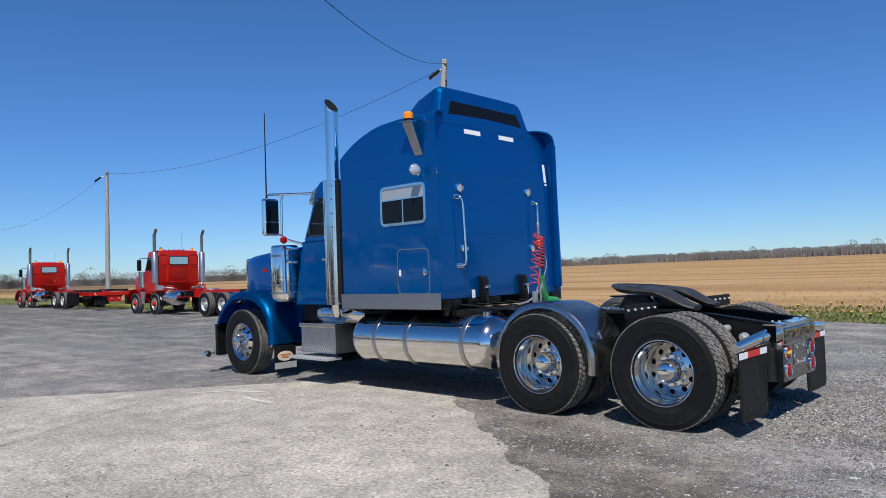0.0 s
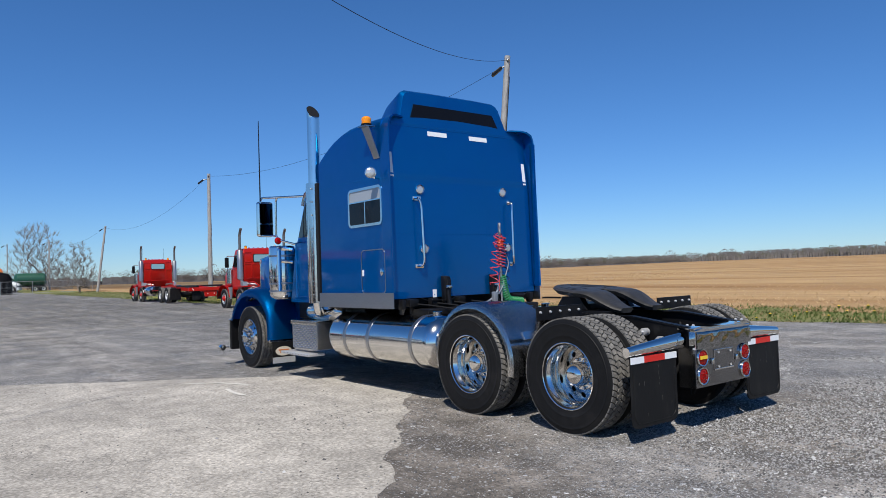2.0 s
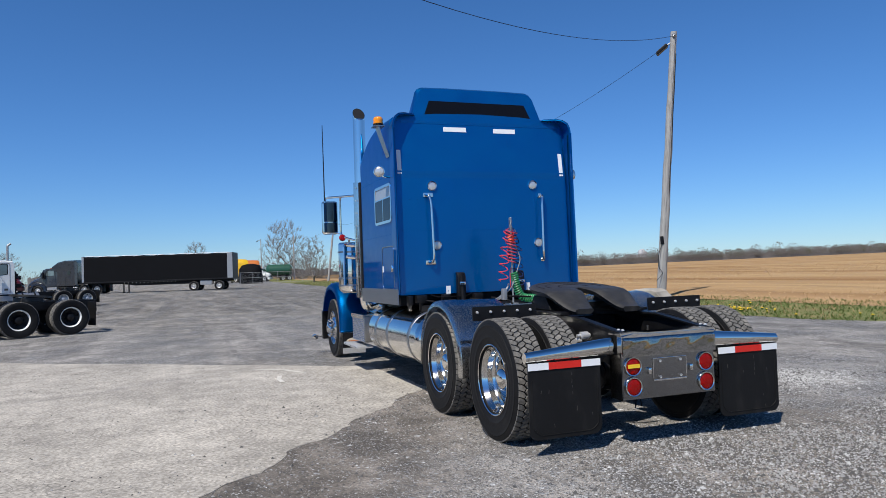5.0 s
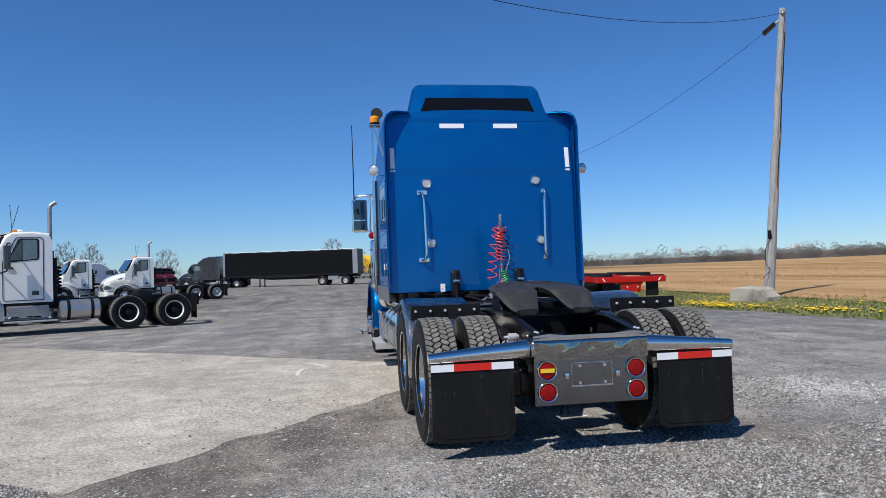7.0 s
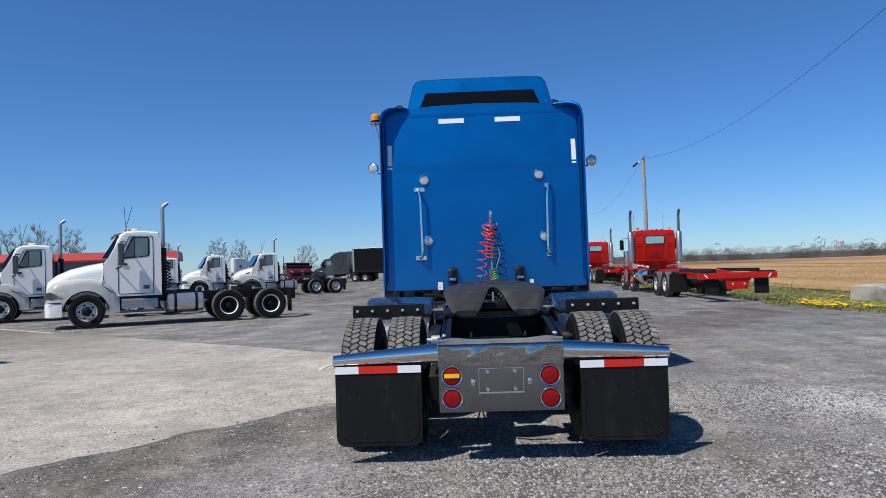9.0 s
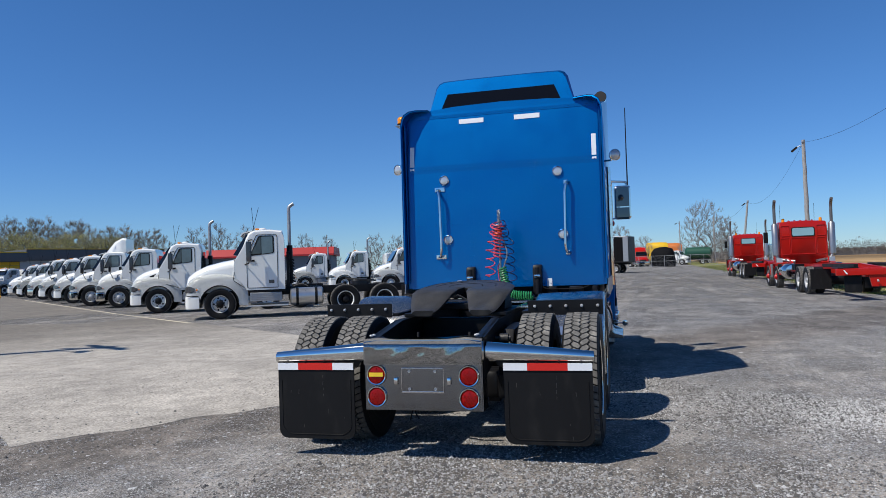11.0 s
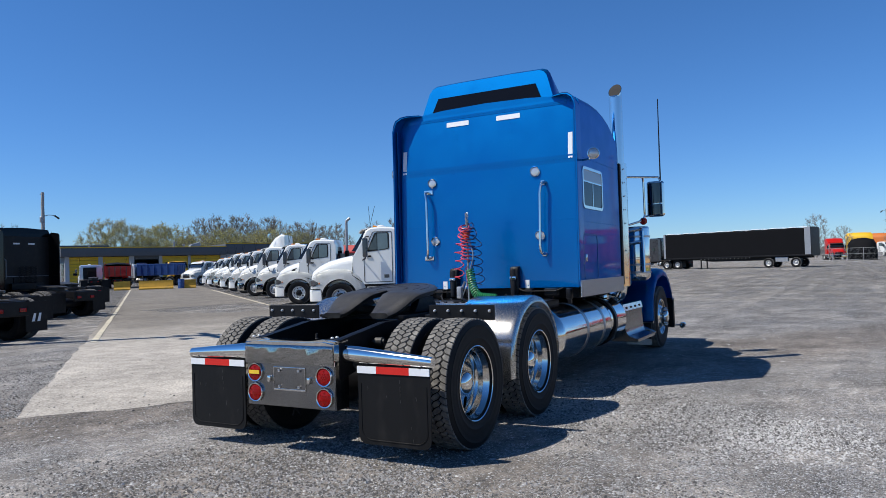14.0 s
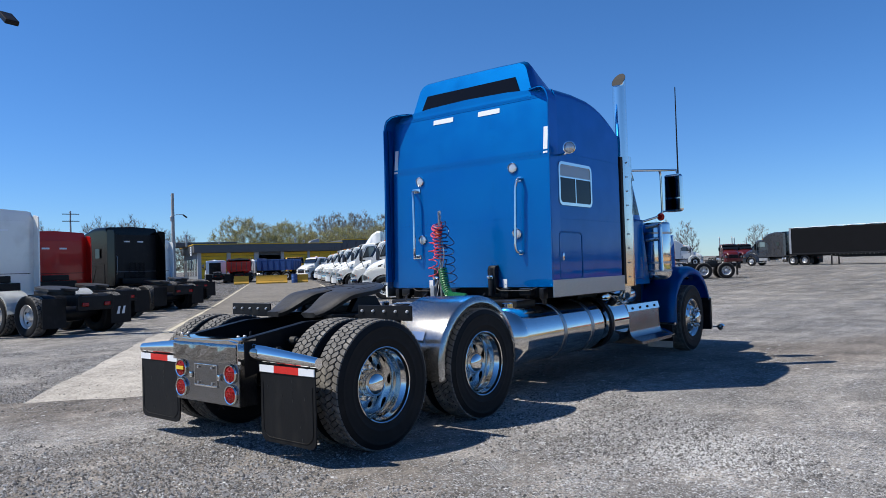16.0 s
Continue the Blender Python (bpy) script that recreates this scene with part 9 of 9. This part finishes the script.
# ---------- trees ----------
def tree_meshes(seed, height, width, leafy, targets=700, twigs=12, low=0.22, leaf_size=0.15):
    """A broad tree: limbs reach out one after another to points spread through a dome, each from the nearest wood already there; fine twigs and leaves at the ends."""
    rng = random.Random(seed)
    wood = B()
    base = height * low
    pts = np.zeros((3 + 2 * targets, 3))
    pts[:3] = ((0, 0, -0.3), (0.02 * height * rng.uniform(-1, 1), 0, base * 0.5), (rng.uniform(-0.1, 0.1), rng.uniform(-0.1, 0.1), base))
    above = [-1, 0, 1]
    lumps = [(rng.uniform(0, 6.28), rng.uniform(0.93, 1.05)) for _ in range(7)]
    goals = []
    while len(goals) < targets:
        a, q = rng.uniform(0, 2 * math.pi), rng.random() ** 0.36
        up = rng.uniform(-0.15, 1.0)
        lump = min(lumps, key=lambda w: abs(math.atan2(math.sin(a - w[0]), math.cos(a - w[0]))))[1]
        r = q * lump * math.sqrt(max(0.0, 1 - up * up)) * width / 2
        z = base + (height * lump - base) * max(-0.1, up) * (0.3 + 0.7 * q)
        goals.append((r * math.cos(a), r * math.sin(a), z))
    goals.sort(key=lambda g: math.dist(g, pts[2]))
    ends, n = [], 3
    for g in goals:
        g = np.array(g)
        reach = np.linalg.norm(g - pts[2])
        d = np.linalg.norm(pts[1:n] - g, axis=1) + 0.40 * np.abs(reach * 0.6 - np.linalg.norm(pts[1:n] - pts[2], axis=1)) + 0.5 * (pts[1:n, 2] > g[2])
        best = 1 + int(d.argmin())
        p = pts[best]
        bow = np.array((rng.uniform(-1, 1), rng.uniform(-1, 1), rng.uniform(-1.2, 0.4))) * np.linalg.norm(g - p) * 0.08
        pts[n], pts[n + 1] = (p + g) / 2 + bow, g
        above += [best, n]
        ends.append(n + 1)
        n += 2
    load = [1] * n
    for i in range(n - 1, 0, -1):
        if i % 2 == 0 and i > 2:
            load[i] += 1
        load[above[i]] += load[i]
    thick = height * 0.018 / math.sqrt(load[0])
    for i in range(1, n):
        r0, r1 = thick * math.sqrt(load[above[i]]), thick * math.sqrt(load[i])
        tube(wood, [pts[above[i]], pts[i]], r1, 7 if r1 > 0.09 else 3, [min(1.4, r0 / r1), 1.0], False)
    verts, faces, mats = [], [], []

    def blade(a, b, side, m=0):
        k = len(verts)
        verts.extend((a - side, a + side, b))
        faces.append((k, k + 1, k + 2))
        mats.append(m)
    heart = Vector((0, 0, base * 0.6))
    fine = 0.0017 * height
    for e in ends:
        p, q = Vector(pts[e]), Vector(pts[above[e]])
        w = (p - heart).normalized()
        for _ in range(twigs):
            # long fine rods that fan outwards, each with side shoots
            a = q.lerp(p, rng.uniform(0.0, 1.0))
            d = (w * 1.1 + Vector((rng.gauss(0, 0.65), rng.gauss(0, 0.65), 0.2 + rng.gauss(0, 0.45)))).normalized()
            b = a + d * rng.uniform(0.5, 1.15) * height / 13
            side = d.cross(Vector((rng.uniform(-1, 1), rng.uniform(-1, 1), 1))).normalized() * fine
            blade(a, b, side)
            for _ in range(2):
                a2 = a.lerp(b, rng.uniform(0.15, 0.85))
                blade(a2, a2 + (d * 1.3 + Vector((rng.uniform(-1, 1), rng.uniform(-1, 1), rng.uniform(-0.5, 0.8)))).normalized() * rng.uniform(0.25, 0.6) * height / 13, side * 0.7)
            if leafy and rng.random() < leafy:
                for _ in range(4):
                    c = a.lerp(b, rng.uniform(0.0, 1.0)) + Vector((rng.gauss(0, 0.16), rng.gauss(0, 0.16), rng.gauss(0, 0.16)))
                    u = Vector((rng.uniform(-1, 1), rng.uniform(-1, 1), rng.uniform(-1, 1))).normalized() * leaf_size * rng.uniform(0.35, 0.8)
                    v = u.orthogonal().normalized() * leaf_size * rng.uniform(0.2, 0.4)
                    k = len(verts)
                    verts.extend((c - u, c + v, c + u, c - v))
                    faces.append((k, k + 1, k + 2, k + 3))
                    mats.append(1)
    crown = bpy.data.meshes.new("crown")
    crown.from_pydata(verts, [], faces)
    return wood, crown, mats


def plant(name, label, seed, height, width, leafy=0.0, leaf=LEAF, places=(), group="", targets=330, twigs=12, low=0.22):
    wood, crown, mats = tree_meshes(seed, height, width, leafy, targets, twigs, low)
    for m in (TWIG, leaf):
        crown.materials.append(m)
    crown.polygons.foreach_set("material_index", mats)
    x, y, turn, size = places[0]
    T = thing(name, label, "tree", group, at=pose(x, y, 0, 0, 0, turn))
    T.scale = (size, size, size)
    part("trunk", wood, BARK, T, angle=60)
    new("crown", crown).parent = T
    for x, y, turn, size in places[1:]:
        c = copy_thing(T, on_lot(pose(x, y, 0, 0, 0, turn)))
        c.scale = (size, size, size)


plant("bare_tree", "large bare spreading tree beyond the fence", 3, 11.0, 9.6, places=((-150, 20.5, 0, 1.15), (-143.2, -28.9, 40, 0.62), (-150, 9.0, 200, 0.55), (-185, 3, 250, 0.9)), group="bare trees", targets=520, twigs=8, low=0.10)
plant("bare_tree", "slender bare young tree near the leaning pole", 5, 7.0, 4.6, places=((-107, 20.3, 0, 1.0), (-160, 26, 70, 0.9), (-119.8, -76.7, 20, 1.5), (-122.6, -72.8, 120, 1.6), (-125.4, -68.5, 220, 1.5), (-131.2, -58.5, 60, 1.25), (-133.4, -54.3, 90, 1.2), (-137.4, -45.5, 10, 1.2), (-139.1, -41.1, 150, 1.15)), group="bare trees", targets=280, twigs=11, low=0.16)
plant("willow_tree", "broad domed tree just coming into yellow-green leaf", 11, 12.0, 17.5, 0.85, LEAF, places=((-84.3, -111.2, 0, 0.98), (-90.8, -106.4, 80, 0.90), (-93.0, -99.6, 160, 0.72), (-97.4, -95.6, 30, 0.80), (-102.8, -90.6, 140, 0.80), (-107.6, -86.0, 230, 0.74)), group="trees behind the workshop", targets=1200, twigs=11, low=0.12)
plant("budding_tree", "tall grey tree with thin spring buds", 17, 13.0, 14.5, 0.12, LEAF2, places=((-104.2, -108.5, 0, 1.0), (-109.1, -104.0, 80, 1.02), (-113.9, -99.2, 110, 0.98), (-111.0, -87.7, 50, 0.85), (-118.4, -86.7, 10, 0.82)), group="trees behind the workshop", targets=900, twigs=11, low=0.16)
plant("bare_tree", "bare grey tree behind the parked tractors", 23, 11.0, 9.5, places=((-43.6, -104.8, 0, 0.85), (-50.8, -101.8, 60, 0.92), (-54.5, -100.0, 120, 0.95), (-60.8, -102.3, 30, 0.85), (-66.9, -104.7, 200, 0.75)), group="bare trees", targets=480, twigs=11)


def build_woods():
    """Leafless woods along the far edge of the fields."""
    rng = random.Random(31)
    verts, faces, mats = [], [], []

    def tri_(a, b, c, m):
        i = len(verts)
        verts.extend((a, b, c))
        faces.append((i, i + 1, i + 2))
        mats.append(m)

    def stand(x, y, z, h, dense, kind):
        w = h * 0.016
        tri_((x - w, y, z), (x + w, y, z), (x, y, z + h * 0.8), 0)
        wide = rng.uniform(0.34, 0.52) * h
        for _ in range(int(dense * 1.5)):
            # a round head of fine upright spray
            a, b = rng.uniform(0, 2 * math.pi), rng.uniform(-0.55, 1.0)
            r = wide * math.sqrt(max(0.0, 1 - b * b)) * rng.random() ** 0.4
            cx, cy, cz = x + r * math.cos(a), y + r * math.sin(a), z + h * (0.58 + 0.38 * b)
            up = h * rng.uniform(0.045, 0.10)
            q = h * rng.uniform(0.014, 0.034)
            out = 0.5 * up * r / wide * math.cos(a) + rng.uniform(-0.2, 0.2) * up
            tri_((cx - q, cy, cz - up * 0.4), (cx + q, cy + rng.uniform(-q, q), cz - up * 0.4), (cx + out, cy, cz + up * 0.6), kind)
    def row(x0, y0, x1, y1, count, h0, h1, dense, deep, green=0.15):
        # dense undergrowth inside the stand
        last = None
        for k in range(2 * count + 1):
            t = k / (2 * count)
            x, y = x0 + (x1 - x0) * t, y0 + (y1 - y0) * t + deep * 0.6 + rng.uniform(-1, 1)
            z = land_z(x, y) - 0.3
            now = ((x, y, z), (x, y, z + h0 * rng.uniform(0.62, 0.86)))
            if last:
                tri_(last[0], now[0], now[1], 0)
                tri_(last[0], now[1], last[1], 0)
            last = now
        for k in range(count):
            t = (k + rng.random()) / count
            x, y = x0 + (x1 - x0) * t, y0 + (y1 - y0) * t + rng.uniform(0, deep)
            stand(x, y, land_z(x, y) - 0.3, rng.uniform(h0, h1) * (1.35 if rng.random() < 0.03 else 0.92), dense, 1 if rng.random() > green else 2)
    row(-305, 470, 420, 440, 1250, 6.2, 7.6, 62, 24, 0.12)
    row(-305, 468, 420, 438, 600, 4.6, 5.8, 50, 6, 0.2)
    row(-760, 470, -305, 470, 700, 4.0, 8.0, 60, 34, 0.2)
    row(-300, 50, -330, 470, 800, 4.2, 7.2, 60, 22, 0.15)
    row(-300, 50, -330, 470, 700, 2.2, 3.6, 44, 4, 0.25)
    row(-280, -60, -300, 50, 160, 4, 7, 26, 12, 0.25)
    me = bpy.data.meshes.new("woods")
    me.from_pydata(verts, [], faces)
    for m in (WOODS, WOODS, WOODS_G):
        me.materials.append(m)
    me.polygons.foreach_set("material_index", mats)
    ob = new("woods", me)
    tagged(ob, "leafless brown woods along the far field edge", "woods", kind="stuff")


build_woods()


# ---------- small ground cover ----------
def scatter(name, mat, label, category, make):
    verts, faces, mats = [], [], []
    make(verts, faces, mats)
    me = bpy.data.meshes.new(name)
    me.from_pydata(verts, [], faces)
    for m in (mat if isinstance(mat, (list, tuple)) else [mat]):
        me.materials.append(m)
    if mats:
        me.polygons.foreach_set("material_index", mats)
    tagged(new(name, me), label, category, kind="stuff")


def make_grass(verts, faces, mats):
    rng = random.Random(5)
    for _ in range(52000):
        t = rng.random()
        x = -60 + 72 * t if rng.random() < 0.8 else -110 + 50 * rng.random()
        e = verge_edge(x) + 0.22 * math.sin(x * 0.7) + 0.16 * math.sin(x * 1.9)
        y = e - 0.1 + (22.0 - e) * rng.random()
        if y < e + 0.3 and rng.random() < 0.35:
            continue
        z = max(0, y - 19) * 0.06 + lift(x, y)
        h = rng.uniform(0.03, 0.11)
        a = rng.uniform(0, math.pi)
        w = rng.uniform(0.01, 0.028)
        i = len(verts)
        verts.extend(((x - w * math.cos(a), y - w * math.sin(a), z), (x + w * math.cos(a), y + w * math.sin(a), z), (x + rng.uniform(-0.1, 0.1), y + rng.uniform(-0.1, 0.1), z + h)))
        faces.append((i, i + 1, i + 2))
        mats.append(0 if rng.random() < 0.8 else 2)
    for k in range(74):
        cx = rng.uniform(-60, 10)
        cy = verge_edge(cx) + rng.uniform(0.3, 3.0)
        if k < 16:
            cx, cy = ((-20.4 + 0.36 * k, 17.35 + 0.1 * (k % 3)) if k < 10 else (-15.6 + 0.28 * (k - 10), 18.2 + 0.25 * (k % 2)))
        for _ in range(rng.randint(7, 16) if k < 16 else rng.randint(1, 9)):
            x = cx + rng.gauss(0, 0.36 if k < 16 else 0.7)
            y = min(22.5, max(verge_edge(x) + 0.1, cy + rng.gauss(0, 0.42)))
            z = max(0, y - 19) * 0.06 + lift(x, y) + rng.uniform(0.07, 0.13)
            r = rng.uniform(0.025, 0.05)
            i = len(verts)
            verts.extend([(x + r * math.cos(q), y + r * math.sin(q), z) for q in (0, 1.05, 2.1, 3.14, 4.2, 5.2)] + [(x, y, z + 0.025), (x, y, z - 0.12)])
            for q in range(6):
                faces.append((i + q, i + (q + 1) % 6, i + 6))
                mats.append(1)
            faces.append((i, i + 3, i + 7))
            mats.append(0)


def make_stubble(verts, faces, mats):
    rng = random.Random(6)
    for _ in range(42000):
        y = 21.4 + 60 * rng.random() ** 2.2
        y = max(20.9, 21.4 + round((y - 21.4) / 0.75) * 0.75 + rng.gauss(0, 0.16))
        x = rng.uniform(-75, 25)
        z = land_z(x, y)
        h = rng.uniform(0.03, 0.10)
        w = rng.uniform(0.01, 0.03)
        a = rng.uniform(0, math.pi)
        i = len(verts)
        verts.extend(((x - w * math.cos(a), y - w * math.sin(a), z), (x + w * math.cos(a), y + w * math.sin(a), z), (x + rng.uniform(-0.12, 0.12), y + rng.uniform(-0.1, 0.1), z + h)))
        faces.append((i, i + 1, i + 2))


def make_gravel(verts, faces, mats):
    rng = random.Random(7)
    made = 0
    while made < 120000:
        heap = made < 2600
        x, y = (rng.gauss(-4.5, 0.42), rng.gauss(10.75, 0.34)) if heap else (rng.uniform(-14, 2.5), rng.uniform(-3, 14.5))
        nn, s = 0.8 * x - 0.6 * y, -0.6 * x - 0.8 * y
        paved = -10.6 < nn < -3.95 and s > -1.3
        if paved and rng.random() < 0.985:
            continue
        if not heap and -3.0 < s < -1.3 and rng.random() < 0.90:
            continue
        fade = max(0.0, min(1.0, 1.35 - math.hypot(x + 3.2, (y - 7.0) * 0.9) / 8.5))
        if not heap and (rng.random() > fade or nn < -10.6 or noise.noise(Vector((x * 0.45, y * 0.45, 2))) + 0.4 * noise.noise(Vector((x * 1.7, y * 1.7, 5))) < rng.uniform(-0.35, 0.42)):
            continue
        r = rng.uniform(0.0040, 0.0125) * (1.9 if rng.random() < 0.05 else 1)
        z = 0.004 if paved else 0.0
        i = len(verts)
        a = rng.uniform(0, 6.28)
        ring = [(x + r * rng.uniform(0.7, 1.2) * math.cos(a + q * 1.57), y + r * rng.uniform(0.7, 1.2) * math.sin(a + q * 1.57), z) for q in range(4)]
        verts.extend(ring + [(x + rng.uniform(-0.3, 0.3) * r, y + rng.uniform(-0.3, 0.3) * r, z + r * rng.uniform(0.6, 1.0))])
        m = 2 if heap and rng.random() < 0.75 else (1 if rng.random() < 0.6 else 0) if -3.0 < s < -1.3 else rng.choice((0, 0, 0, 0, 0, 0, 1, 1, 1, 1, 1, 2))
        for q in range(4):
            faces.append((i + q, i + (q + 1) % 4, i + 4))
            mats.append(m)
        made += 1


STONE_DK = material("dark_gravel", (0.085, 0.083, 0.081), 0.9, 0.0, 0.35, 3.0)
scatter("verge_grass", [GRASS, DANDELION, STUBBLE], "tufted grass with yellow dandelions", "grass", make_grass)
scatter("field_stubble", STUBBLE, "dry crop stubble on the field", "stubble", make_stubble)
STONE_LT = material("pale_gravel", (0.47, 0.468, 0.46), 0.9, 0.0, 0.2, 3.0)
scatter("gravel", [STONE, STONE_DK, STONE_LT], "loose grey gravel strewn over the lot", "gravel", make_gravel)
